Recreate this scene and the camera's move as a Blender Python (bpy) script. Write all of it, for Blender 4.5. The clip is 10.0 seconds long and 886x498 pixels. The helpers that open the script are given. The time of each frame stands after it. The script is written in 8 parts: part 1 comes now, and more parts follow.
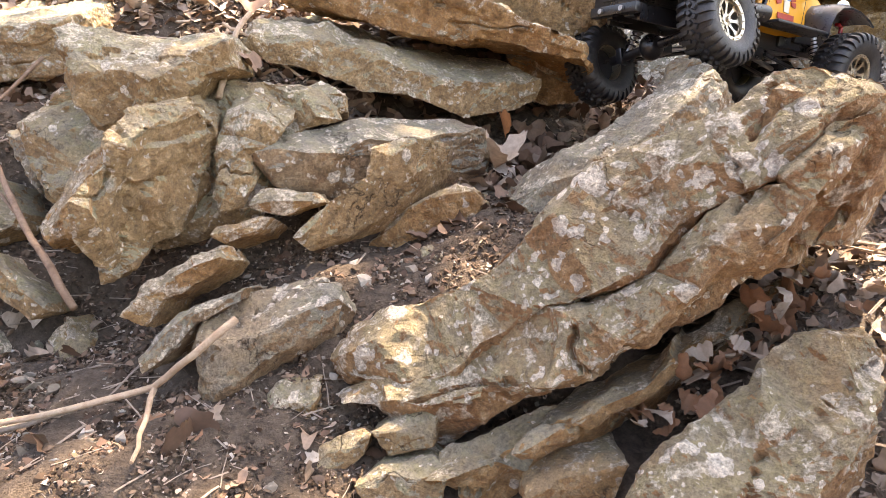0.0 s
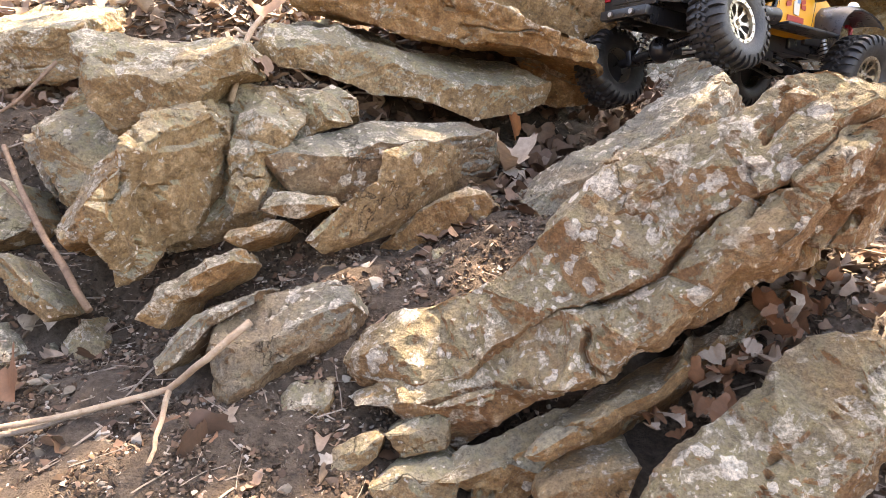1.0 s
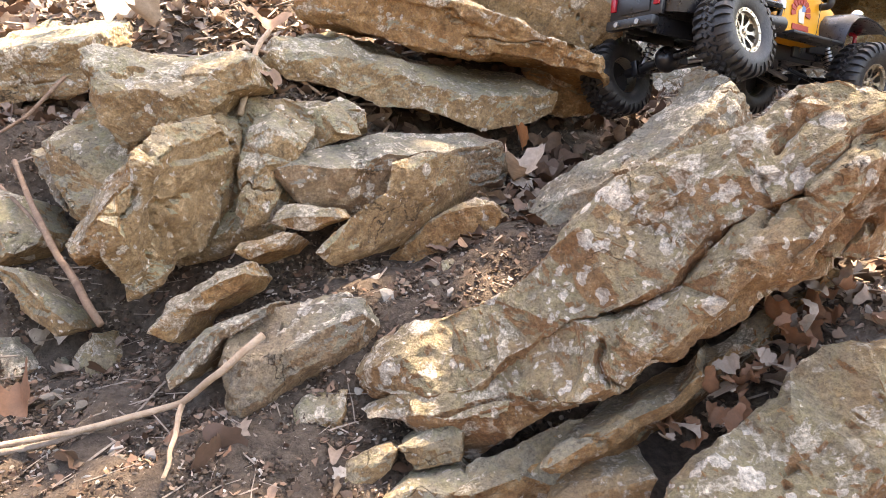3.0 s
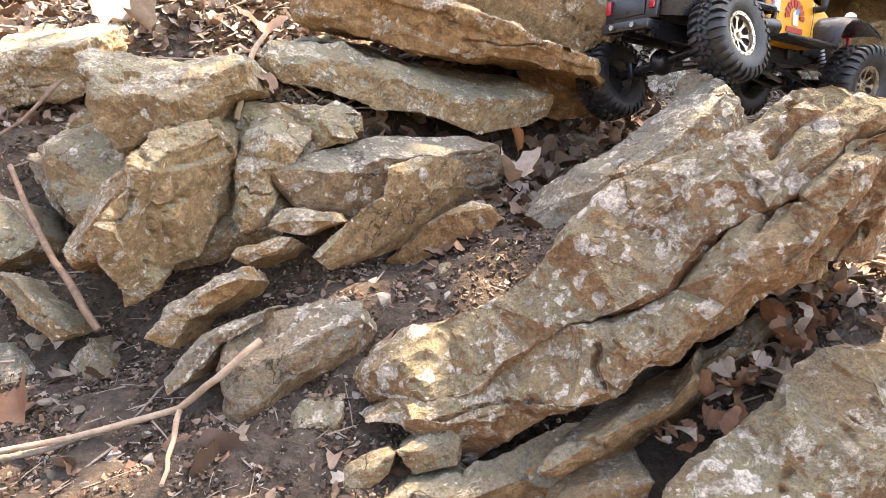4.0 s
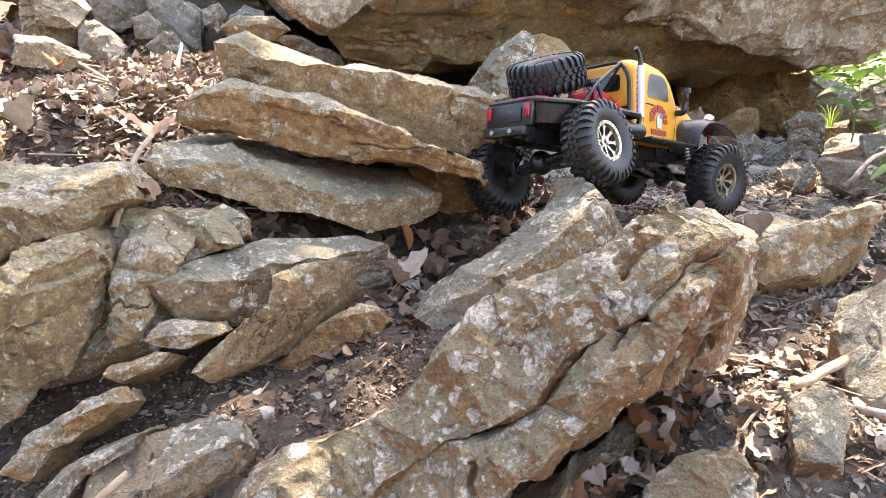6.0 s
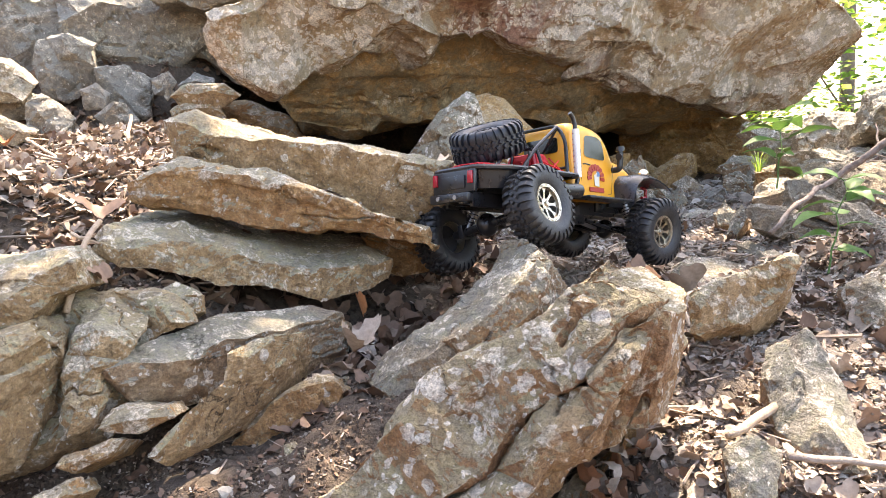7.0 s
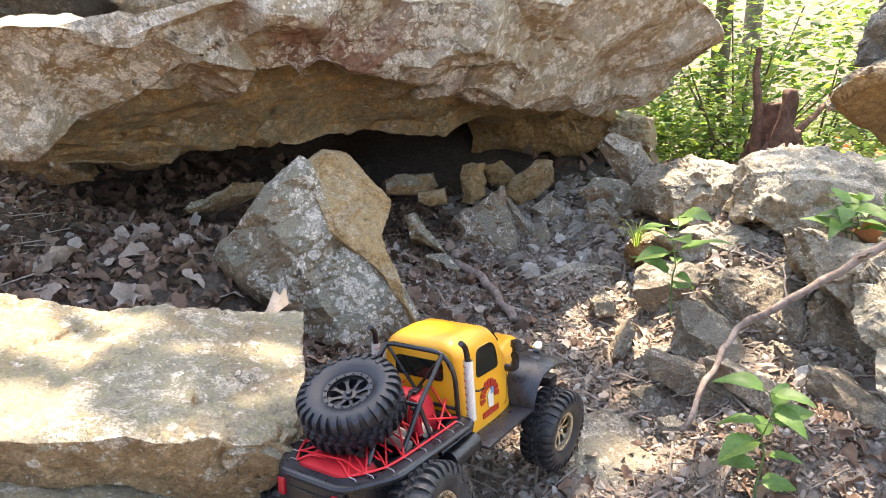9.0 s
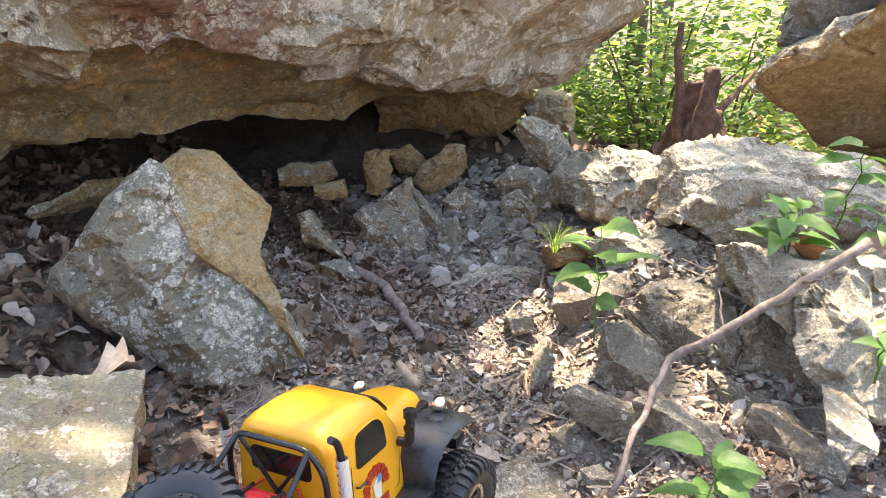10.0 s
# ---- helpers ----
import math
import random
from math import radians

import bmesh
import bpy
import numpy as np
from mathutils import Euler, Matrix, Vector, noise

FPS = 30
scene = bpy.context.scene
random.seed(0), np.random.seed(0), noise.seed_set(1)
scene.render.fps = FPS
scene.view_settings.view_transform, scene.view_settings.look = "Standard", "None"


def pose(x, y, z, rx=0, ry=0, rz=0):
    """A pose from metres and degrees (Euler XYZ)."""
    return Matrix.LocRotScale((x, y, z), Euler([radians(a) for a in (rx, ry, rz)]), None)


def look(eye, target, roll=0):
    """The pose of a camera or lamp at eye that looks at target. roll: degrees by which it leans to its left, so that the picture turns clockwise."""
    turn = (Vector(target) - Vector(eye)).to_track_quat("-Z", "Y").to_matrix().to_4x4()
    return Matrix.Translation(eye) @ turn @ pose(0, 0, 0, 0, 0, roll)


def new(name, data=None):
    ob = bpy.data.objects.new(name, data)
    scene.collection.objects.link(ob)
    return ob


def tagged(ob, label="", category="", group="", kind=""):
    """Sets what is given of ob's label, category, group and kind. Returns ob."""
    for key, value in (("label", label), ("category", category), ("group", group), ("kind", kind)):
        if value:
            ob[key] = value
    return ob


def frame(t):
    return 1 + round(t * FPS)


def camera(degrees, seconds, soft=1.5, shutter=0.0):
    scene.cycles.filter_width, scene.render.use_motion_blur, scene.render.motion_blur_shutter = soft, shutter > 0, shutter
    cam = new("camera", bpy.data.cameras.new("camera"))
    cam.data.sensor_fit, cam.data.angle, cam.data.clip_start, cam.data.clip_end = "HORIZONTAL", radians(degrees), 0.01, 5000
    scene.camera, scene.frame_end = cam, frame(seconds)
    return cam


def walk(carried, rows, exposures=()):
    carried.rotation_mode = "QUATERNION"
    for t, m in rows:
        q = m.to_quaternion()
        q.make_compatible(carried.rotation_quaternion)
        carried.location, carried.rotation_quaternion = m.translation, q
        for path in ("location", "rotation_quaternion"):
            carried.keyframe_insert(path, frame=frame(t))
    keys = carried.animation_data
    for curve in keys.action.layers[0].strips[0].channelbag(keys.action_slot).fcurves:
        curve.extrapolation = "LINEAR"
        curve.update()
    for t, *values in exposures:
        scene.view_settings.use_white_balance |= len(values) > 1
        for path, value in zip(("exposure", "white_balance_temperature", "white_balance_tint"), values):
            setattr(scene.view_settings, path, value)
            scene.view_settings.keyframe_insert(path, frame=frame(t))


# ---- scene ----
cam = camera(68.0, 10.0, soft=0.75)
PATH = [
    (0, (0.073, 0.044, 0.595), (-0.07, 1.923, -0.074), -2.1),
    (0.5, (0.071, 0.043, 0.596), (-0.081, 1.919, -0.081), -2.4),
    (1, (0.067, 0.041, 0.598), (-0.093, 1.921, -0.067), -2.3),
    (1.5, (0.069, 0.045, 0.609), (-0.079, 1.945, 0.002), -3.2),
    (2, (0.061, 0.047, 0.601), (-0.128, 1.938, -0.022), -3.4),
    (2.5, (0.058, 0.042, 0.601), (-0.111, 1.93, -0.036), -2.9),
    (4, (0.057, 0.04, 0.606), (-0.095, 1.928, -0.035), -2.9),
    (4.5, (0.076, 0.039, 0.642), (0.051, 1.974, 0.138), -1.9),
    (5, (0.105, 0.032, 0.669), (0.231, 1.984, 0.253), -2.3),
    (6.3, (0.097, 0.046, 0.653), (0.182, 1.986, 0.173), -2.6),
    (6.5, (0.102, 0.038, 0.658), (0.203, 1.979, 0.188), -3.5),
    (7, (0.112, 0.02, 0.688), (0.339, 1.976, 0.342), -4.4),
    (7.5, (0.082, 0.02, 0.724), (0.453, 1.954, 0.375), -1.7),
    (8, (0.102, 0.087, 0.939), (0.269, 1.973, 0.293), -2.0),
    (8.5, (0.185, 0.191, 1.092), (0.444, 2.04, 0.375), -1.3),
    (8.8, (0.168, 0.334, 1.102), (0.659, 2.169, 0.477), -4.3),
    (9, (0.192, 0.435, 1.101), (0.867, 2.152, 0.329), -2.7),
    (9.5, (0.311, 0.567, 1.138), (1.152, 2.18, 0.307), -0.2),
    (10, (0.325, 0.605, 1.108), (1.185, 2.181, 0.227), -1.1),
]
walk(cam, [(t, look(eye, target, roll)) for t, eye, target, roll in PATH], [(0, 3.06, 9500, 22), (2.5, 3.08, 9250, 21), (4, 3.11, 9250, 21), (4.5, 3.19, 8750, 19), (5.0, 2.96, 8200, 18), (6.5, 2.96, 8200, 18), (7.5, 2.98, 8200, 17), (8.5, 2.82, 8250, 17), (10, 2.74, 8000, 15)])

from mathutils.geometry import delaunay_2d_cdt

# ---- light ----
world = bpy.data.worlds.new("sky")
scene.world = world
world.use_nodes = True
wn = world.node_tree.nodes
sky = wn.new("ShaderNodeTexSky")
sky.sky_type = "NISHITA"
sky.sun_disc = False
SUN_ELEV, SUN_AZ = 62.0, 35.0
sky.sun_elevation, sky.sun_rotation = radians(SUN_ELEV), radians(SUN_AZ)
world.node_tree.links.new(sky.outputs[0], wn["Background"].inputs[0])
wn["Background"].inputs[1].default_value = 0.135
sun = new("sun", bpy.data.lights.new("sun", "SUN"))
sun.data.energy, sun.data.angle, sun.data.color = 3.2, radians(0.6), (1.0, 0.95, 0.86)
az, el = radians(SUN_AZ), radians(SUN_ELEV)
sun.matrix_world = look((math.sin(az) * math.cos(el) * 9, math.cos(az) * math.cos(el) * 9, math.sin(el) * 9), (0, 0, 0))


# ---- noise on arrays ----
def lattice(ix, iy, iz, seed):
    h = (ix * 374761393 + iy * 668265263 + iz * 2147483647 + seed * 974634777) & 0xFFFFFFFF
    h = ((h ^ (h >> 13)) * 1274126177) & 0xFFFFFFFF
    h = ((h ^ (h >> 15)) * 2246822519) & 0xFFFFFFFF
    return ((h ^ (h >> 16)) & 0xFFFF) / 32767.5 - 1.0


def soft_noise(p, seed=0):
    """Smooth value noise, -1 to 1, at the rows of p."""
    i = np.floor(p).astype(np.int64)
    f = p - i
    f = f * f * f * (f * (f * 6 - 15) + 10)
    total = 0
    for dx in (0, 1):
        for dy in (0, 1):
            for dz in (0, 1):
                w = (f[:, 0] if dx else 1 - f[:, 0]) * (f[:, 1] if dy else 1 - f[:, 1]) * (f[:, 2] if dz else 1 - f[:, 2])
                total = total + w * lattice(i[:, 0] + dx, i[:, 1] + dy, i[:, 2] + dz, seed)
    return total


def fractal(p, seed=0, octaves=4, gain=0.5):
    total, a = 0, 1.0
    for k in range(octaves):
        total = total + a * soft_noise(p * (2.03 ** k) + 17.3 * k, seed + k)
        a *= gain
    return total


def creased(p, seed=0, octaves=3):
    """Ridged noise, 0 to about 1: sharp creases between smooth hollows."""
    total, a = 0, 0.62
    for k in range(octaves):
        total = total + a * (1 - np.abs(soft_noise(p * (2.1 ** k) + 5.1 * k, seed + 31 + k)))
        a *= 0.5
    return total


def hewn(p, seed=0, tilt=0.9):
    """The lowest of the tilted planes round each point: flat facets that meet in sharp ridges."""
    i = np.floor(p).astype(np.int64)
    value = np.full(len(p), 9.0)
    for dx in (-1, 0, 1):
        for dy in (-1, 0, 1):
            for dz in (-1, 0, 1):
                cx, cy, cz = i[:, 0] + dx, i[:, 1] + dy, i[:, 2] + dz
                h = 0
                far = 0
                for k, c in enumerate((cx, cy, cz)):
                    d = p[:, k] - (c + 0.5 + 0.42 * lattice(cx, cy, cz, seed + 11 * k))
                    h = h + d * lattice(cx, cy, cz, seed + 50 + k) * tilt
                    far = far + d * d
                value = np.minimum(value, h + 0.30 * lattice(cx, cy, cz, seed + 77) + 1.6 * np.maximum(far - 0.55, 0))
    return value


# ---- materials ----
class Nodes:
    def __init__(self, name):
        self.m = bpy.data.materials.new(name)
        self.m.use_nodes = True
        self.t = self.m.node_tree
        self.b = self.t.nodes["Principled BSDF"]

    def put(self, kind, operation="", feature="", data_type="", blend_type="", clamp=False):
        n = self.t.nodes.new("ShaderNode" + kind)
        if operation:
            n.operation = operation
        if feature:
            n.feature = feature
        if data_type:
            n.data_type = data_type
        if blend_type:
            n.blend_type = blend_type
        if clamp:
            n.clamp = True
        return n

    def wire(self, a, b):
        self.t.links.new(a, b)

    def coords(self, kind="Object", shift=True):
        tc = self.put("TexCoord")
        if not shift:
            return tc.outputs[kind]
        info = self.put("ObjectInfo")
        add = self.put("VectorMath", operation="MULTIPLY_ADD")
        self.wire(info.outputs["Random"], add.inputs[0])
        add.inputs[1].default_value = (7.0, 13.0, 5.0)
        self.wire(tc.outputs[kind], add.inputs[2])
        return add.outputs[0]

    def noise(self, at, scale, detail=4.0, rough=0.6, distort=0.0):
        n = self.put("TexNoise")
        self.wire(at, n.inputs["Vector"])
        n.inputs["Scale"].default_value, n.inputs["Detail"].default_value = scale, detail
        n.inputs["Roughness"].default_value, n.inputs["Distortion"].default_value = rough, distort
        return n.outputs["Fac"]

    def ramp(self, fac, lo, hi, a=0.0, b=1.0):
        n = self.put("MapRange", clamp=True)
        self.wire(fac, n.inputs["Value"])
        for k, v in zip(("From Min", "From Max", "To Min", "To Max"), (lo, hi, a, b)):
            n.inputs[k].default_value = v
        return n.outputs[0]

    def times(self, a, b):
        n = self.put("Math", operation="MULTIPLY")
        for k, v in enumerate((a, b)):
            if isinstance(v, float):
                n.inputs[k].default_value = v
            else:
                self.wire(v, n.inputs[k])
        return n.outputs[0]

    def plus(self, a, b):
        n = self.put("Math", operation="ADD")
        self.wire(a, n.inputs[0])
        self.wire(b, n.inputs[1])
        return n.outputs[0]

    def mix(self, fac, a, b, blend="MIX"):
        n = self.put("Mix", data_type="RGBA", blend_type=blend)
        if isinstance(fac, float):
            n.inputs[0].default_value = fac
        else:
            self.wire(fac, n.inputs[0])
        for k, v in ((6, a), (7, b)):
            if isinstance(v, tuple):
                n.inputs[k].default_value = (*v, 1)
            else:
                self.wire(v, n.inputs[k])
        return n.outputs[2]

    def bump(self, height, strength, distance):
        n = self.put("Bump")
        self.wire(height, n.inputs["Height"])
        n.inputs["Strength"].default_value, n.inputs["Distance"].default_value = strength, distance
        self.wire(n.outputs[0], self.b.inputs["Normal"])

    def done(self, colour, rough=0.8, metal=0.0, **more):
        if isinstance(colour, tuple):
            self.b.inputs["Base Color"].default_value = (*colour, 1)
        else:
            self.wire(colour, self.b.inputs["Base Color"])
        if isinstance(rough, float):
            self.b.inputs["Roughness"].default_value = rough
        else:
            self.wire(rough, self.b.inputs["Roughness"])
        self.b.inputs["Metallic"].default_value = metal
        for k, v in more.items():
            self.b.inputs[k.replace("_", " ")].default_value = v
        return self.m


def rock_material(name, raw, rust, film, olive, cover, lichen, spots, edge=0.6, streaks=0.0, stains=()):
    """Limestone: raw iron-brown stone on broken and hanging faces, a grey weathering film on the faces open to the sky, lichen, worn edges, cracks."""
    n = Nodes(name)
    at = n.coords()
    broad = n.noise(at, 6.0, 5.0, 0.62, 0.4)
    patch = n.noise(at, 21.0, 9.0, 0.72, 0.5)
    mid = n.noise(at, 62.0, 8.0, 0.72, 0.2)
    fine = n.noise(at, 260.0, 6.0, 0.74)
    pepper = n.noise(at, 620.0, 2.0, 0.6)
    geo = n.put("NewGeometry")
    sep = n.put("SeparateXYZ")
    n.wire(geo.outputs["Normal"], sep.inputs[0])
    up = n.plus(sep.outputs["Z"], n.plus(n.ramp(patch, 0.3, 0.7, -0.30, 0.30), n.ramp(broad, 0.3, 0.7, -0.20, 0.20)))
    low = n.mix(n.ramp(patch, 0.44, 0.58), raw, rust)
    low = n.mix(n.ramp(mid, 0.54, 0.64, 0.0, 0.55), low, (0.46, 0.34, 0.21))
    high = n.mix(n.ramp(mid, 0.45, 0.56), film, olive)
    high = n.mix(n.ramp(broad, 0.50, 0.62, 0.0, 0.6), high, raw)
    col = n.mix(n.ramp(n.plus(up, n.ramp(mid, 0.3, 0.7, -0.16, 0.16)), cover - 0.05, cover + 0.05), low, high)
    if streaks:
        # wash-down streaks: rust red, algae dark, lime white
        squash = n.put("Mapping")
        n.wire(n.coords("Object"), squash.inputs["Vector"])
        squash.inputs["Scale"].default_value = (1.0, 0.45, 1.0)
        wash = squash.outputs[0]
        col = n.mix(n.times(n.ramp(n.noise(wash, 3.2, 7.0, 0.66, 0.8), 0.55, 0.60), 0.5), col, (0.27, 0.12, 0.08))
        col = n.mix(n.times(n.ramp(n.noise(wash, 6.5, 7.0, 0.66, 0.3), 0.56, 0.61), 0.6), col, (0.11, 0.09, 0.068))
        col = n.mix(n.times(n.ramp(n.noise(wash, 5.0, 9.0, 0.75, 1.4), 0.53, 0.56), streaks), col, (0.68, 0.66, 0.63))
    for x, y, reach in stains:
        # iron-red stain with ragged edges
        away = n.put("VectorMath", operation="DISTANCE")
        n.wire(n.coords("Object", False), away.inputs[0])
        away.inputs[1].default_value = (x, y, 0.0)
        ring = n.plus(away.outputs["Value"], n.ramp(patch, 0.3, 0.7, -0.06, 0.06))
        col = n.mix(n.times(n.ramp(ring, reach, reach * 0.7), 0.75), col, n.mix(n.ramp(mid, 0.4, 0.6), (0.26, 0.10, 0.07), (0.34, 0.19, 0.13)))
    # pale crust in ragged blotches; more on upward faces, painting bright highlights there
    ragged = n.noise(at, 30.0, 8.0, 0.70, 0.6)
    gate = n.ramp(n.plus(n.noise(at, 7.0, 3.0), n.times(up, 0.11)), 0.43, 0.60, -0.07, 0.085)
    lit_crust = n.ramp(n.plus(ragged, gate), 0.592, 0.612)
    col = n.mix(n.times(n.times(lit_crust, n.ramp(n.plus(n.times(fine, 0.6), n.times(mid, 0.4)), 0.40, 0.54, 0.15, 1.0)), lichen), col, n.mix(n.ramp(fine, 0.4, 0.6), (0.50, 0.43, 0.33), (0.70, 0.62, 0.50)))
    # dark algae and pores
    col = n.mix(n.times(n.ramp(n.noise(at, 44.0, 9.0, 0.78, 0.5), 0.58, 0.61), 0.5), col, (0.11, 0.085, 0.05))
    # lichen discs of uneven size
    warp = n.put("VectorMath", operation="MULTIPLY_ADD")
    wob = n.put("TexNoise")
    n.wire(at, wob.inputs["Vector"])
    wob.inputs["Scale"].default_value, wob.inputs["Detail"].default_value = 90.0, 5.0
    n.wire(wob.outputs["Color"], warp.inputs[0])
    warp.inputs[1].default_value = (0.016, 0.016, 0.016)
    n.wire(at, warp.inputs[2])
    where = n.ramp(n.noise(at, 11.0, 3.0), 0.43, 0.50)
    for scale, size in ((46.0, spots), (115.0, spots * 0.85)):
        cells = n.put("TexVoronoi", feature="F1")
        n.wire(warp.outputs[0], cells.inputs["Vector"])
        cells.inputs["Scale"].default_value = scale
        pick = n.put("SeparateColor")
        n.wire(cells.outputs["Color"], pick.inputs[0])
        reach = n.times(n.ramp(pick.outputs[0], 0.35, 1.0), size)
        less = n.put("Math", operation="SUBTRACT")
        n.wire(reach, less.inputs[0])
        n.wire(cells.outputs["Distance"], less.inputs[1])
        disc = n.ramp(less.outputs[0], 0.0, 0.03)
        col = n.mix(n.times(n.times(disc, where), n.ramp(fine, 0.35, 0.55, 0.45, 0.95)), col, (0.72, 0.64, 0.53))
    # edges rubbed pale
    worn = n.ramp(n.plus(geo.outputs["Pointiness"], n.ramp(mid, 0.3, 0.7, -0.035, 0.035)), 0.545, 0.59)
    col = n.mix(n.times(worn, edge), col, (0.60, 0.51, 0.38))
    # cracks
    crack = n.put("TexVoronoi", feature="DISTANCE_TO_EDGE")
    bent = n.put("VectorMath", operation="MULTIPLY_ADD")
    wob2 = n.put("TexNoise")
    n.wire(at, wob2.inputs["Vector"])
    wob2.inputs["Scale"].default_value, wob2.inputs["Detail"].default_value = 14.0, 6.0
    n.wire(wob2.outputs["Color"], bent.inputs[0])
    bent.inputs[1].default_value = (0.20, 0.20, 0.20)
    n.wire(at, bent.inputs[2])
    n.wire(bent.outputs[0], crack.inputs["Vector"])
    crack.inputs["Scale"].default_value = 6.0
    line = n.times(n.ramp(crack.outputs["Distance"], 0.0065, 0.002), n.ramp(n.noise(at, 8.0, 2.0), 0.55, 0.60))
    col = n.mix(n.times(line, 0.6), col, (0.03, 0.023, 0.016))
    # grain: lighter and darker in its own hue
    hue = n.put("HueSaturation")
    n.wire(col, hue.inputs["Color"])
    n.wire(n.times(n.ramp(fine, 0.30, 0.70, 0.55, 1.42), n.ramp(mid, 0.32, 0.68, 0.62, 1.36)), hue.inputs["Value"])
    col = n.mix(n.ramp(pepper, 0.58, 0.68, 0.0, 0.35), hue.outputs["Color"], (0.05, 0.04, 0.03))
    chips = n.put("TexVoronoi", feature="F1")
    n.wire(warp.outputs[0], chips.inputs["Vector"])
    chips.inputs["Scale"].default_value = 85.0
    flat = n.put("SeparateColor")
    n.wire(chips.outputs["Color"], flat.inputs[0])
    sub = n.put("Math", operation="SUBTRACT")
    n.wire(n.plus(n.times(mid, 0.5), n.plus(n.times(fine, 0.9), n.plus(n.times(pepper, 0.3), n.plus(n.times(lit_crust, 0.12), n.plus(n.times(flat.outputs[0], 0.20), n.times(chips.outputs["Distance"], 0.35)))))), sub.inputs[0])
    n.wire(n.times(line, 1.6), sub.inputs[1])
    n.bump(sub.outputs[0], 1.0, 0.0066)
    return n.done(col, n.ramp(fine, 0.3, 0.7, 0.72, 0.95))


ROCK = {
    "tan": rock_material("tan_limestone", (0.42, 0.275, 0.14), (0.34, 0.205, 0.095), (0.40, 0.35, 0.25), (0.31, 0.275, 0.165), 0.30, 0.75, 0.36),
    "ochre": rock_material("ochre_limestone", (0.46, 0.27, 0.12), (0.37, 0.19, 0.075), (0.37, 0.315, 0.22), (0.31, 0.255, 0.155), 0.50, 0.7, 0.30),
    "grey": rock_material("grey_limestone", (0.34, 0.23, 0.135), (0.29, 0.17, 0.09), (0.325, 0.295, 0.235), (0.25, 0.23, 0.16), 0.16, 0.8, 0.42),
    "lichen": rock_material("lichen_limestone", (0.40, 0.23, 0.11), (0.33, 0.165, 0.075), (0.37, 0.30, 0.19), (0.29, 0.235, 0.13), 0.30, 0.75, 0.58),
    # lighter copy, mostly for rocks in sun: part of the sunlight is in its colour
    "pale": rock_material("sunlit_pale_limestone", (0.37, 0.295, 0.20), (0.31, 0.235, 0.15), (0.46, 0.42, 0.335), (0.38, 0.335, 0.24), 0.15, 0.75, 0.30),
    "bank": rock_material("bank_limestone", (0.27, 0.21, 0.145), (0.23, 0.165, 0.105), (0.30, 0.265, 0.205), (0.225, 0.195, 0.14), 0.35, 0.55, 0.25),
    "wall": rock_material("dark_grey_limestone", (0.27, 0.235, 0.185), (0.225, 0.18, 0.13), (0.31, 0.295, 0.255), (0.225, 0.215, 0.18), 0.1, 0.55, 0.25, 0.4),
    "side": rock_material("smooth_tan_limestone", (0.44, 0.265, 0.105), (0.38, 0.21, 0.075), (0.46, 0.33, 0.18), (0.40, 0.275, 0.13), 0.5, 0.3, 0.0, 0.3),
    "under": rock_material("hanging_limestone", (0.30, 0.225, 0.125), (0.42, 0.24, 0.09), (0.36, 0.28, 0.17), (0.30, 0.225, 0.125), 0.5, 0.5, 0.15, 0.3),
    "spotted": rock_material("spotted_limestone", (0.29, 0.20, 0.115), (0.235, 0.155, 0.085), (0.335, 0.305, 0.235), (0.25, 0.23, 0.16), 0.20, 1.0, 0.75),
    "over": rock_material("overhang_limestone", (0.42, 0.29, 0.165), (0.36, 0.215, 0.11), (0.47, 0.395, 0.285), (0.37, 0.30, 0.195), -0.5, 0.75, 1.0, 0.4, 0.22, ((-0.214, 0.097, 0.11), (-0.109, 0.058, 0.07))),
}


def soil_material():
    """Dark humus on the lower slope, pale stony dust along the path."""
    n = Nodes("soil")
    at = n.coords("Object", False)
    a, b, c = n.noise(at, 14.0, 6.0, 0.7), n.noise(at, 90.0, 6.0, 0.75), n.noise(at, 420.0, 3.0)
    col = n.mix(n.ramp(a, 0.35, 0.65), (0.050, 0.034, 0.024), (0.100, 0.070, 0.048))
    sep = n.put("SeparateXYZ")
    n.wire(at, sep.inputs[0])
    side = n.plus(sep.outputs["X"], n.ramp(a, 0.3, 0.7, -0.2, 0.2))
    reach = n.times(n.times(n.ramp(side, 0.22, 0.50), n.ramp(side, 2.2, 1.6)), n.times(n.ramp(sep.outputs["Y"], 0.1, 0.5), n.ramp(sep.outputs["Y"], 2.1, 1.8)))
    col = n.mix(reach, col, n.mix(n.ramp(a, 0.35, 0.65), (0.22, 0.18, 0.145), (0.38, 0.33, 0.28)))
    col = n.mix(n.ramp(b, 0.35, 0.7), n.mix(0.55, col, (0.03, 0.02, 0.014)), n.mix(0.2, col, (0.5, 0.4, 0.3)))
    n.bump(n.plus(b, n.times(c, 0.5)), 1.0, 0.008)
    return n.done(col, 0.95)


SOIL = soil_material()


# ---- builders ----
def mesh_object(name, verts, faces, material, smooth=True, parent=None):
    me = bpy.data.meshes.new(name)
    me.from_pydata(verts, [], faces)
    me.materials.append(material)
    if smooth:
        me.polygons.foreach_set("use_smooth", [True] * len(me.polygons))
    ob = new(name, me)
    if parent:
        ob.parent = parent
    return ob


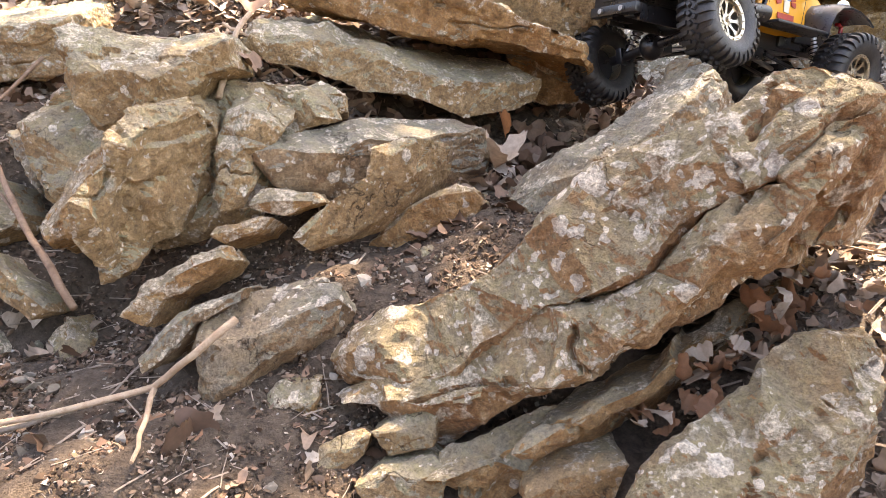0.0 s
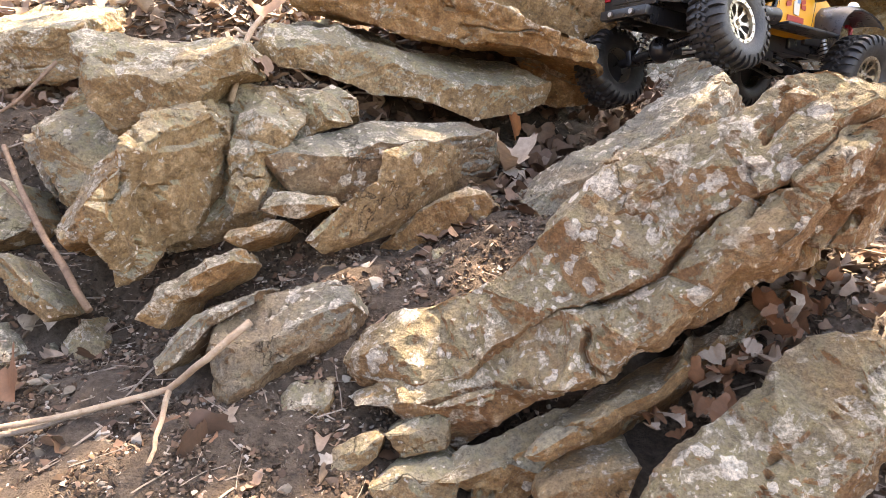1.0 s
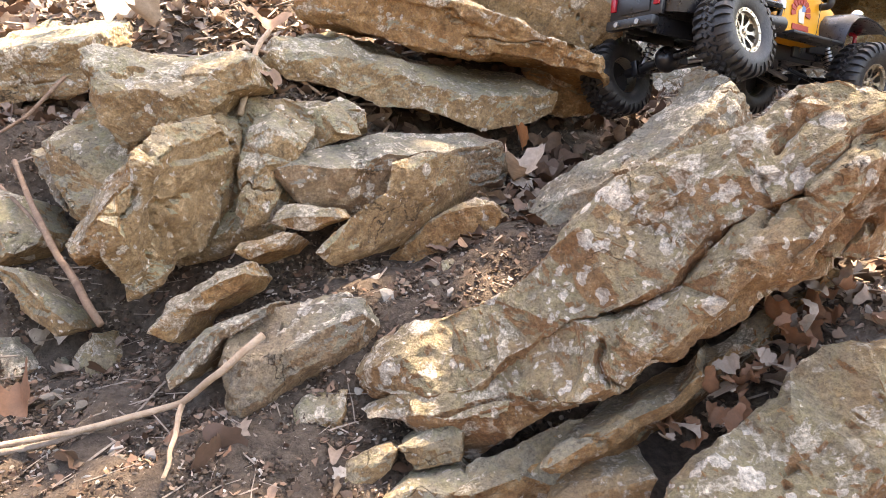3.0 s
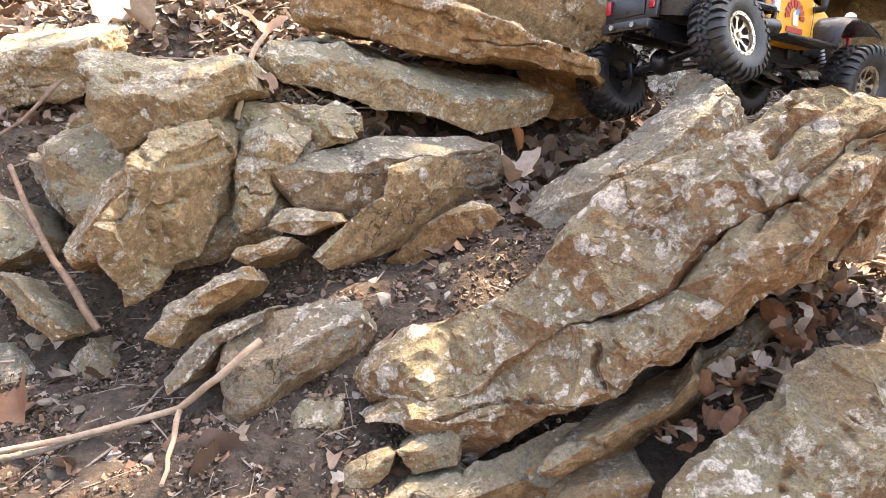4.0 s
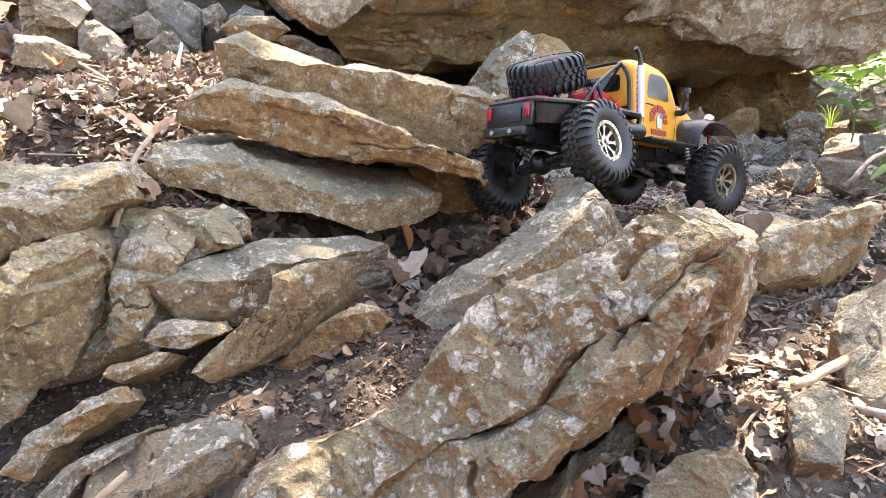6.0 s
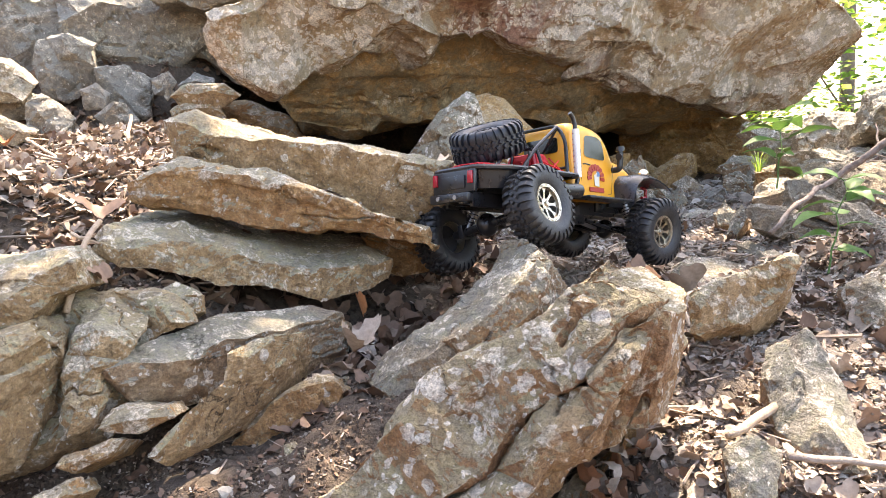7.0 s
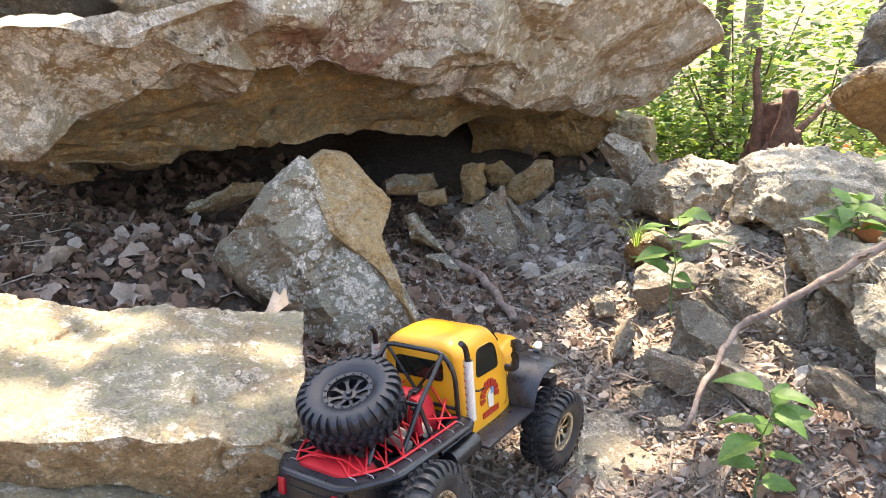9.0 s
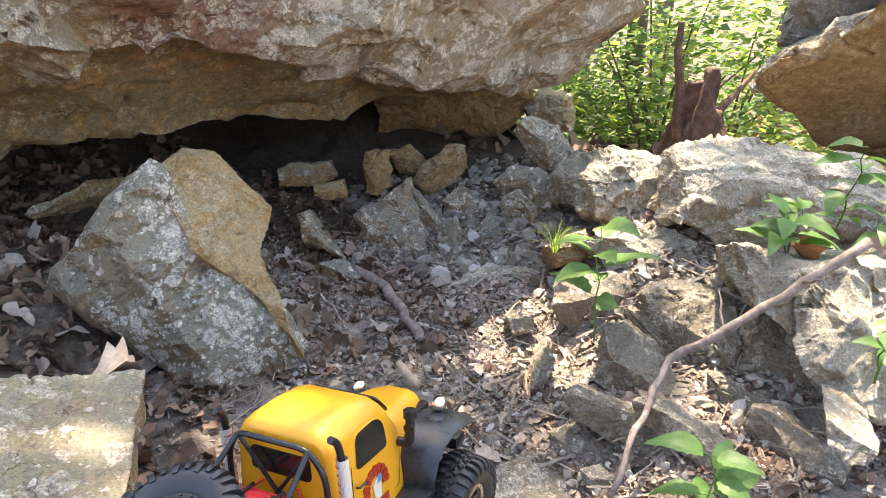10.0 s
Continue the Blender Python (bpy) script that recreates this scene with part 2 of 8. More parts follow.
def skinned(me, size):
    """The closed mesh under an even skin of quads."""
    ob = new("tmp", me)
    mod = ob.modifiers.new("skin", "REMESH")
    mod.mode, mod.voxel_size = "VOXEL", size
    done = bpy.data.meshes.new_from_object(ob.evaluated_get(bpy.context.evaluated_depsgraph_get()))
    bpy.data.objects.remove(ob)
    bpy.data.meshes.remove(me)
    return done


def remeshed(bm, size):
    me = bpy.data.meshes.new("tmp")
    bm.to_mesh(me)
    bm.free()
    return skinned(me, size)


def refined(bm, size):
    """The mesh with each triangle cut into four until its edges are about size long; every crease stays where it is."""
    bm.verts.index_update()
    v = np.array([x.co for x in bm.verts])
    f = np.array([[x.index for x in t.verts] for t in bm.faces])
    bm.free()
    while True:
        e = np.concatenate([f[:, [0, 1]], f[:, [1, 2]], f[:, [2, 0]]])
        length = np.linalg.norm(v[e[:, 0]] - v[e[:, 1]], axis=1)
        if np.sqrt(np.mean(length ** 2)) < 1.45 * size or len(f) > 34000:
            break
        key, back = np.unique(np.sort(e, 1), axis=0, return_inverse=True)
        m = back.reshape(-1).reshape(3, -1).T + len(v)
        v = np.concatenate([v, (v[key[:, 0]] + v[key[:, 1]]) / 2])
        f = np.concatenate([np.stack(c, 1) for c in ((f[:, 0], m[:, 0], m[:, 2]), (f[:, 1], m[:, 1], m[:, 0]), (f[:, 2], m[:, 2], m[:, 1]), (m[:, 0], m[:, 1], m[:, 2]))])
    me = bpy.data.meshes.new("rock")
    me.vertices.add(len(v))
    me.vertices.foreach_set("co", v.astype(np.float32).ravel())
    me.loops.add(len(f) * 3)
    me.loops.foreach_set("vertex_index", f.astype(np.int32).ravel())
    me.polygons.add(len(f))
    me.polygons.foreach_set("loop_start", np.arange(0, len(f) * 3, 3, dtype=np.int32))
    me.update(calc_edges=True)
    return me


def array_of(me):
    v = np.empty(len(me.vertices) * 3, np.float32)
    me.vertices.foreach_get("co", v)
    return v.reshape(-1, 3).astype(np.float64)


def normals_of(me):
    v = np.empty(len(me.vertices) * 3, np.float32)
    me.vertices.foreach_get("normal", v)
    return v.reshape(-1, 3).astype(np.float64)


def relax(me, v, rounds, k=0.5):
    e = np.empty(len(me.edges) * 2, np.int32)
    me.edges.foreach_get("vertices", e)
    a, b = e.reshape(-1, 2).T
    count = np.bincount(a, minlength=len(v)) + np.bincount(b, minlength=len(v))
    for _ in range(rounds):
        s = np.stack([np.bincount(a, v[b, i], len(v)) + np.bincount(b, v[a, i], len(v)) for i in range(3)], 1)
        v = v + k * (s / np.maximum(count, 1)[:, None] - v)
    return v


def rock(name, label, tone, place, outline, ext, taper, voxel, rough, seed, whole=None, ridge=None, lift=(24, 24), facet=1.0, cracks=()):
    """A rock: an outline in centimetres on its seen side, carried back along ext, skinned, chipped and layered.
    ridge: the arris between its upper face and its front, in the same centimetres; None breaks it at a likely height, () leaves one face.
    lift: degrees by which the two faces fall away from the arris; cracks: lines of open cracks, in the same centimetres."""
    o = np.array(outline) / 100.0
    back = np.array(ext) / 100.0
    span = o.max(0) - o.min(0)
    thick = max(0.02, min(span.min(), abs(back[2])))
    wide = span.max()
    low = float(span.min())
    rnd = random.Random(seed * 7 + 1)
    w, axes = np.linalg.eigh(np.cov((o - o.mean(0)).T))
    layer, run = axes[:, 0], axes[:, 1]
    turned = place.to_3x3().inverted() @ Vector((0, 0, 1))
    sky = np.array((turned.x, turned.y))
    layer = layer if layer @ sky >= 0 else -layer
    steep = math.degrees(math.asin(max(-1, min(1, turned.z))))
    # the outline with a break in each long edge
    edge = []
    for i in range(len(o)):
        a, b = o[i], o[(i + 1) % len(o)]
        gap = np.hypot(*(b - a))
        edge.append(a)
        pieces = int(gap / (0.022 + 0.075 * wide))
        for k in range(1, 1 + pieces):
            t = (k + rnd.uniform(-0.25, 0.25)) / (1 + pieces)
            off = rnd.uniform(-1, 1) * 0.055 * gap
            edge.append(a + (b - a) * t + np.array((-(b - a)[1], (b - a)[0])) / gap * off)
    edge = np.array(edge)
    n = len(edge)
    turn = np.sign(np.sum(edge[:, 0] * np.roll(edge[:, 1], -1) - np.roll(edge[:, 0], -1) * edge[:, 1]))
    # the arris, broken at random
    line = None
    if ridge is None and -25 < steep < 68:
        a, l = o @ run, o @ layer
        marks = []
        part_way = rnd.uniform(0.40, 0.68)
        steps = 3 + int(wide / 0.09)
        for k in range(steps + 1):
            at = a.min() + (a.max() - a.min()) * (0.03 + 0.94 * k / steps)
            cuts = []
            for q in range(len(o)):
                a0, a1, l0, l1 = a[q], a[(q + 1) % len(o)], l[q], l[(q + 1) % len(o)]
                if (a0 - at) * (a1 - at) < 0:
                    cuts.append(l0 + (l1 - l0) * (at - a0) / (a1 - a0))
            if len(cuts) >= 2:
                h = min(cuts) + (max(cuts) - min(cuts)) * min(0.85, max(0.2, part_way + rnd.uniform(-0.16, 0.16)))
                marks.append(run * at + layer * h)
        line = np.array(marks) if len(marks) > 1 else None
    elif ridge:
        rough_line = np.array(ridge) / 100.0
        marks = [rough_line[0]]
        for a, b in zip(rough_line, rough_line[1:]):
            gap = np.hypot(*(b - a))
            for k in range(1, 1 + int(gap / 0.035)):
                t = k / (1 + int(gap / 0.035))
                marks.append(a + (b - a) * t + np.array((-(b - a)[1], (b - a)[0])) / gap * rnd.uniform(-0.006, 0.006))
            marks.append(b)
        line = np.array(marks)
    if line is not None:
        rise = math.tan(radians(min(lift[0], max(0, 76 - steep))))
        drop = math.tan(radians(min(lift[1], max(0, 12 + steep))))
        d0 = line[1:] - line[:-1]
        left = np.stack([-d0[:, 1], d0[:, 0]], 1) / np.maximum(1e-6, np.hypot(d0[:, 0], d0[:, 1]))[:, None]
        up_left = 1 if (left.mean(0) @ sky) >= 0 else -1
    limit = 0.45 * abs(back[2])

    def swell(q):
        """How far the seen side stands out at q."""
        if line is None:
            return 0.0
        t = np.clip(((q - line[:-1]) * d0).sum(1) / np.maximum(1e-9, (d0 * d0).sum(1)), 0, 1)
        away = q - (line[:-1] + d0 * t[:, None])
        k = int(np.argmin((away * away).sum(1)))
        dist = float(np.hypot(*away[k]))
        return -dist * (rise if (away[k] @ left[k]) * up_left > 0 else drop)

    base = np.array([swell(q) for q in edge])
    mean = float(np.mean(base)) * 0.5
    depth = min(0.03 + 0.03 * max(0.0, wide - 1), 0.10 * low, 0.3 * abs(back[2]) + 0.006)
    chamfer = min(0.030, 0.14 * low, 0.4 * abs(back[2]) + 0.008)

    def out_at(x, y, jitter):
        z = max(-limit, swell(np.array((x, y))) - mean)
        return z + depth * jitter

    inside = []
    for k in range(n):
        along = edge[(k + 1) % n] - edge[k - 1]
        if rnd.random() < 0.45:
            inward = turn * np.array((-along[1], along[0])) / max(1e-6, np.hypot(*along))
            inside.append(tuple(edge[k] + inward * chamfer * rnd.uniform(0.3, 1.0)))
    rims = len(inside)
    for k in range(2 + int(9 * min(2.0, wide))):
        inside.append((rnd.uniform(o[:, 0].min(), o[:, 0].max()), rnd.uniform(o[:, 1].min(), o[:, 1].max())))
    ties = []
    if line is not None:
        first = n + len(inside)
        inside += [tuple(q) for q in line]
        ties = [(first + k, first + k + 1) for k in range(len(line) - 1)]
    flat, _, tris, *_ = delaunay_2d_cdt([Vector(e) for e in edge] + [Vector(q) for q in inside], ties, [list(range(n))], 1, 1e-6)
    bm = bmesh.new()
    front = []
    for k, q in enumerate(flat):
        jitter = rnd.uniform(-0.8, -0.3) if k < n else rnd.uniform(-0.1, 0.3) if k < n + rims else rnd.uniform(-0.6, 0.6) * (0.7 + 0.3 * rough) * (0.35 if ridge else 1.0)
        z = out_at(q.x, q.y, jitter)
        if k >= n + len(inside):
            # a point that the arris cuts into the rim
            p0, p1 = edge, np.roll(edge, -1, 0)
            t = np.clip((((q.x, q.y) - p0) * (p1 - p0)).sum(1) / np.maximum(1e-12, ((p1 - p0) ** 2).sum(1)), 0, 1)
            near = int(np.argmin(np.hypot(*(p0 + (p1 - p0) * t[:, None] - (q.x, q.y)).T)))
            z = front[near].co.z * (1 - t[near]) + front[(near + 1) % n].co.z * t[near]
        front.append(bm.verts.new((q.x, q.y, z)))
    for f in tris:
        bm.faces.new([front[i] for i in f])
    middle, rear = [], []
    for k in range(n):
        x, y = edge[k]
        g, h = 1 + rnd.uniform(-0.05, 0.04) * rough, rnd.uniform(0.35, 0.6)
        z0 = front[k].co.z
        middle.append(bm.verts.new((x * g + back[0] * h, y * g + back[1] * h, z0 + (back[2] - z0) * h)))
        rear.append(bm.verts.new((x * taper + back[0], y * taper + back[1], back[2])))
    for i in range(n):
        j = (i + 1) % n
        for p0, p1 in ((front, middle), (middle, rear)):
            if rnd.random() < 0.5:
                bm.faces.new((p0[j], p0[i], p1[i]))
                bm.faces.new((p0[j], p1[i], p1[j]))
            else:
                bm.faces.new((p0[i], p1[i], p1[j]))
                bm.faces.new((p0[i], p1[j], p0[j]))
    bm.faces.new(list(reversed(rear)))
    bmesh.ops.recalc_face_normals(bm, faces=bm.faces)
    bmesh.ops.triangulate(bm, faces=bm.faces)
    me = refined(bm, voxel / 1000.0)
    v = array_of(me)
    nrm = normals_of(me)
    p = v + seed * 3.71
    s = rough * min(1.0, thick / 0.09)
    # flat hewn facets, large and small
    cell = 0.035 + 0.11 * min(wide, 1.6)
    bend = 0.13 * np.stack([soft_noise(p / (0.5 * cell), seed + 90 + k) for k in range(3)], 1)
    d = 0.10 * facet * cell * s * hewn(p / cell + bend, seed + 3)
    d += 0.12 * (0.28 * cell) * s * hewn(p / (0.28 * cell) + bend, seed + 4)
    d -= np.percentile(d, 70)
    # beds that stand out or weather back, with sharp steps between them
    across = (v[:, :2] @ layer) / (0.022 + 0.05 * min(low, 1.0)) + 0.55 * fractal(p / (0.10 + 0.2 * wide), seed + 5, 3)
    bed = np.floor(across)
    f = np.clip((across - bed) / 0.12, 0, 1)
    zero = np.zeros(len(v), np.int64)
    here, there = (lattice(bed.astype(np.int64) - k, zero, zero, seed + 9) for k in (0, 1))
    fade = np.clip(0.6 + 1.2 * soft_noise(p / (0.10 + 0.1 * wide), seed + 8), 0, 1)
    d += (0.0022 + 0.007 * min(low, 0.6)) * s * fade * (here * f + there * (1 - f))
    # open cracks, mostly along the beds
    run2 = np.stack([(v[:, :2] @ run) * 0.35, v[:, :2] @ layer, 0.5 * v[:, 2]], 1) + seed * 1.7
    gap = np.abs(fractal(run2 / (0.05 + 0.10 * low), seed + 21, 4, 0.45))
    gate = np.clip((soft_noise(p / (0.07 + 0.08 * wide), seed + 22) + 0.08) * 6, 0, 1)
    d -= (0.006 + 0.015 * min(low, 0.8)) * s * np.clip(1 - gap / 0.05, 0, 1) * gate
    for crack in cracks:
        c = np.array(crack) / 100.0
        wander = v[:, :2] + 0.004 * np.stack([soft_noise(p / 0.02, seed + 61 + k) for k in range(2)], 1)
        dist = np.full(len(v), 9.0)
        for a, b in zip(c, c[1:]):
            t = np.clip(((wander - a) @ (b - a)) / ((b - a) @ (b - a)), 0, 1)
            dist = np.minimum(dist, np.hypot(*(wander - (a + t[:, None] * (b - a))).T))
        d -= 0.010 * np.clip(1.25 - dist / 0.0028, 0, 1) * (nrm[:, 2] > 0)
    d += 0.0036 * s * (creased(p / 0.019, seed + 7, 2) - 0.5)
    d += (0.0008 + 0.0005 * s) * fractal(p / 0.008, seed + 6, 3, 0.65)
    v = v + nrm * d[:, None]
    me.vertices.foreach_set("co", v.astype(np.float32).ravel())
    me.polygons.foreach_set("use_smooth", [True] * len(me.polygons))
    me.materials.append(ROCK[tone])
    me.update()
    me.set_sharp_from_angle(angle=radians(24))
    me.name = name
    ob = new(name, me)
    if whole:
        ob.parent = whole
        ob.matrix_world = place
        return tagged(ob, label)
    ob.matrix_world = place
    return tagged(ob, label, "rock", name.replace("_", " ") + "s of the outcrop")


# ---- ground ----
HEIGHTS = [
    (-0.23, 0.55, 0.255), (-0.40, 0.65, 0.245), (0.04, 0.50, 0.19), (-0.50, 0.75, 0.36), (-0.08, 0.76, 0.32), (0.08, 0.88, 0.385),
    (-0.25, 0.95, 0.53), (-0.60, 0.96, 0.50), (-0.6, 1.35, 0.68), (-0.1, 1.3, 0.56), (0.12, 1.82, 0.60), (-0.45, 2.08, 0.77), (-0.45, 1.5, 0.69),
    (0.40, 1.6, 0.44), (0.45, 1.1, 0.40), (0.74, 1.15, 0.40), (0.83, 1.45, 0.395), (1.02, 1.67, 0.405), (1.06, 2.15, 0.43),
    (1.29, 1.93, 0.45), (0.5, 2.2, 0.43), (0.6, 2.75, 0.45), (0.1, 2.6, 0.50), (0.43, 0.57, 0.372), (0.37, 0.42, 0.20), (0.27, 0.50, 0.235), (0.6, 0.8, 0.41), (0.95, 1.05, 0.47), (1.3, 1.35, 0.57),
    (1.7, 0.9, 0.62), (1.8, 1.9, 0.42), (2.7, 2.5, -0.15), (3.0, 1.2, 0.3), (-0.7, 2.75, 1.1), (0.1, 3.5, 1.2), (0.8, 3.6, 1.2), (-1.7, 1.6, 0.85), (0.1, 0.0, 0.0), (-0.9, 0.2, 0.2), (0.8, 0.0, 0.2),
]


def ground_height(x, y):
    num = den = 0
    for px, py, pz in HEIGHTS:
        w = 1.0 / ((x - px) ** 2 + (y - py) ** 2 + 0.006) ** 2
        num, den = num + w * pz, den + w
    z = num / den
    far = np.hypot(x - 0.4, y - 1.0)
    fall = np.clip((far - 2.2) / 5.0, 0, 1)
    fall = fall * fall * (3 - 2 * fall)
    return z * (1 - fall) - 2.6 * fall * np.clip((x * 1.2 + y * 0.5 - 2.0) / 4.0, -1.0, 1.0)


def ground_z(x, y):
    p = np.stack([x, y, 0 * x], 1)
    return ground_height(x, y) + 0.012 * fractal(p / 0.12, 3, 4)


def build_ground():
    core_x, core_y = np.arange(-1.1, 1.9, 0.0125), np.arange(-0.3, 2.8, 0.0125)
    ring = np.array([0.05, 0.12, 0.22, 0.36, 0.6, 1.0, 1.6, 2.5, 4.0, 7.0, 13.0, 25.0, 60.0, 150.0])
    xs = np.concatenate([core_x[0] - ring[::-1], core_x, core_x[-1] + ring])
    ys = np.concatenate([core_y[0] - ring[::-1], core_y, core_y[-1] + ring])
    gx, gy = np.meshgrid(xs, ys)
    x, y = gx.ravel(), gy.ravel()
    p = np.stack([x, y, 0 * x], 1)
    z = ground_z(x, y) + 0.006 * fractal(p / 0.022, 9, 4, 0.6)
    nx, ny = len(xs), len(ys)
    i = (np.arange(ny - 1)[:, None] * nx + np.arange(nx - 1)[None, :]).ravel()
    faces = np.stack([i, i + 1, i + nx + 1, i + nx], 1)
    ob = mesh_object("ground", np.stack([x, y, z], 1).tolist(), faces.tolist(), SOIL)
    tagged(ob, "dark forest soil with gravel and leaf litter", "ground", kind="structure")


build_ground()

# ---- rocks ----
long_slab = rock("limestone_slab", "long lichen-spotted limestone slab leaning up the slope", "lichen", pose(0.157, 0.559, 0.422, 74.6, -0.0, -17.8), [(-25.1, -13.4), (-22.8, -10.9), (-16.0, -7.4), (-11.7, -5.4), (-9.2, -3.6), (-6.4, -0.8), (-4.2, 2.3), (-0.3, 5.7), (5.9, 8.7), (9.6, 11.1), (12.2, 13.5), (14.6, 14.0), (18.6, 13.2), (20.7, 11.9), (19.5, 10.6), (17.3, 8.4), (15.0, 6.0), (12.2, 3.4), (8.4, 1.7), (4.7, -3.6), (-1.7, -7.1), (-6.8, -10.2), (-11.2, -14.7), (-19.5, -16.9), (-23.8, -16.6)], (-1.2, -1.6, -11.0), 0.85, 3.0, 0.85, 1, ridge=[(-23.9, -14.0), (-19.6, -15.0), (-11.8, -13.5), (-8.9, -10.1), (-4.8, -7.5), (-1.3, -5.8), (2.5, -3.1), (6.4, 1.3), (8.3, 2.8), (11.7, 4.8), (15.4, 8.3), (18.5, 11.5)], lift=(5, 40), cracks=[[(12.1, 12.8), (12.1, 10.5), (11.0, 8.5)], [(-4.0, -7.9), (0.0, -5.7), (3.8, -3.2)]])
rock("flank", "grey-tan weathered back of the slab", "lichen", pose(0.291, 0.730, 0.463, 40.9, 0.0, -125.7), [(20.4, -2.5), (17.1, 4.6), (13.7, 11.7), (4.5, 11.3), (-8.6, 8.5), (-12.8, 4.7), (-17.0, -3.4), (-16.2, -7.2), (-7.0, -8.1), (-0.7, -9.3), (6.6, -10.2)], (-0.1, -6.4, -12.9), 0.92, 3.0, 0.85, 3, long_slab, ridge=(), facet=1.5)
rock("upper_end", "pale sunlit upper end of the slab", "lichen", pose(0.377, 0.658, 0.524, 8.7, 0.0, 114.2), [(-5.0, 12.5), (-8.2, 9.5), (-10.7, 6.3), (-7.6, -0.2), (-3.7, -5.1), (5.4, -9.3), (10.7, -9.7), (12.8, -7.7), (6.3, -1.0), (0.0, 4.6)], (0.8, -0.0, -12.1), 0.92, 3.0, 0.85, 4, long_slab, ridge=(), facet=1.5)
rock("limestone_slab", "cracked grey-tan limestone layer under the long slab", "lichen", pose(0.162, 0.523, 0.373, 74.6, -0.0, -17.8), [(-24.7, -11.7), (-20.4, -9.1), (-12.3, -6.8), (-8.6, -2.8), (-4.9, -0.9), (0.3, 0.6), (3.5, 3.2), (6.7, 8.1), (10.2, 10.4), (14.2, 14.7), (17.7, 16.2), (16.8, 14.2), (15.8, 11.8), (14.2, 9.3), (12.1, 5.2), (7.5, 2.7), (3.9, -2.5), (1.5, -3.5), (-0.4, -6.4), (-6.7, -9.5), (-11.9, -13.8), (-14.4, -16.4), (-20.2, -12.8)], (-0.2, -0.1, -10.9), 0.85, 3.0, 0.85, 2, ridge=[(-20.2, -11.4), (-12.1, -9.5), (-6.7, -8.2), (-0.9, -5.5), (1.9, -2.3), (5.0, 0.5), (8.5, 4.5), (12.3, 7.7), (14.4, 11.0)], lift=(8, 40), cracks=[[(-2.5, -2.4), (-1.7, -4.2), (-0.4, -5.8), (0.1, -6.8)], [(-8.0, -11.5), (-5.4, -9.5), (-2.5, -8.1)], [(8.6, 8.3), (9.7, 10.4), (10.9, 11.3)]])
rock("limestone_flake", "thin tan limestone flake beneath the long slab", "ochre", pose(0.165, 0.518, 0.285, 53.3, 0.0, 7.1), [(-7.8, -3.1), (-5.9, -1.4), (-0.4, 0.7), (4.2, 2.2), (6.5, 4.7), (7.5, 2.7), (3.8, 0.2), (-1.8, -2.1), (-6.2, -3.8)], (5.1, 3.4, -8.0), 0.90, 4.0, 0.80, 3)
rock("limestone_rock", "shaded limestone layer under the long slab", "ochre", pose(0.180, 0.549, 0.278, 58.2, 0.0, 7.1), [(-17.5, -5.9), (-15.0, -3.8), (-8.9, -1.4), (-1.3, 0.4), (2.3, 1.2), (6.2, 3.8), (16.0, 9.3), (20.7, 11.6), (14.2, 5.3), (6.2, 0.9), (-2.5, -4.6), (-7.6, -7.0), (-12.6, -9.7)], (6.7, -3.2, -17.6), 0.90, 6.0, 1.10, 4)
rock("limestone_rock", "small tan limestone block", "tan", pose(-0.060, 0.528, 0.232, 51.3, 0.0, 0.0), [(-2.8, -1.6), (-2.3, 0.4), (1.6, 2.0), (2.4, 1.4), (1.7, -0.3), (-0.7, -1.9)], (0.0, 1.4, -6.6), 0.90, 3.5, 0.80, 5)
rock("limestone_rock", "small tan limestone block", "tan", pose(0.000, 0.534, 0.250, 51.3, 0.0, 0.0), [(-3.3, -0.1), (0.5, 2.2), (2.5, 1.2), (2.2, -1.4), (-1.9, -1.9)], (0.0, 2.0, -7.3), 0.90, 3.5, 0.80, 6)
rock("limestone_rock", "small tan limestone block", "tan", pose(-0.004, 0.503, 0.223, 45.0, 0.0, 0.0), [(-4.2, -0.6), (-2.1, 1.3), (2.5, 2.2), (4.0, 0.9), (3.3, -1.8), (-3.4, -1.9)], (0.0, 2.8, -7.1), 0.90, 3.5, 0.80, 7)
rock("limestone_rock", "ochre limestone lump in the leaf litter", "ochre", pose(0.141, 0.487, 0.237, 45.0, 0.0, 0.0), [(-4.1, -0.5), (-2.0, 1.0), (3.5, 2.0), (4.3, 1.3), (2.7, -1.7), (-4.4, -2.2)], (0.0, 4.9, -7.8), 0.90, 4.0, 0.80, 8)
rock("limestone_rock", "grey lichen-spotted limestone boulder", "lichen", pose(0.277, 0.466, 0.309, 39.6, -0.0, -13.6), [(-10.5, -8.0), (-8.7, -4.1), (-5.2, -0.5), (-1.7, 2.8), (-0.4, 5.0), (4.1, 8.6), (7.1, 9.1), (8.6, 6.7), (7.1, 0.7), (3.3, -3.8), (1.3, -7.0), (-4.9, -9.6)], (0.5, -5.4, -16.3), 0.90, 3.5, 0.90, 9, ridge=())
rock("limestone_slab", "grey tilted limestone slab under the truck wheel", "grey", pose(0.233, 0.847, 0.459, 36.7, -0.0, -42.4), [(0.9, 14.4), (7.9, 10.4), (8.2, 3.4), (4.1, -4.3), (-0.3, -13.3), (-3.4, -16.2), (-11.0, -12.0), (-5.1, -1.9), (-0.8, 6.5), (-0.4, 13.0)], (0.4, 1.4, -12.3), 0.95, 3.5, 0.80, 10, ridge=[(6.9, 10.2), (6.9, 5.7), (4.7, 0.0), (0.5, -5.7), (-4.2, -10.3), (-7.6, -13.9)], lift=(6, 45))
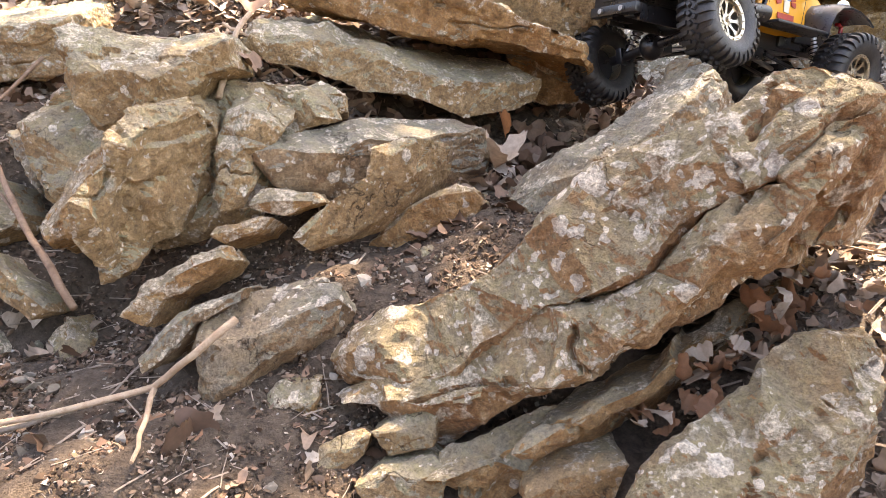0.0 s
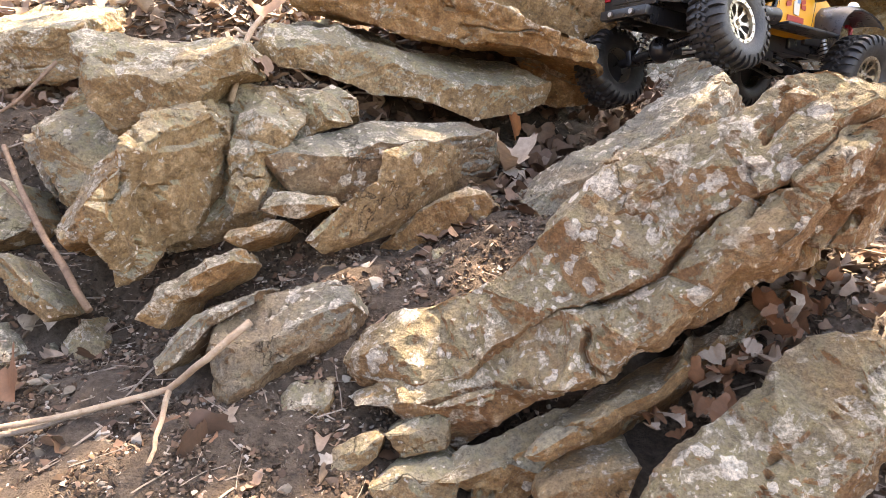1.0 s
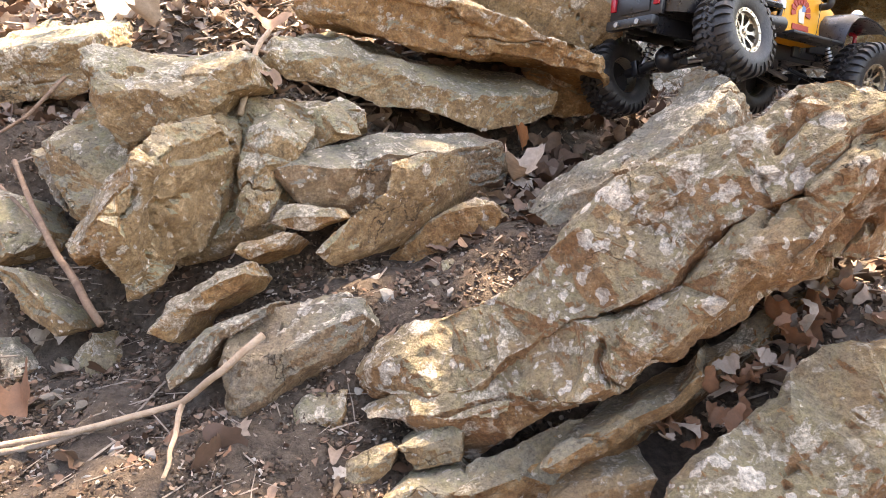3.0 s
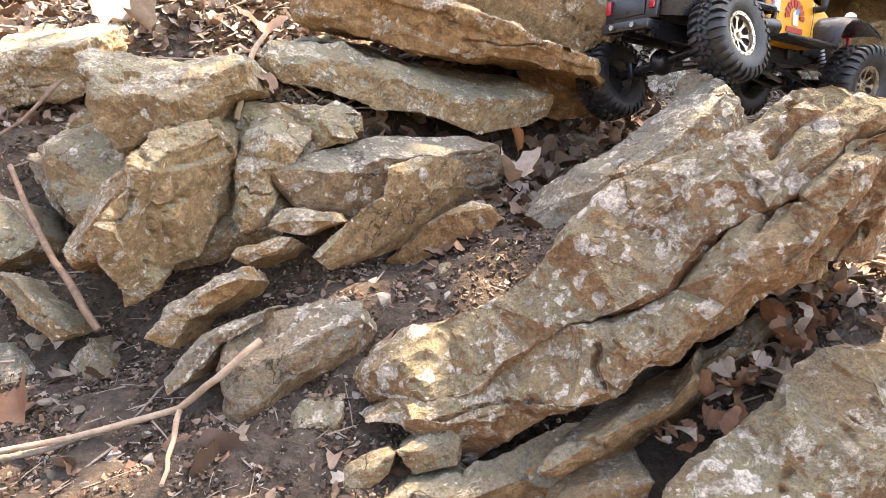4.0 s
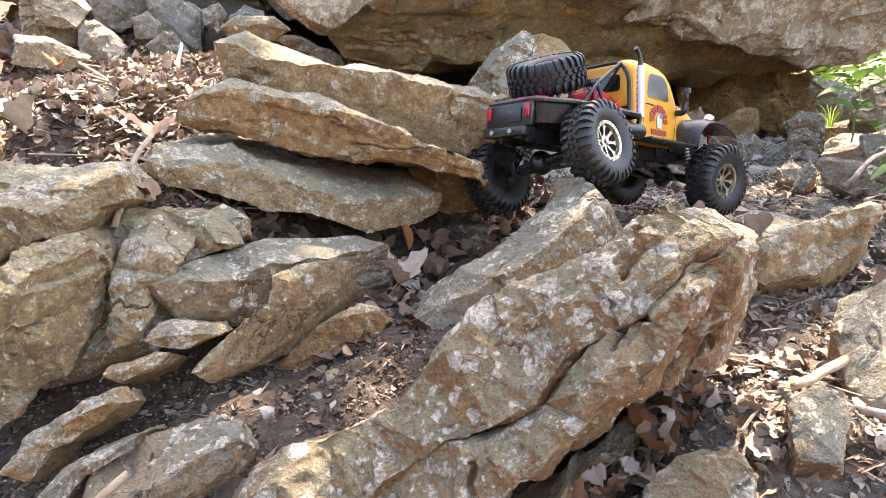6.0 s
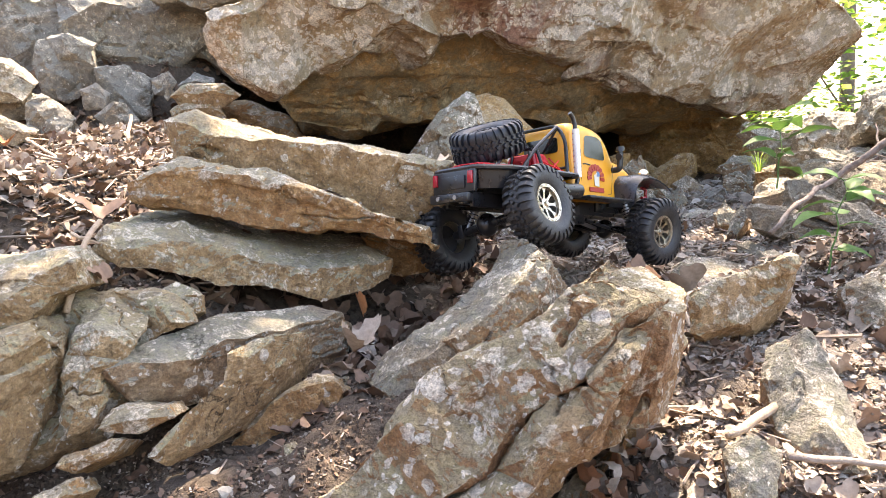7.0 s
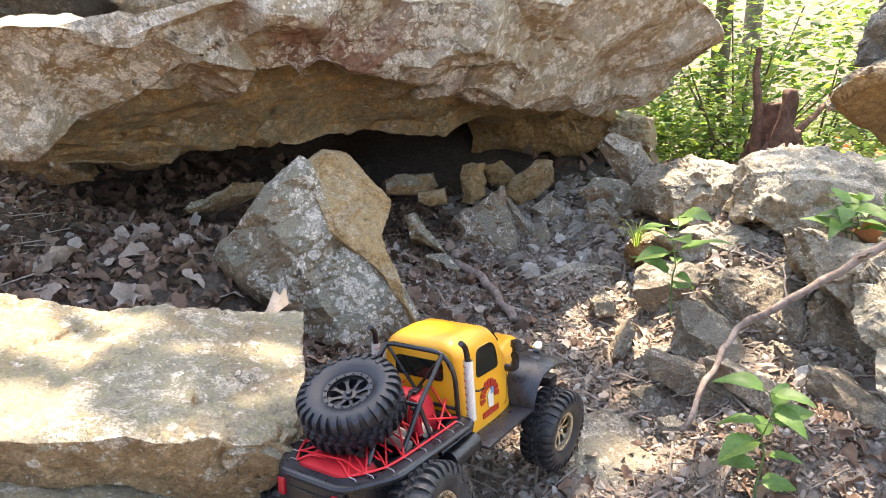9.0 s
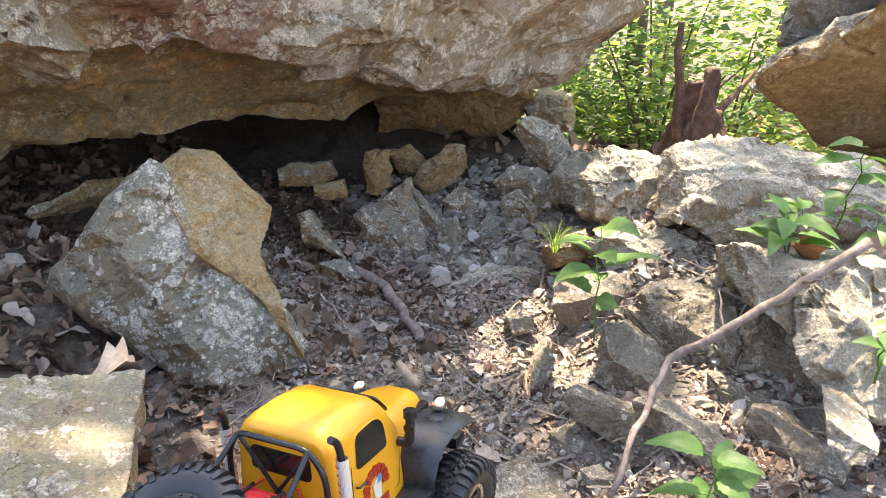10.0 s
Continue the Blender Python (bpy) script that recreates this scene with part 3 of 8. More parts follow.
rock("limestone_plate", "flat grey limestone plate", "grey", pose(-0.065, 0.858, 0.459, 38.3, 0.0, 34.9), [(-16.3, -0.6), (-11.6, 2.2), (-4.0, 4.1), (1.2, 5.7), (6.6, 3.3), (13.0, 2.0), (15.2, -1.5), (13.5, -3.4), (4.2, -3.9), (0.5, -2.6), (-7.6, -3.2), (-14.8, -2.1)], (3.4, -2.7, -5.5), 0.90, 3.5, 0.80, 11, ridge=[(-15.8, -0.8), (-10.4, -1.9), (-6.0, -2.8), (-1.8, -1.2), (5.5, -2.4), (14.7, -2.1)], lift=(18, 42))
rock("limestone_rock", "tan limestone wedge below the plate", "tan", pose(-0.061, 0.768, 0.414, 92.3, 0.0, 41.3), [(6.9, 4.4), (7.2, 0.5), (4.6, -3.7), (-8.1, -6.2), (-10.1, -4.0), (-5.5, -1.1), (-0.4, 1.0), (0.4, 4.3), (5.0, 4.8)], (9.6, -2.2, -4.8), 0.90, 3.5, 0.90, 12, ridge=())
rock("limestone_rock", "small ochre limestone rock", "ochre", pose(0.001, 0.814, 0.365, 56.3, -0.0, -14.0), [(4.8, 3.8), (6.2, 2.2), (4.5, -1.3), (-2.4, -4.7), (-7.8, -4.9), (-6.4, -1.7), (-1.6, 2.2), (2.6, 4.4)], (0.7, 1.9, -10.1), 0.90, 3.5, 0.90, 13, ridge=[(-7.4, -4.1), (-2.9, 0.3), (1.4, 2.3), (5.3, 3.2)], lift=(28, 25))
rock("limestone_rock", "cracked tan limestone block with pale top edge", "tan", pose(-0.272, 0.693, 0.431, 102.1, 0.0, 71.6), [(-5.6, 7.1), (-2.0, 8.6), (6.3, 8.8), (9.2, 6.3), (8.4, 0.6), (10.8, -5.1), (9.2, -6.5), (0.1, -6.2), (-3.2, -8.7), (-7.0, -8.4), (-9.8, -2.3), (-10.2, 1.6), (-6.1, 4.1)], (12.0, -1.7, -8.0), 0.90, 3.5, 1.00, 14, ridge=[(-5.3, 6.3), (-2.1, 7.5), (1.0, 6.9), (5.3, 8.0), (8.6, 6.5)], lift=(40, 8), cracks=[[(7.3, 7.2), (8.1, 2.8), (8.8, -1.6), (10.3, -6.4)]])
rock("limestone_rock", "tan limestone block behind a crack", "tan", pose(-0.198, 0.754, 0.457, 69.5, 0.0, 15.5), [(-2.3, 4.6), (0.2, 5.3), (4.6, 2.8), (4.1, 1.9), (0.5, 0.1), (1.0, -3.0), (-0.9, -5.8), (-3.5, -6.5), (-3.8, 0.6)], (1.8, 6.8, -12.4), 0.90, 3.5, 1.00, 15)
rock("limestone_rock", "small ochre limestone rock under the plate", "ochre", pose(-0.151, 0.724, 0.411, 62.3, 0.0, 6.7), [(-4.0, -0.4), (-2.7, 1.7), (2.9, 0.8), (3.8, -0.4), (0.0, -1.7)], (0.8, 1.5, -7.1), 0.90, 4.0, 0.90, 16)
rock("limestone_rock", "shaded tan limestone between upright blocks", "tan", pose(-0.298, 0.804, 0.461, 60.0, 0.0, 6.6), [(-19.5, 3.9), (-14.3, 8.8), (-3.9, 5.9), (6.5, 8.7), (16.9, 6.6), (19.5, 2.7), (13.9, 1.1), (9.0, -9.8), (-1.6, -12.5), (-10.2, -10.0), (-16.3, -5.5)], (-0.4, 5.3, -13.2), 0.90, 4.0, 1.00, 17, ridge=())
rock("limestone_rock", "squarish grey limestone block", "tan", pose(-0.156, 0.880, 0.495, 53.2, 0.0, 3.6), [(-4.6, 1.3), (1.3, 4.1), (4.7, 1.4), (5.0, -0.8), (0.9, -2.2), (-2.9, -3.2), (-4.4, -0.6)], (-1.4, 3.1, -9.1), 0.90, 3.5, 1.00, 18)
rock("limestone_rock", "weathered grey-tan limestone block", "tan", pose(-0.321, 0.793, 0.561, 52.6, 0.0, 5.9), [(-9.9, 5.2), (-8.9, 5.9), (-4.9, 5.4), (-0.0, 5.7), (7.2, 5.5), (10.2, 2.6), (10.3, -1.0), (7.5, -2.1), (5.1, -4.8), (0.9, -5.5), (-3.6, -7.2), (-5.3, -7.6), (-8.6, -2.1)], (0.4, 6.1, -13.0), 0.90, 3.5, 1.00, 19, ridge=[(-9.3, 3.3), (-8.4, 2.1), (-5.8, -2.3), (-3.8, -2.0), (0.2, -2.5), (1.7, -3.6), (3.2, -2.9), (5.3, -1.6), (6.5, -0.1), (10.1, 1.1)], lift=(32, 30))
rock("limestone_rock", "tan limestone slab with leaves on it", "tan", pose(-0.590, 0.961, 0.567, 75.0, 0.0, 6.1), [(-9.5, 4.5), (-0.0, 4.4), (6.7, 4.3), (6.7, -1.8), (6.5, -3.0), (0.0, -3.9), (-10.4, -4.5)], (-1.3, 13.7, -31.9), 0.97, 3.5, 1.00, 20, ridge=[(-8.9, 2.9), (-4.9, 3.1), (-0.1, 3.6), (3.9, 3.7), (6.6, 3.5)], lift=(48, 10))
rock("limestone_rock", "angular grey-tan limestone rock", "grey", pose(-0.476, 0.816, 0.462, 59.7, 0.0, 6.7), [(-5.7, 2.4), (-1.5, 3.8), (0.8, 5.7), (4.7, 2.9), (5.1, -0.2), (1.2, -2.4), (0.4, -6.3), (-1.5, -4.7), (-3.6, -1.2)], (-0.6, 4.4, -11.5), 0.90, 3.5, 1.00, 21)
rock("limestone_rock", "leaning ochre limestone slab", "ochre", pose(-0.363, 0.698, 0.436, 58.8, -0.0, -14.0), [(-5.2, -4.3), (-3.1, 0.9), (2.3, 6.8), (3.5, 6.3), (3.4, 2.4), (0.7, -1.5), (1.1, -4.5), (-2.7, -6.1)], (-5.3, 0.4, -10.3), 0.90, 3.5, 1.00, 22)
rock("limestone_flake", "tan limestone flake lying in soil", "tan", pose(-0.440, 0.662, 0.339, 49.7, 0.0, 8.1), [(-6.0, 4.9), (-2.2, 3.9), (4.0, -2.0), (4.4, -3.0), (1.9, -3.5), (-2.1, -0.3)], (-0.1, 1.6, -6.6), 0.90, 4.0, 0.80, 23)
rock("limestone_rock", "small tan limestone rock in soil", "tan", pose(-0.380, 0.648, 0.267, 51.6, 0.0, 7.6), [(-3.1, 1.6), (-0.6, 4.2), (1.5, 1.4), (2.6, -3.0), (-0.4, -4.1)], (0.9, 2.0, -7.3), 0.90, 4.0, 0.90, 24)
rock("limestone_rock", "small grey limestone rock in soil", "grey", pose(-0.434, 0.652, 0.256, 51.6, 0.0, 7.6), [(-2.8, 0.9), (0.5, 2.1), (1.6, 0.9), (1.5, -1.6), (-0.8, -2.3)], (0.8, 1.3, -6.5), 0.90, 4.0, 0.90, 25)
rock("limestone_rock", "small grey limestone rock in soil", "grey", pose(-0.478, 0.629, 0.283, 51.6, 0.0, 7.6), [(-3.2, 3.1), (0.7, 2.8), (3.0, -0.7), (1.8, -2.7), (-2.3, -2.4)], (0.9, 2.0, -7.3), 0.90, 4.0, 0.90, 26)
rock("limestone_rock", "tan limestone rock in shade", "tan", pose(-0.521, 0.742, 0.405, 51.6, 0.0, 7.6), [(-4.0, 5.5), (0.8, 4.4), (3.8, -0.2), (3.7, -2.3), (-0.4, -4.8), (-4.0, -2.5)], (1.3, 2.2, -10.9), 0.90, 5.0, 0.90, 27)
rock("limestone_flake", "thin ochre limestone flake", "ochre", pose(-0.238, 0.627, 0.356, 55.7, 0.0, 7.1), [(-5.1, -3.2), (-3.2, 0.2), (1.2, 2.9), (4.3, 3.7), (5.0, 2.1), (2.4, 0.1), (-1.5, -1.7), (-3.0, -4.2)], (0.9, 1.4, -7.4), 0.90, 3.5, 0.80, 28, ridge=[(-4.8, -3.1), (-1.5, -0.7), (1.8, 1.4), (4.6, 2.2)], lift=(22, 30))
rock("limestone_flake", "small ochre limestone flake", "ochre", pose(-0.194, 0.700, 0.388, 55.7, 0.0, 7.1), [(-3.2, -0.8), (-2.6, 0.4), (2.0, 1.4), (3.5, 1.0), (2.0, -0.5), (-1.7, -1.6)], (0.7, 0.9, -6.6), 0.90, 3.5, 0.80, 29)
rock("limestone_flake", "thin grey limestone flake standing on edge", "grey", pose(-0.213, 0.584, 0.329, 47.4, 0.0, 8.1), [(-4.2, -2.6), (-2.0, 1.0), (1.1, 2.5), (5.4, 3.7), (4.9, 2.3), (0.7, 0.3), (-2.2, -3.0), (-3.7, -4.2)], (1.1, 3.2, -7.9), 0.90, 3.5, 0.80, 30)
rock("limestone_slab", "broad flat grey limestone slab in soil", "grey", pose(-0.147, 0.601, 0.321, 37.2, 0.0, 9.5), [(-6.7, 2.4), (-2.2, 5.0), (4.3, 6.2), (7.3, 4.7), (8.0, 1.9), (6.4, -0.2), (2.4, -1.9), (-2.1, -4.7), (-5.0, -7.2), (-5.9, -4.9), (-6.5, -1.5)], (2.0, 0.9, -8.3), 0.90, 3.5, 1.00, 31, ridge=[(-5.7, -1.5), (-3.6, -2.3), (-0.4, -1.7), (2.8, 0.1), (7.7, 1.8)], lift=(15, 35))
rock("limestone_rock", "small pale limestone block", "tan", pose(-0.115, 0.565, 0.258, 49.1, 0.0, 0.0), [(-3.8, -2.2), (-1.2, 2.7), (2.5, 2.9), (2.4, -1.0), (0.1, -2.5)], (0.0, 1.7, -6.5), 0.90, 3.5, 0.80, 32, ridge=[(-3.6, -1.7), (-1.2, -0.4), (2.3, -0.1)], lift=(25, 30))
rock("limestone_rock", "grey limestone lump in the soil", "grey", pose(-0.152, 0.490, 0.225, 45.0, 0.0, 0.0), [(-2.7, -0.0), (-1.5, 1.5), (1.5, 2.1), (2.7, 0.0), (1.5, -1.8), (-1.4, -1.8)], (0.0, 2.1, -6.4), 0.90, 4.0, 0.80, 33)
rock("stone", "small rounded brown stone", "tan", pose(0.006, 0.754, 0.338, 45.0, 0.0, 0.0), [(-1.4, 0.7), (-0.1, 1.3), (1.5, 0.3), (1.1, -1.2), (-1.1, -1.1)], (0.0, 0.0, -4.2), 0.80, 3.5, 0.70, 34)
rock("limestone_slab", "broad pale limestone slab on a stack", "tan", pose(0.056, 1.070, 0.636, 81.1, -0.0, -6.0), [(-24.9, 10.7), (-20.2, 11.4), (-11.2, 7.8), (0.1, 5.6), (11.4, 2.6), (20.4, 1.0), (19.2, -4.8), (14.2, -7.2), (16.6, -12.7), (10.3, -10.5), (5.4, -5.6), (-1.4, -1.5), (-12.8, -0.6), (-24.0, 3.8)], (3.0, 2.8, -31.5), 0.97, 4.0, 0.90, 35, ridge=[(-23.4, 10.3), (-18.7, 8.4), (-13.8, 7.2), (-7.7, 6.5), (-3.5, 5.5), (2.8, 4.6), (10.9, 2.3), (17.9, 0.1)], lift=(42, 14))
rock("limestone_slab", "thick ochre limestone slab in a stack", "ochre", pose(-0.014, 0.983, 0.609, 72.5, -0.0, -4.8), [(-22.1, 5.2), (-17.9, 7.2), (-13.7, 8.7), (-6.6, 7.1), (2.2, 3.9), (10.9, -0.2), (13.2, -2.2), (21.9, -5.2), (22.6, -8.6), (16.9, -6.9), (8.9, -5.0), (2.6, -4.0), (-5.4, -2.2), (-12.5, 0.1), (-20.8, 2.2)], (0.7, 2.0, -16.3), 0.95, 4.5, 1.00, 36, ridge=[(-19.5, 4.9), (-16.1, 5.6), (-8.0, 4.8), (-3.5, 4.1), (-0.9, 2.6), (3.0, 1.8), (8.8, -0.2), (12.0, -1.6), (20.3, -5.3)], lift=(45, 18))
rock("limestone_slab", "grey-brown limestone slab at the bottom of a stack", "tan", pose(-0.067, 0.989, 0.550, 39.9, 0.0, 25.4), [(-16.6, 10.3), (-12.7, 11.6), (-5.8, 7.9), (0.3, 3.5), (10.0, 0.9), (18.3, -2.1), (21.8, -6.9), (19.8, -9.6), (8.6, -10.9), (-0.3, -6.6), (-8.2, -2.0), (-16.3, 0.4), (-18.8, 3.5)], (6.9, 9.8, -10.8), 0.95, 4.0, 0.90, 37, ridge=[(-18.1, 3.4), (-14.0, 1.4), (-9.3, 2.2), (-4.6, 0.3), (-0.7, -2.7), (5.2, -7.4), (12.0, -7.9), (20.3, -8.4)], lift=(20, 32))
rock("limestone_rock", "ochre limestone in the gap of a stack", "ochre", pose(0.170, 1.100, 0.502, 78.7, 0.0, 0.0), [(-6.6, 2.8), (-0.8, 4.2), (6.0, 0.7), (4.1, -3.9), (-2.6, -3.7)], (0.0, 3.9, -19.6), 0.90, 6.0, 0.90, 38)
overhang = rock("limestone_boulder", "huge overhanging grey-tan limestone boulder", "over", pose(0.680, 1.857, 0.905, 129.5, 0.0, 7.1), [(-90.8, 11.3), (-82.8, 14.4), (-72.5, 16.9), (-56.4, 17.0), (-40.8, 19.4), (-24.8, 21.8), (-5.3, 18.9), (-0.9, 16.0), (16.0, 16.0), (36.8, 17.9), (50.9, 21.2), (76.4, 19.1), (95.5, 8.6), (106.2, -1.0), (106.4, -17.8), (101.1, -27.7), (82.2, -29.5), (72.5, -31.0), (53.4, -24.0), (39.0, -19.2), (28.9, -20.6), (8.7, -12.5), (11.6, -5.6), (-15.2, 1.8), (-32.4, 2.6), (-36.4, -4.0), (-47.8, -5.2), (-53.0, -2.0), (-75.0, -9.9), (-77.1, -12.6), (-84.8, -4.8), (-89.7, 4.5)], (32.7, -96.5, -104.6), 0.95, 8.0, 1.00, 39, ridge=(), facet=2.5, cracks=[[(13.7, -14.1), (27.9, -18.2), (37.2, -21.7)], [(-6.6, 11.6), (-4.6, 4.9), (0.0, -3.0)], [(-31.4, 8.6), (-32.6, 1.4), (-26.6, -3.8)]])
rock("underside", "recessed tan underside", "under", pose(0.702, 2.048, 0.810, 134.4, 0.0, 7.1), [(-91.9, 25.8), (-60.2, 25.8), (-25.2, 27.7), (19.1, 23.4), (61.1, 23.4), (82.9, 20.1), (105.4, -4.9), (99.6, -14.9), (82.3, -19.8), (62.7, -22.0), (32.9, -22.2), (3.7, -18.5), (-23.2, -13.1), (-39.2, -13.1), (-62.0, -16.1), (-75.8, -11.7), (-83.2, -0.8), (-88.9, 11.1)], (30.9, -87.5, -92.3), 0.95, 13.0, 1.00, 40, overhang, ridge=(), facet=2.5)
rock("limestone_rock", "grey limestone boulder behind the overhang", "wall", pose(1.130, 2.727, 1.067, 84.3, 0.0, 0.0), [(-12.8, -8.5), (0.5, -3.8), (20.9, -7.4), (34.4, -1.5), (11.1, 11.9), (-21.6, 12.4), (-32.4, -3.0)], (20.0, 5.0, -49.8), 0.90, 14.0, 1.30, 41)
rock("limestone_boulder", "dark limestone ledge above the overhang", "wall", pose(0.791, 2.562, 1.160, 114.0, 0.0, 0.0), [(-59.9, 8.4), (-24.4, -10.6), (11.7, -15.7), (48.5, -14.5), (49.2, -6.1), (37.2, 13.9), (-62.2, 24.6)], (10.0, -23.4, -77.2), 0.95, 14.0, 1.30, 42)
rock("limestone_rock", "tilted grey limestone block above the overhang", "wall", pose(0.109, 2.359, 1.207, 84.0, 0.0, 18.4), [(-18.2, 3.1), (-12.4, -2.9), (3.0, -17.5), (27.1, -18.9), (10.9, 5.1), (6.9, 17.0), (-17.2, 14.1)], (28.5, 5.6, -53.5), 0.90, 12.0, 1.20, 43)
rock("limestone_rock", "grey limestone block in the back wall", "wall", pose(-0.292, 2.350, 1.237, 83.8, 0.0, 12.5), [(-21.7, -5.3), (-4.2, -8.6), (8.5, -4.4), (22.1, -6.7), (14.3, 9.6), (-19.0, 15.4)], (13.0, 6.3, -58.2), 0.90, 12.0, 1.20, 44)
rock("limestone_block", "pointed grey limestone block spotted with lichen", "spotted", pose(0.373, 1.626, 0.631, 73.7, -0.0, -17.1), [(-19.2, -1.6), (-9.8, 7.9), (-4.5, 13.5), (0.2, 17.5), (2.3, 16.4), (4.1, 9.7), (6.7, 3.4), (12.6, -1.8), (21.8, -16.5), (6.6, -28.2), (-4.9, -14.6), (-16.0, -5.6)], (-4.7, -5.3, -17.5), 0.85, 4.0, 0.60, 45, ridge=[(-9.0, 9.5), (-5.2, 4.5), (-0.2, -5.8), (7.3, -21.3)], lift=(12, 22))
rock("limestone_block", "smooth tan limestone block behind a pointed one", "side", pose(0.504, 1.644, 0.654, 51.5, 0.0, 29.2), [(-4.2, 15.8), (1.2, 17.4), (6.3, 15.3), (7.2, 8.3), (9.6, 1.8), (2.5, -3.8), (0.7, -12.3), (-1.3, -20.3), (-1.8, -23.6), (-4.4, -7.5), (-8.4, 0.9), (-7.4, 7.9)], (3.8, 2.3, -17.4), 0.90, 4.5, 0.40, 46, ridge=())
rock("flat_stone", "flat grey stone under the truck front wheel", "grey", pose(0.730, 1.088, 0.403, 12.0, 0.0, 14.0), [(-14.4, -0.7), (-3.3, 8.9), (6.4, 9.6), (13.0, 1.8), (10.3, -3.1), (-1.4, -8.4), (-10.5, -8.2)], (0.5, 0.7, -6.3), 0.90, 4.5, 0.70, 47, ridge=())
rock("limestone_rock", "tan limestone rock at the end of the ridge", "tan", pose(0.546, 0.725, 0.477, 55.7, -0.0, -7.1), [(-6.5, 0.3), (-1.1, 2.8), (5.6, 4.8), (8.1, 4.3), (5.6, 0.1), (0.7, -3.4), (-5.5, -4.7), (-7.0, -4.2)], (4.0, -0.1, -10.5), 0.90, 4.0, 0.90, 48, ridge=[(-5.9, 0.6), (-0.6, 2.0), (4.6, 3.6), (7.4, 3.9)], lift=(30, 18))
rock("limestone_slab", "grey limestone slab among leaf litter", "grey", pose(0.528, 0.576, 0.405, 36.2, -0.0, -20.0), [(-2.7, 7.3), (1.4, 8.7), (3.4, 1.9), (3.9, -4.7), (2.9, -7.4), (-1.4, -6.3), (-3.5, -2.6), (-4.0, 3.1)], (0.5, -1.1, -9.1), 0.90, 4.0, 0.80, 49)
rock("limestone_slab", "grey limestone slab among leaf litter", "grey", pose(0.430, 0.518, 0.379, 36.2, -0.0, -20.0), [(-2.3, 1.9), (0.3, 3.4), (2.8, 2.1), (1.5, -3.6), (-2.3, -3.8)], (0.5, 0.0, -7.5), 0.90, 4.0, 0.80, 50)
rock("limestone_rock", "weathered grey limestone rock", "grey", pose(0.736, 0.729, 0.443, 51.8, -0.0, -23.2), [(-3.9, 2.7), (0.9, 5.8), (4.7, 2.6), (3.0, -6.1), (-1.3, -4.1), (-3.5, -0.8)], (0.7, 3.0, -11.9), 0.90, 5.0, 0.90, 51)
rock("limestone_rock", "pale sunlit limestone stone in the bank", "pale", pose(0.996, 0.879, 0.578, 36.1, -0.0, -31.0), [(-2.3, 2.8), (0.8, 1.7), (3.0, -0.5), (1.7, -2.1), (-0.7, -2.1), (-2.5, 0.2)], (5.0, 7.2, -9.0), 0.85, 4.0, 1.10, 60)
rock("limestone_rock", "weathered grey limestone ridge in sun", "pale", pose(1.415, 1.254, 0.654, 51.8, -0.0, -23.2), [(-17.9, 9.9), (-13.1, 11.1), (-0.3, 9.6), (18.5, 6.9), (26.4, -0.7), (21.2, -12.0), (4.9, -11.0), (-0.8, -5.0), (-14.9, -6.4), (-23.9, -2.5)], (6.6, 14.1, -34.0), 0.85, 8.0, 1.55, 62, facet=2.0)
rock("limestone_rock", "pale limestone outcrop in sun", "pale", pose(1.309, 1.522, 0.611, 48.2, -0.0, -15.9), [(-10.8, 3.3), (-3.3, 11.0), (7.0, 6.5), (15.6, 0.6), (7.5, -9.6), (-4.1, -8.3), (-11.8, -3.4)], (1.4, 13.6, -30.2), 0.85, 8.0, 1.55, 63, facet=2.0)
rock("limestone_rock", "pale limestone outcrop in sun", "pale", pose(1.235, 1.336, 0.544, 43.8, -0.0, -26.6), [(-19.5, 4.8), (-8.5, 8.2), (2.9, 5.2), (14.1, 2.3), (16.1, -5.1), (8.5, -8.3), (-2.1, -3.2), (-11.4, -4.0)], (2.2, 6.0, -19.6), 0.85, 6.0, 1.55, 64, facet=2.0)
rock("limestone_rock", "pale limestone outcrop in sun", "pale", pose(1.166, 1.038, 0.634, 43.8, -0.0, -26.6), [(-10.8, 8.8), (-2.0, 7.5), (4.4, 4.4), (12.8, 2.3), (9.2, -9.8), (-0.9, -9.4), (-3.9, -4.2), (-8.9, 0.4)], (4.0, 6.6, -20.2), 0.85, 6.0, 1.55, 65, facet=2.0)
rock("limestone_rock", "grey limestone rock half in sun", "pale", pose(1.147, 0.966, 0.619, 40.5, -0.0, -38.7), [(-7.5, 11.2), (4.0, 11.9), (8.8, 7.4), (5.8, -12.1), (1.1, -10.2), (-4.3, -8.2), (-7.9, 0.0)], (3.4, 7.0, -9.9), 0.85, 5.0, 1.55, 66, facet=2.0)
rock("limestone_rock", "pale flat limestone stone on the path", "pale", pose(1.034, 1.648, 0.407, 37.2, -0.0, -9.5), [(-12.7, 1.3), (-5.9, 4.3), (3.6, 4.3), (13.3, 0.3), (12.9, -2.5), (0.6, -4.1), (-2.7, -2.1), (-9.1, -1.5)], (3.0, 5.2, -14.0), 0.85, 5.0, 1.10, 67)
rock("limestone_rock", "grey limestone stone on the path", "grey", pose(0.944, 1.441, 0.452, 56.5, -0.0, -32.7), [(-2.9, 0.8), (-0.3, 4.0), (2.3, 0.9), (2.3, -2.2), (-1.3, -3.3)], (-0.2, 0.4, -22.4), 0.85, 5.0, 1.10, 68)
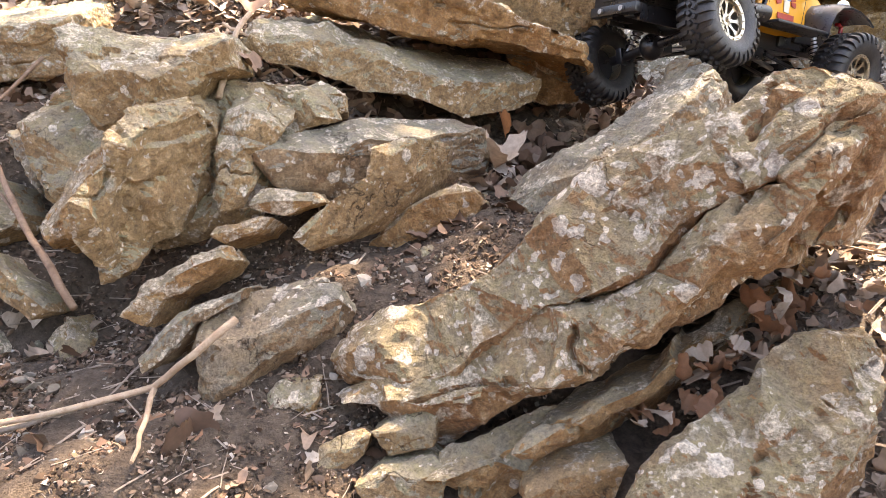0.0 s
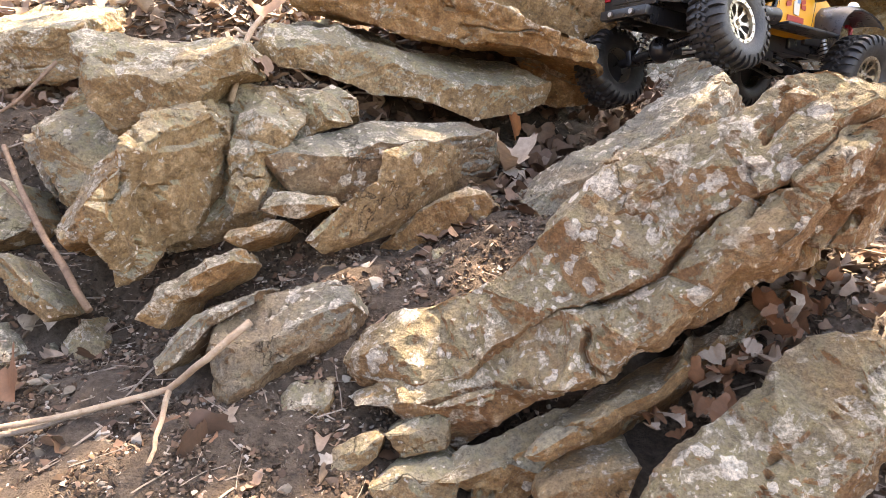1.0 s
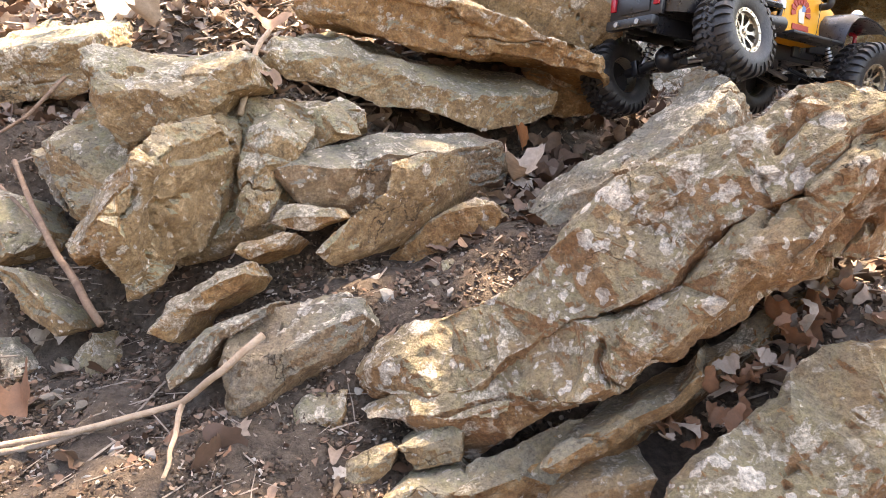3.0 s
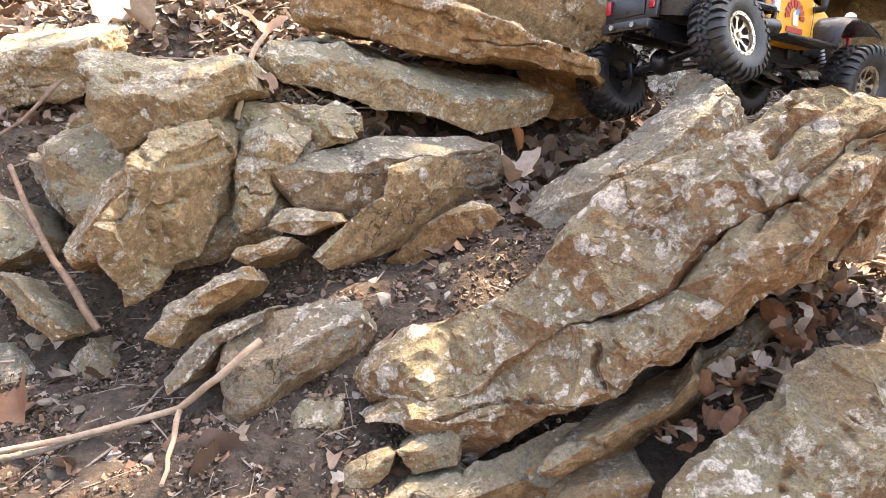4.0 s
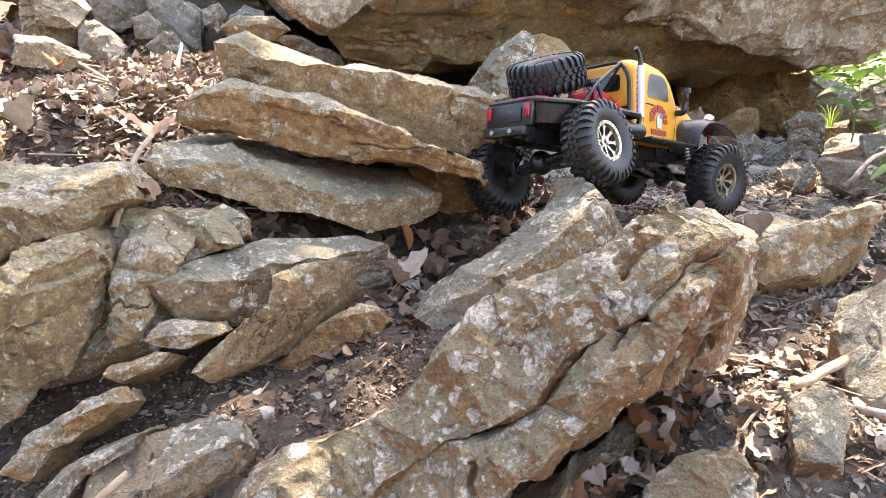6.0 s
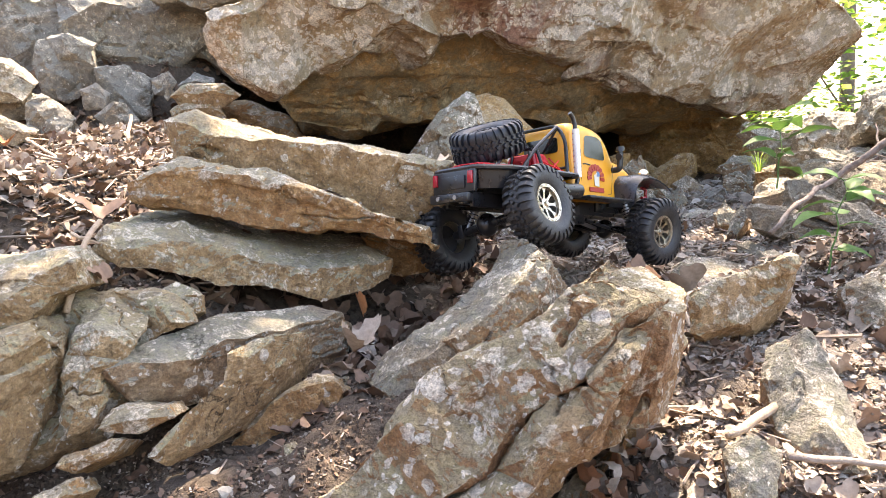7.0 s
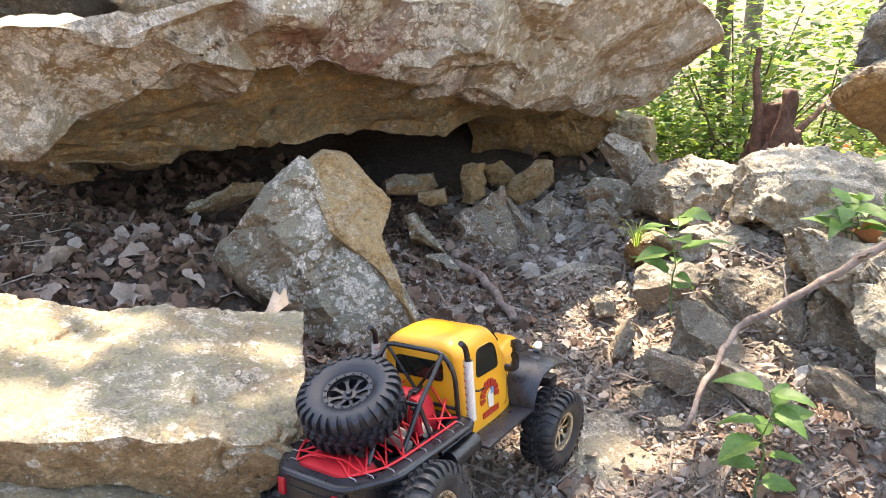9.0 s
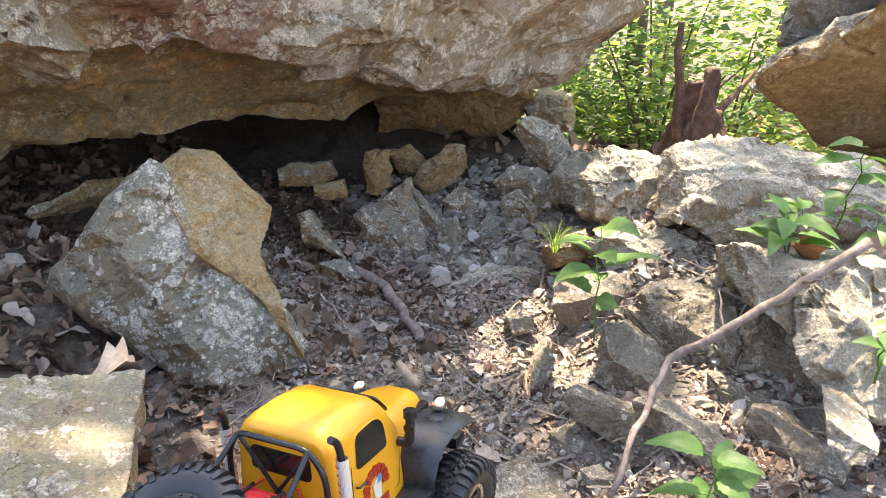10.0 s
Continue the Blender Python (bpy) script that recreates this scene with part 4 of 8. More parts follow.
rock("limestone_rock", "grey limestone stone on the path", "grey", pose(0.879, 1.290, 0.463, 56.5, -0.0, -32.7), [(-1.9, -3.3), (-1.0, 1.2), (0.8, 4.0), (2.2, 1.3), (-0.1, -3.2)], (-0.2, 0.4, -22.4), 0.85, 5.0, 1.10, 69)
rock("limestone_rock", "thin tan limestone flake in litter", "tan", pose(0.708, 1.893, 0.496, 56.5, -0.0, -32.7), [(-3.6, -1.1), (-3.9, 4.6), (0.0, 2.8), (6.0, -4.1), (1.5, -2.3)], (-0.2, 0.4, -22.4), 0.85, 5.0, 1.10, 77)
rock("limestone_rock", "tan stone in shade under the overhang", "tan", pose(0.233, 2.148, 0.592, 78.2, 0.0, 6.0), [(-6.9, -0.8), (6.1, 3.6), (6.2, -0.2), (-5.3, -2.5)], (11.2, -1.7, -11.5), 0.85, 6.0, 1.10, 85)
rock("limestone_rock", "small ochre limestone stone", "ochre", pose(1.111, 1.506, 0.534, 56.5, -0.0, -32.7), [(-5.0, 0.8), (2.8, 4.3), (5.0, -1.4), (-2.8, -3.7)], (-0.2, 0.4, -22.4), 0.85, 5.0, 1.10, 86)
rock("limestone_boulder", "overhanging smooth ochre limestone boulder", "side", pose(1.884, 1.519, 0.758, 132.0, -0.0, -42.3), [(-17.4, -2.6), (-16.3, 2.6), (-14.1, 7.1), (-10.8, 8.8), (-7.1, 11.1), (-3.2, 16.1), (-1.2, 20.9), (0.1, 27.1), (6.3, 40.2), (30.6, 11.5), (55.1, -43.6), (25.7, -37.5), (12.9, -32.7), (3.6, -26.2), (-5.2, -15.1), (-13.6, -8.8)], (15.3, -32.0, -22.5), 0.80, 8.0, 0.60, 87, ridge=(), cracks=[[(4.8, -15.3), (9.0, -10.9), (13.8, -5.8)]])
rock("limestone_boulder", "grey layered limestone ledge on an overhanging boulder", "grey", pose(1.923, 1.530, 0.890, 83.3, 0.0, -59.9), [(-18.1, -16.1), (-17.5, -11.7), (-16.0, -8.0), (-13.9, -6.6), (-10.0, -4.7), (-4.8, -1.1), (0.3, 1.9), (5.5, 7.3), (14.3, 13.6), (16.7, 8.1), (6.8, 1.9), (-0.3, -5.9), (-6.6, -9.2), (-13.5, -11.9)], (4.5, 3.6, -29.7), 0.85, 5.0, 1.3, 88, facet=2.0)
rock("limestone_boulder", "dark grey limestone block on top of a ledge", "wall", pose(2.026, 1.600, 0.951, 85.4, 0.0, -59.7), [(-15.8, -14.0), (-15.5, -10.6), (-16.1, -7.3), (-14.1, -2.6), (-10.7, 4.2), (1.8, 11.7), (12.4, 12.8), (15.3, 5.8), (7.2, -1.7), (1.5, -7.0), (-6.2, -11.5), (-11.3, -14.5)], (2.9, 2.3, -19.1), 0.85, 5.0, 1.2, 89, facet=2.0)
rock("limestone_rock", "grey limestone block in the back wall", "wall", pose(-0.511, 2.502, 1.162, 75.2, 0.0, 18.4), [(-32.2, 12.9), (-4.4, 17.9), (27.0, 12.6), (38.3, 6.4), (16.1, -6.6), (3.3, -16.7), (-14.5, -16.3), (-33.6, -10.1)], (3.2, 5.6, -41.0), 0.90, 9.0, 1.10, 89)
rock("limestone_rock", "dark limestone rock behind the overhang", "wall", pose(-0.129, 2.648, 1.124, 78.2, 0.0, 6.0), [(-34.1, -2.9), (-14.1, 17.5), (15.7, 23.4), (48.3, 2.4), (2.1, -21.8), (-18.0, -18.5)], (5.2, 10.2, -48.7), 0.90, 9.0, 1.10, 99)
rock("limestone_rock", "cracked-off limestone piece on the long slab", "lichen", pose(0.286, 0.533, 0.499, 74.6, -0.0, -17.8), [(-0.3, 2.6), (0.6, 2.4), (2.5, 1.6), (2.6, 0.7), (1.8, -0.9), (0.2, -2.3), (-2.1, -3.6), (-2.8, -2.2), (-1.7, -0.2), (-0.8, 1.8)], (-0.9, -0.4, -9.6), 0.90, 3.0, 0.60, 101)
rock("limestone_rock", "cracked grey limestone block among rubble", "grey", pose(0.900, 1.894, 0.486, 66.2, 0.0, -24.0), [(-9.2, 2.1), (-8.0, 3.6), (0.3, 8.1), (3.5, 10.6), (4.4, 5.1), (5.9, 1.4), (8.9, -10.8), (5.2, -11.1), (-2.7, -6.8), (-7.3, -3.4)], (2.4, 2.0, -16.3), 0.85, 5.0, 1.0, 110)
rock("limestone_rock", "grey limestone flake leaning on a block", "grey", pose(1.012, 1.930, 0.468, 66.8, 0.0, -27.4), [(-4.1, 6.6), (-0.2, 1.4), (4.3, -2.1), (3.6, -6.7), (0.7, -4.9), (-2.5, -0.2)], (1.1, 0.9, -7.6), 0.85, 5.0, 1.0, 111)
rock("limestone_rock", "upright ochre limestone block under the overhang", "side", pose(0.975, 2.150, 0.520, 70.7, 0.0, -22.8), [(-3.2, 5.6), (3.3, 5.9), (3.3, -3.9), (-0.6, -6.1), (-3.6, -5.3)], (0.9, 0.7, -6.2), 0.85, 5.0, 1.0, 112, lift=(30, 10))
rock("limestone_rock", "ochre limestone block under the overhang", "side", pose(1.108, 2.250, 0.502, 71.6, 0.0, -25.5), [(-5.2, 2.5), (0.4, 4.3), (5.3, -1.1), (2.0, -4.4), (-2.5, -3.6)], (1.2, 0.9, -7.8), 0.85, 5.0, 1.0, 113)
rock("limestone_rock", "thick ochre limestone block wedged under the overhang", "side", pose(1.146, 2.120, 0.503, 70.7, 0.0, -28.4), [(-7.1, -3.0), (-4.9, 2.0), (2.2, 6.8), (6.5, 6.1), (7.0, -0.1), (2.6, -3.9), (-3.3, -6.9)], (1.8, 1.5, -12.3), 0.85, 5.0, 1.0, 114)
rock("limestone_rock", "small ochre limestone block in shade", "side", pose(0.821, 2.100, 0.517, 69.4, 0.0, -18.4), [(-4.1, 1.8), (3.4, 2.3), (4.1, -2.3), (-0.6, -2.6), (-4.1, -1.0)], (0.9, 0.7, -6.0), 0.85, 5.0, 1.0, 115)
rock("limestone_rock", "reddish-brown limestone block in deep shade", "ochre", pose(0.812, 2.250, 0.518, 71.0, 0.0, -16.5), [(-8.0, 1.6), (-4.8, 3.1), (6.8, 2.7), (8.2, -1.2), (1.7, -3.5), (-7.9, -2.6)], (0.9, 0.7, -6.0), 0.85, 5.0, 1.0, 116)
rock("limestone_boulder", "ochre limestone layer that carries the overhang", "side", pose(1.427, 2.550, 0.573, 76.6, 0.0, -29.5), [(-27.0, 13.2), (-7.0, 12.9), (19.7, 10.7), (26.4, 5.0), (27.5, -2.5), (21.4, -8.5), (13.6, -13.3), (7.2, -12.9), (-1.6, -10.1), (-10.4, -10.7), (-16.2, -9.8), (-25.4, -11.2)], (6.4, 5.1, -42.4), 0.85, 6.0, 1.0, 117, facet=2.0)
rock("limestone_rock", "thin tan limestone flake standing in litter", "tan", pose(0.744, 1.976, 0.467, 65.9, 0.0, -17.0), [(-4.8, 4.8), (-2.5, 5.6), (1.8, -2.4), (4.8, -5.4), (3.2, -5.8), (-1.3, -2.1)], (1.3, 1.0, -8.6), 0.85, 5.0, 1.0, 118)
rock("limestone_rock", "sloping grey limestone stone in the rubble", "grey", pose(1.264, 1.871, 0.494, 68.7, 0.0, -36.6), [(-9.5, 2.6), (-4.4, 6.9), (2.1, 5.9), (9.3, 0.3), (9.0, -5.6), (2.7, -7.0), (-1.6, -3.6)], (1.9, 1.5, -12.5), 0.85, 5.0, 1.0, 119)
rock("limestone_rock", "grey-tan limestone stone in the rubble", "grey", pose(1.214, 1.839, 0.474, 67.4, 0.0, -35.8), [(-4.7, 2.7), (-0.2, 4.4), (4.6, 0.5), (4.7, -3.4), (0.2, -4.4), (-3.8, -2.6)], (1.2, 1.0, -7.9), 0.85, 5.0, 1.0, 120)
rock("limestone_rock", "flat grey limestone stone in the rubble", "grey", pose(1.128, 1.959, 0.467, 67.9, 0.0, -30.7), [(-5.7, 0.5), (-1.4, 4.1), (5.7, -1.8), (3.3, -4.2), (-3.8, -3.3)], (1.1, 0.9, -7.5), 0.85, 5.0, 1.0, 121)
rock("limestone_rock", "narrow grey limestone splinter in the rubble", "grey", pose(1.031, 1.851, 0.442, 65.1, 0.0, -29.5), [(-2.6, -4.4), (-1.8, 2.8), (0.4, 4.4), (2.5, -0.1), (0.8, -3.3)], (0.9, 0.7, -6.0), 0.85, 5.0, 1.0, 122)
rock("limestone_rock", "bluish-grey limestone stone in the rubble", "wall", pose(1.118, 1.820, 0.443, 65.4, 0.0, -33.1), [(-4.1, -2.0), (-0.9, 3.6), (3.6, 3.1), (4.2, -0.8), (0.3, -3.6)], (1.0, 0.8, -6.5), 0.85, 5.0, 1.0, 123)
rock("limestone_rock", "layered grey limestone block beside the overhang", "grey", pose(1.365, 1.950, 0.586, 72.9, 0.0, -37.7), [(-8.3, 3.0), (-4.8, 7.4), (3.0, 4.7), (8.3, -2.9), (4.8, -7.5), (-2.8, -4.3)], (2.0, 1.6, -13.4), 0.85, 5.0, 1.0, 124)
rock("limestone_rock", "tan limestone block beside the overhang", "tan", pose(1.685, 2.350, 0.540, 75.6, 0.0, -37.9), [(-8.1, 0.8), (-3.7, 7.3), (6.7, 4.8), (8.3, -6.3), (-1.0, -7.5)], (3.6, 2.8, -23.7), 0.85, 5.0, 1.0, 125)
rock("limestone_rock", "small grey limestone stone in litter", "grey", pose(0.727, 1.802, 0.444, 62.3, 0.0, -18.6), [(-4.2, 2.7), (-0.1, 3.1), (4.4, -1.1), (1.7, -3.3), (-3.5, -1.5)], (0.9, 0.7, -6.0), 0.85, 5.0, 1.0, 126)
rock("limestone_rock", "blocky grey limestone rock jutting from the bank", "bank", pose(1.059, 1.371, 0.490, 59.8, 0.0, -43.8), [(-7.8, -1.7), (-7.6, 3.0), (-5.8, 5.5), (1.8, 6.1), (6.7, 3.5), (7.7, 0.1), (3.4, -5.6), (-3.1, -6.0), (-6.9, -4.0)], (1.6, 1.3, -10.9), 0.85, 4.0, 1.0, 127)
rock("limestone_rock", "grey-brown limestone slab tilted out of the bank", "bank", pose(0.981, 1.181, 0.499, 55.1, 0.0, -48.7), [(-7.1, -2.0), (-6.6, 5.0), (-3.8, 6.3), (0.6, 4.0), (2.7, 1.4), (4.5, -1.2), (7.7, -5.3), (4.0, -5.4), (-1.8, -5.3), (-6.5, -3.6)], (1.6, 1.3, -10.5), 0.85, 4.0, 1.0, 128)
rock("limestone_rock", "thin grey limestone slab behind another", "bank", pose(1.060, 1.241, 0.494, 57.7, 0.0, -49.1), [(-4.3, 4.1), (-0.5, 2.6), (3.7, -0.6), (4.0, -4.0), (0.1, -1.7), (-3.5, 0.7)], (1.1, 0.9, -7.3), 0.85, 4.0, 1.0, 129)
rock("limestone_rock", "broad grey-brown limestone slab tilted out of the bank", "bank", pose(1.103, 1.202, 0.517, 58.9, 0.0, -52.5), [(-8.9, 3.4), (-7.4, 6.2), (0.1, 7.6), (6.5, 4.8), (7.6, 1.8), (7.9, -4.4), (4.6, -6.4), (1.0, -7.1), (-2.5, -4.5), (-5.3, -1.5)], (2.0, 1.6, -13.2), 0.85, 4.0, 1.0, 130)
rock("limestone_rock", "thick grey-brown limestone slab tilted out of the bank", "bank", pose(1.176, 1.072, 0.516, 58.6, 0.0, -61.2), [(-7.5, 2.4), (-6.1, 5.5), (-3.5, 6.7), (-0.3, 4.5), (3.0, 1.7), (7.0, -2.3), (7.3, -4.8), (3.5, -6.4), (-1.3, -5.8), (-5.0, -5.0), (-6.8, -0.6)], (1.8, 1.4, -11.8), 0.85, 4.0, 1.0, 131)
rock("limestone_rock", "long low limestone slab dipping into the path", "bank", pose(0.885, 1.103, 0.482, 50.1, 0.0, -48.4), [(-9.9, 2.4), (-8.1, 4.2), (-3.2, 3.5), (1.6, 2.4), (5.1, 0.2), (9.3, -3.2), (6.3, -4.2), (1.7, -3.1), (-3.7, -2.0), (-8.0, -0.7)], (1.1, 0.9, -7.6), 0.85, 4.0, 1.0, 132)
rock("limestone_rock", "long narrow limestone slab dipping into the path", "bank", pose(0.919, 1.007, 0.499, 49.7, 0.0, -55.9), [(-10.0, 3.9), (-8.0, 5.1), (-5.3, 4.2), (-0.1, 2.9), (3.9, 0.3), (7.7, -2.1), (9.0, -3.4), (6.0, -5.1), (2.3, -3.7), (-1.7, -1.2), (-5.7, 0.4), (-8.6, 1.7)], (1.4, 1.1, -9.2), 0.85, 4.0, 1.0, 133)
rock("limestone_rock", "short grey-brown limestone slab on edge", "bank", pose(1.052, 1.066, 0.488, 54.3, 0.0, -57.6), [(-4.6, 1.0), (-4.3, 3.0), (-2.2, 2.5), (0.7, 1.1), (4.0, 1.0), (2.8, -0.8), (1.7, -3.6), (-1.3, -1.7)], (0.9, 0.7, -6.0), 0.85, 4.0, 1.0, 134)
rock("limestone_rock", "thick grey-brown limestone slab tilted out of the bank", "bank", pose(1.038, 0.959, 0.494, 52.4, 0.0, -63.6), [(-6.8, 0.1), (-6.4, 3.4), (-3.5, 3.8), (-0.8, 2.4), (2.9, 1.3), (6.4, -0.5), (5.7, -3.2), (3.0, -3.6), (-0.4, -3.4), (-3.1, -2.2), (-5.6, -1.9)], (1.0, 0.8, -6.7), 0.85, 4.0, 1.0, 135)
rock("limestone_rock", "small grey limestone stone at the path edge", "bank", pose(0.839, 1.158, 0.426, 47.9, 0.0, -42.9), [(-3.9, 1.3), (-1.6, 2.7), (2.7, 0.6), (3.8, -1.6), (-0.3, -2.9), (-3.2, -1.5)], (0.9, 0.7, -6.0), 0.85, 4.0, 1.0, 136)
rock("stone", "small dark grey stone with pale veins", "wall", pose(0.824, 1.090, 0.428, 45.7, 0.0, -45.8), [(-2.5, 0.7), (-0.1, 1.8), (2.3, 0.6), (1.8, -1.4), (-1.2, -1.9)], (0.9, 0.7, -6.0), 0.85, 4.0, 1.0, 137)
rock("limestone_boulder", "cracked grey limestone wall above the slope", "wall", pose(-0.853, 2.450, 1.050, 92.5, 0.0, 22.0), [(-27.2, 19.4), (39.4, 21.2), (33.8, -4.6), (17.0, -8.4), (10.1, -8.5), (7.3, -19.3), (-0.8, -21.5), (-7.4, -17.6), (-9.1, -9.6), (-21.7, -7.5), (-33.1, -6.3)], (5.8, 4.6, -38.4), 0.85, 8.0, 1.0, 140, ridge=(), facet=2.2)
rock("limestone_rock", "two-faced dark grey limestone block", "wall", pose(-0.595, 2.220, 0.887, 88.7, 0.0, 18.1), [(-6.8, 7.8), (1.3, 8.5), (8.4, 4.0), (7.2, -7.8), (4.7, -9.0), (-6.0, -2.5)], (2.1, 1.6, -13.7), 0.85, 6.0, 1.0, 141)
rock("limestone_rock", "tilted grey limestone slab on the slope", "wall", pose(-0.580, 2.080, 0.781, 85.7, 0.0, 18.9), [(-5.1, 3.3), (-0.5, 7.0), (2.9, 6.8), (6.0, 1.5), (4.0, -6.4), (0.5, -7.2)], (1.5, 1.2, -10.0), 0.85, 6.0, 1.0, 142)
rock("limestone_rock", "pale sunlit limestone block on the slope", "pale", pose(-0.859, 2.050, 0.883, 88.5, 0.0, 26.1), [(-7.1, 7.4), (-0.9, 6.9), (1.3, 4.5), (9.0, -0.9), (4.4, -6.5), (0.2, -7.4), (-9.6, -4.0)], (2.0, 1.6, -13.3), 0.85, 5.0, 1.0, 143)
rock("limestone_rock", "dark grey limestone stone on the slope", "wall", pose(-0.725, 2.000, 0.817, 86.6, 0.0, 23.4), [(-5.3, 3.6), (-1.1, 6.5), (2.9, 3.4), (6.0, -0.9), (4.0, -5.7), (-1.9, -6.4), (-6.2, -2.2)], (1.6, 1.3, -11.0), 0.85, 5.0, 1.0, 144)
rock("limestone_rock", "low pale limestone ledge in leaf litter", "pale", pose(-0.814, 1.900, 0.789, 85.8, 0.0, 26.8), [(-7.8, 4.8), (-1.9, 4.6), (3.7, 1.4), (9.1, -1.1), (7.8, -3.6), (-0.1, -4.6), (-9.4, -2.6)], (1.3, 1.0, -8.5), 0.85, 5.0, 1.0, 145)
rock("limestone_rock", "tan limestone rock on the leafy slope", "tan", pose(-0.352, 2.120, 0.808, 86.4, 0.0, 12.6), [(-7.9, 0.8), (-1.1, 4.8), (6.4, 1.3), (7.9, -2.1), (0.8, -4.9), (-7.7, -3.7)], (1.3, 1.0, -8.7), 0.85, 6.0, 1.0, 146)
rock("limestone_rock", "smooth tan limestone rock at the overhang's foot", "tan", pose(-0.290, 2.020, 0.732, 84.0, 0.0, 11.5), [(-8.8, 0.4), (-5.3, 4.6), (5.4, 4.4), (9.0, -0.0), (7.2, -4.4), (-4.3, -4.5), (-8.6, -2.6)], (1.2, 1.0, -8.2), 0.85, 6.0, 1.0, 147)
rock("limestone_rock", "grey limestone stone above the slope", "wall", pose(-0.380, 2.280, 0.903, 89.1, 0.0, 12.4), [(-6.2, -0.2), (-0.6, 4.1), (4.9, 1.7), (5.9, -2.4), (-3.4, -4.0)], (1.1, 0.9, -7.3), 0.85, 6.0, 1.0, 148)
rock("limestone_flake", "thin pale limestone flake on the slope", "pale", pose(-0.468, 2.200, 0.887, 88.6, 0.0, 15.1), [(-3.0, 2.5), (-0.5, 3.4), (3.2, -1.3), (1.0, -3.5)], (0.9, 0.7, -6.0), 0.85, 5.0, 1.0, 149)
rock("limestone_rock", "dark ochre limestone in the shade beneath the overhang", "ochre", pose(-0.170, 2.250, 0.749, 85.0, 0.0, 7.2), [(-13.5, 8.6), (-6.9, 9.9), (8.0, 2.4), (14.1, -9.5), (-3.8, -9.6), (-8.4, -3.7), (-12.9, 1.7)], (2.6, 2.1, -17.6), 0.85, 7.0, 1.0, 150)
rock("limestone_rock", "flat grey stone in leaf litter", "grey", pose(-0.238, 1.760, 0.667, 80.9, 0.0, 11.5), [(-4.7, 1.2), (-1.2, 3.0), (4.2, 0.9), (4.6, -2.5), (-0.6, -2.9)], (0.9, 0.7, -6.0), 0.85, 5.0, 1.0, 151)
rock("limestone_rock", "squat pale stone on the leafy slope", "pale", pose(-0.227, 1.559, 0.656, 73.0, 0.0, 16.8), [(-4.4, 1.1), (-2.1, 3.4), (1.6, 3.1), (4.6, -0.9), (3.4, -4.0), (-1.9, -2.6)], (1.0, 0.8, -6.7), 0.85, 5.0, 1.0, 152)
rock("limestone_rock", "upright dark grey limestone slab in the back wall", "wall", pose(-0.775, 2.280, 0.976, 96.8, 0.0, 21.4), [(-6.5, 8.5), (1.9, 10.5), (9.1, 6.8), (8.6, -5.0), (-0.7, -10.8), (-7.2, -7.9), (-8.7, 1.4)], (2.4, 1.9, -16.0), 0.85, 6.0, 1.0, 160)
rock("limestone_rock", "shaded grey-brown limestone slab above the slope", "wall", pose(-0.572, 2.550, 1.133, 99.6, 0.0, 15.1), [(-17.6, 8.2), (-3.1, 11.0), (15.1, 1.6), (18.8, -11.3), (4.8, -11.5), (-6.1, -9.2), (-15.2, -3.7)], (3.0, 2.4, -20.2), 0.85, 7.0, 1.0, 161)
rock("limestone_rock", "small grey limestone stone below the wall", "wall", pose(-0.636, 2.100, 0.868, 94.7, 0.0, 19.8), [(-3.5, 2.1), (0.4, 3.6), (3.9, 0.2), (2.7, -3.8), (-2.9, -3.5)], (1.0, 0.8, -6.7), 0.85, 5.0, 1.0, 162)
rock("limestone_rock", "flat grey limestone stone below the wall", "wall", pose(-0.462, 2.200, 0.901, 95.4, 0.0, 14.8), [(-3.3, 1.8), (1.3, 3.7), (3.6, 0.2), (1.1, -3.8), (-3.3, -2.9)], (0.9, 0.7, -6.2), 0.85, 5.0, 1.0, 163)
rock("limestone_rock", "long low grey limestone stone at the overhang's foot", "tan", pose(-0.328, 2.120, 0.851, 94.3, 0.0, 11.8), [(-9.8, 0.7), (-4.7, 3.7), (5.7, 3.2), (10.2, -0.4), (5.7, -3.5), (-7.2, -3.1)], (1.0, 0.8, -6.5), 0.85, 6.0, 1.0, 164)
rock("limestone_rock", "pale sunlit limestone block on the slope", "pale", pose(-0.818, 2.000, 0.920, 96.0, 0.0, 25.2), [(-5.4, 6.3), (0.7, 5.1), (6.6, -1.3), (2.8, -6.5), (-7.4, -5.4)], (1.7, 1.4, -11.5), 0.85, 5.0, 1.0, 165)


# ---- truck materials ----
def plain(name, colour, rough, metal=0.0, wear=0.0, worn=(0.3, 0.28, 0.24), scale=60.0, bump=0.0, **more):
    n = Nodes(name)
    at = n.coords("Object", False)
    a, b = n.noise(at, scale, 6.0, 0.7), n.noise(at, scale * 5, 4.0, 0.7)
    col = n.mix(n.times(n.ramp(n.plus(n.times(a, 0.7), n.times(b, 0.35)), 0.5, 0.72), wear), colour, worn)
    if bump:
        n.bump(b, bump, 0.0015)
    return n.done(col, n.ramp(a, 0.3, 0.7, max(rough - 0.08, 0.02), min(rough + 0.1, 1.0)), metal, **more)


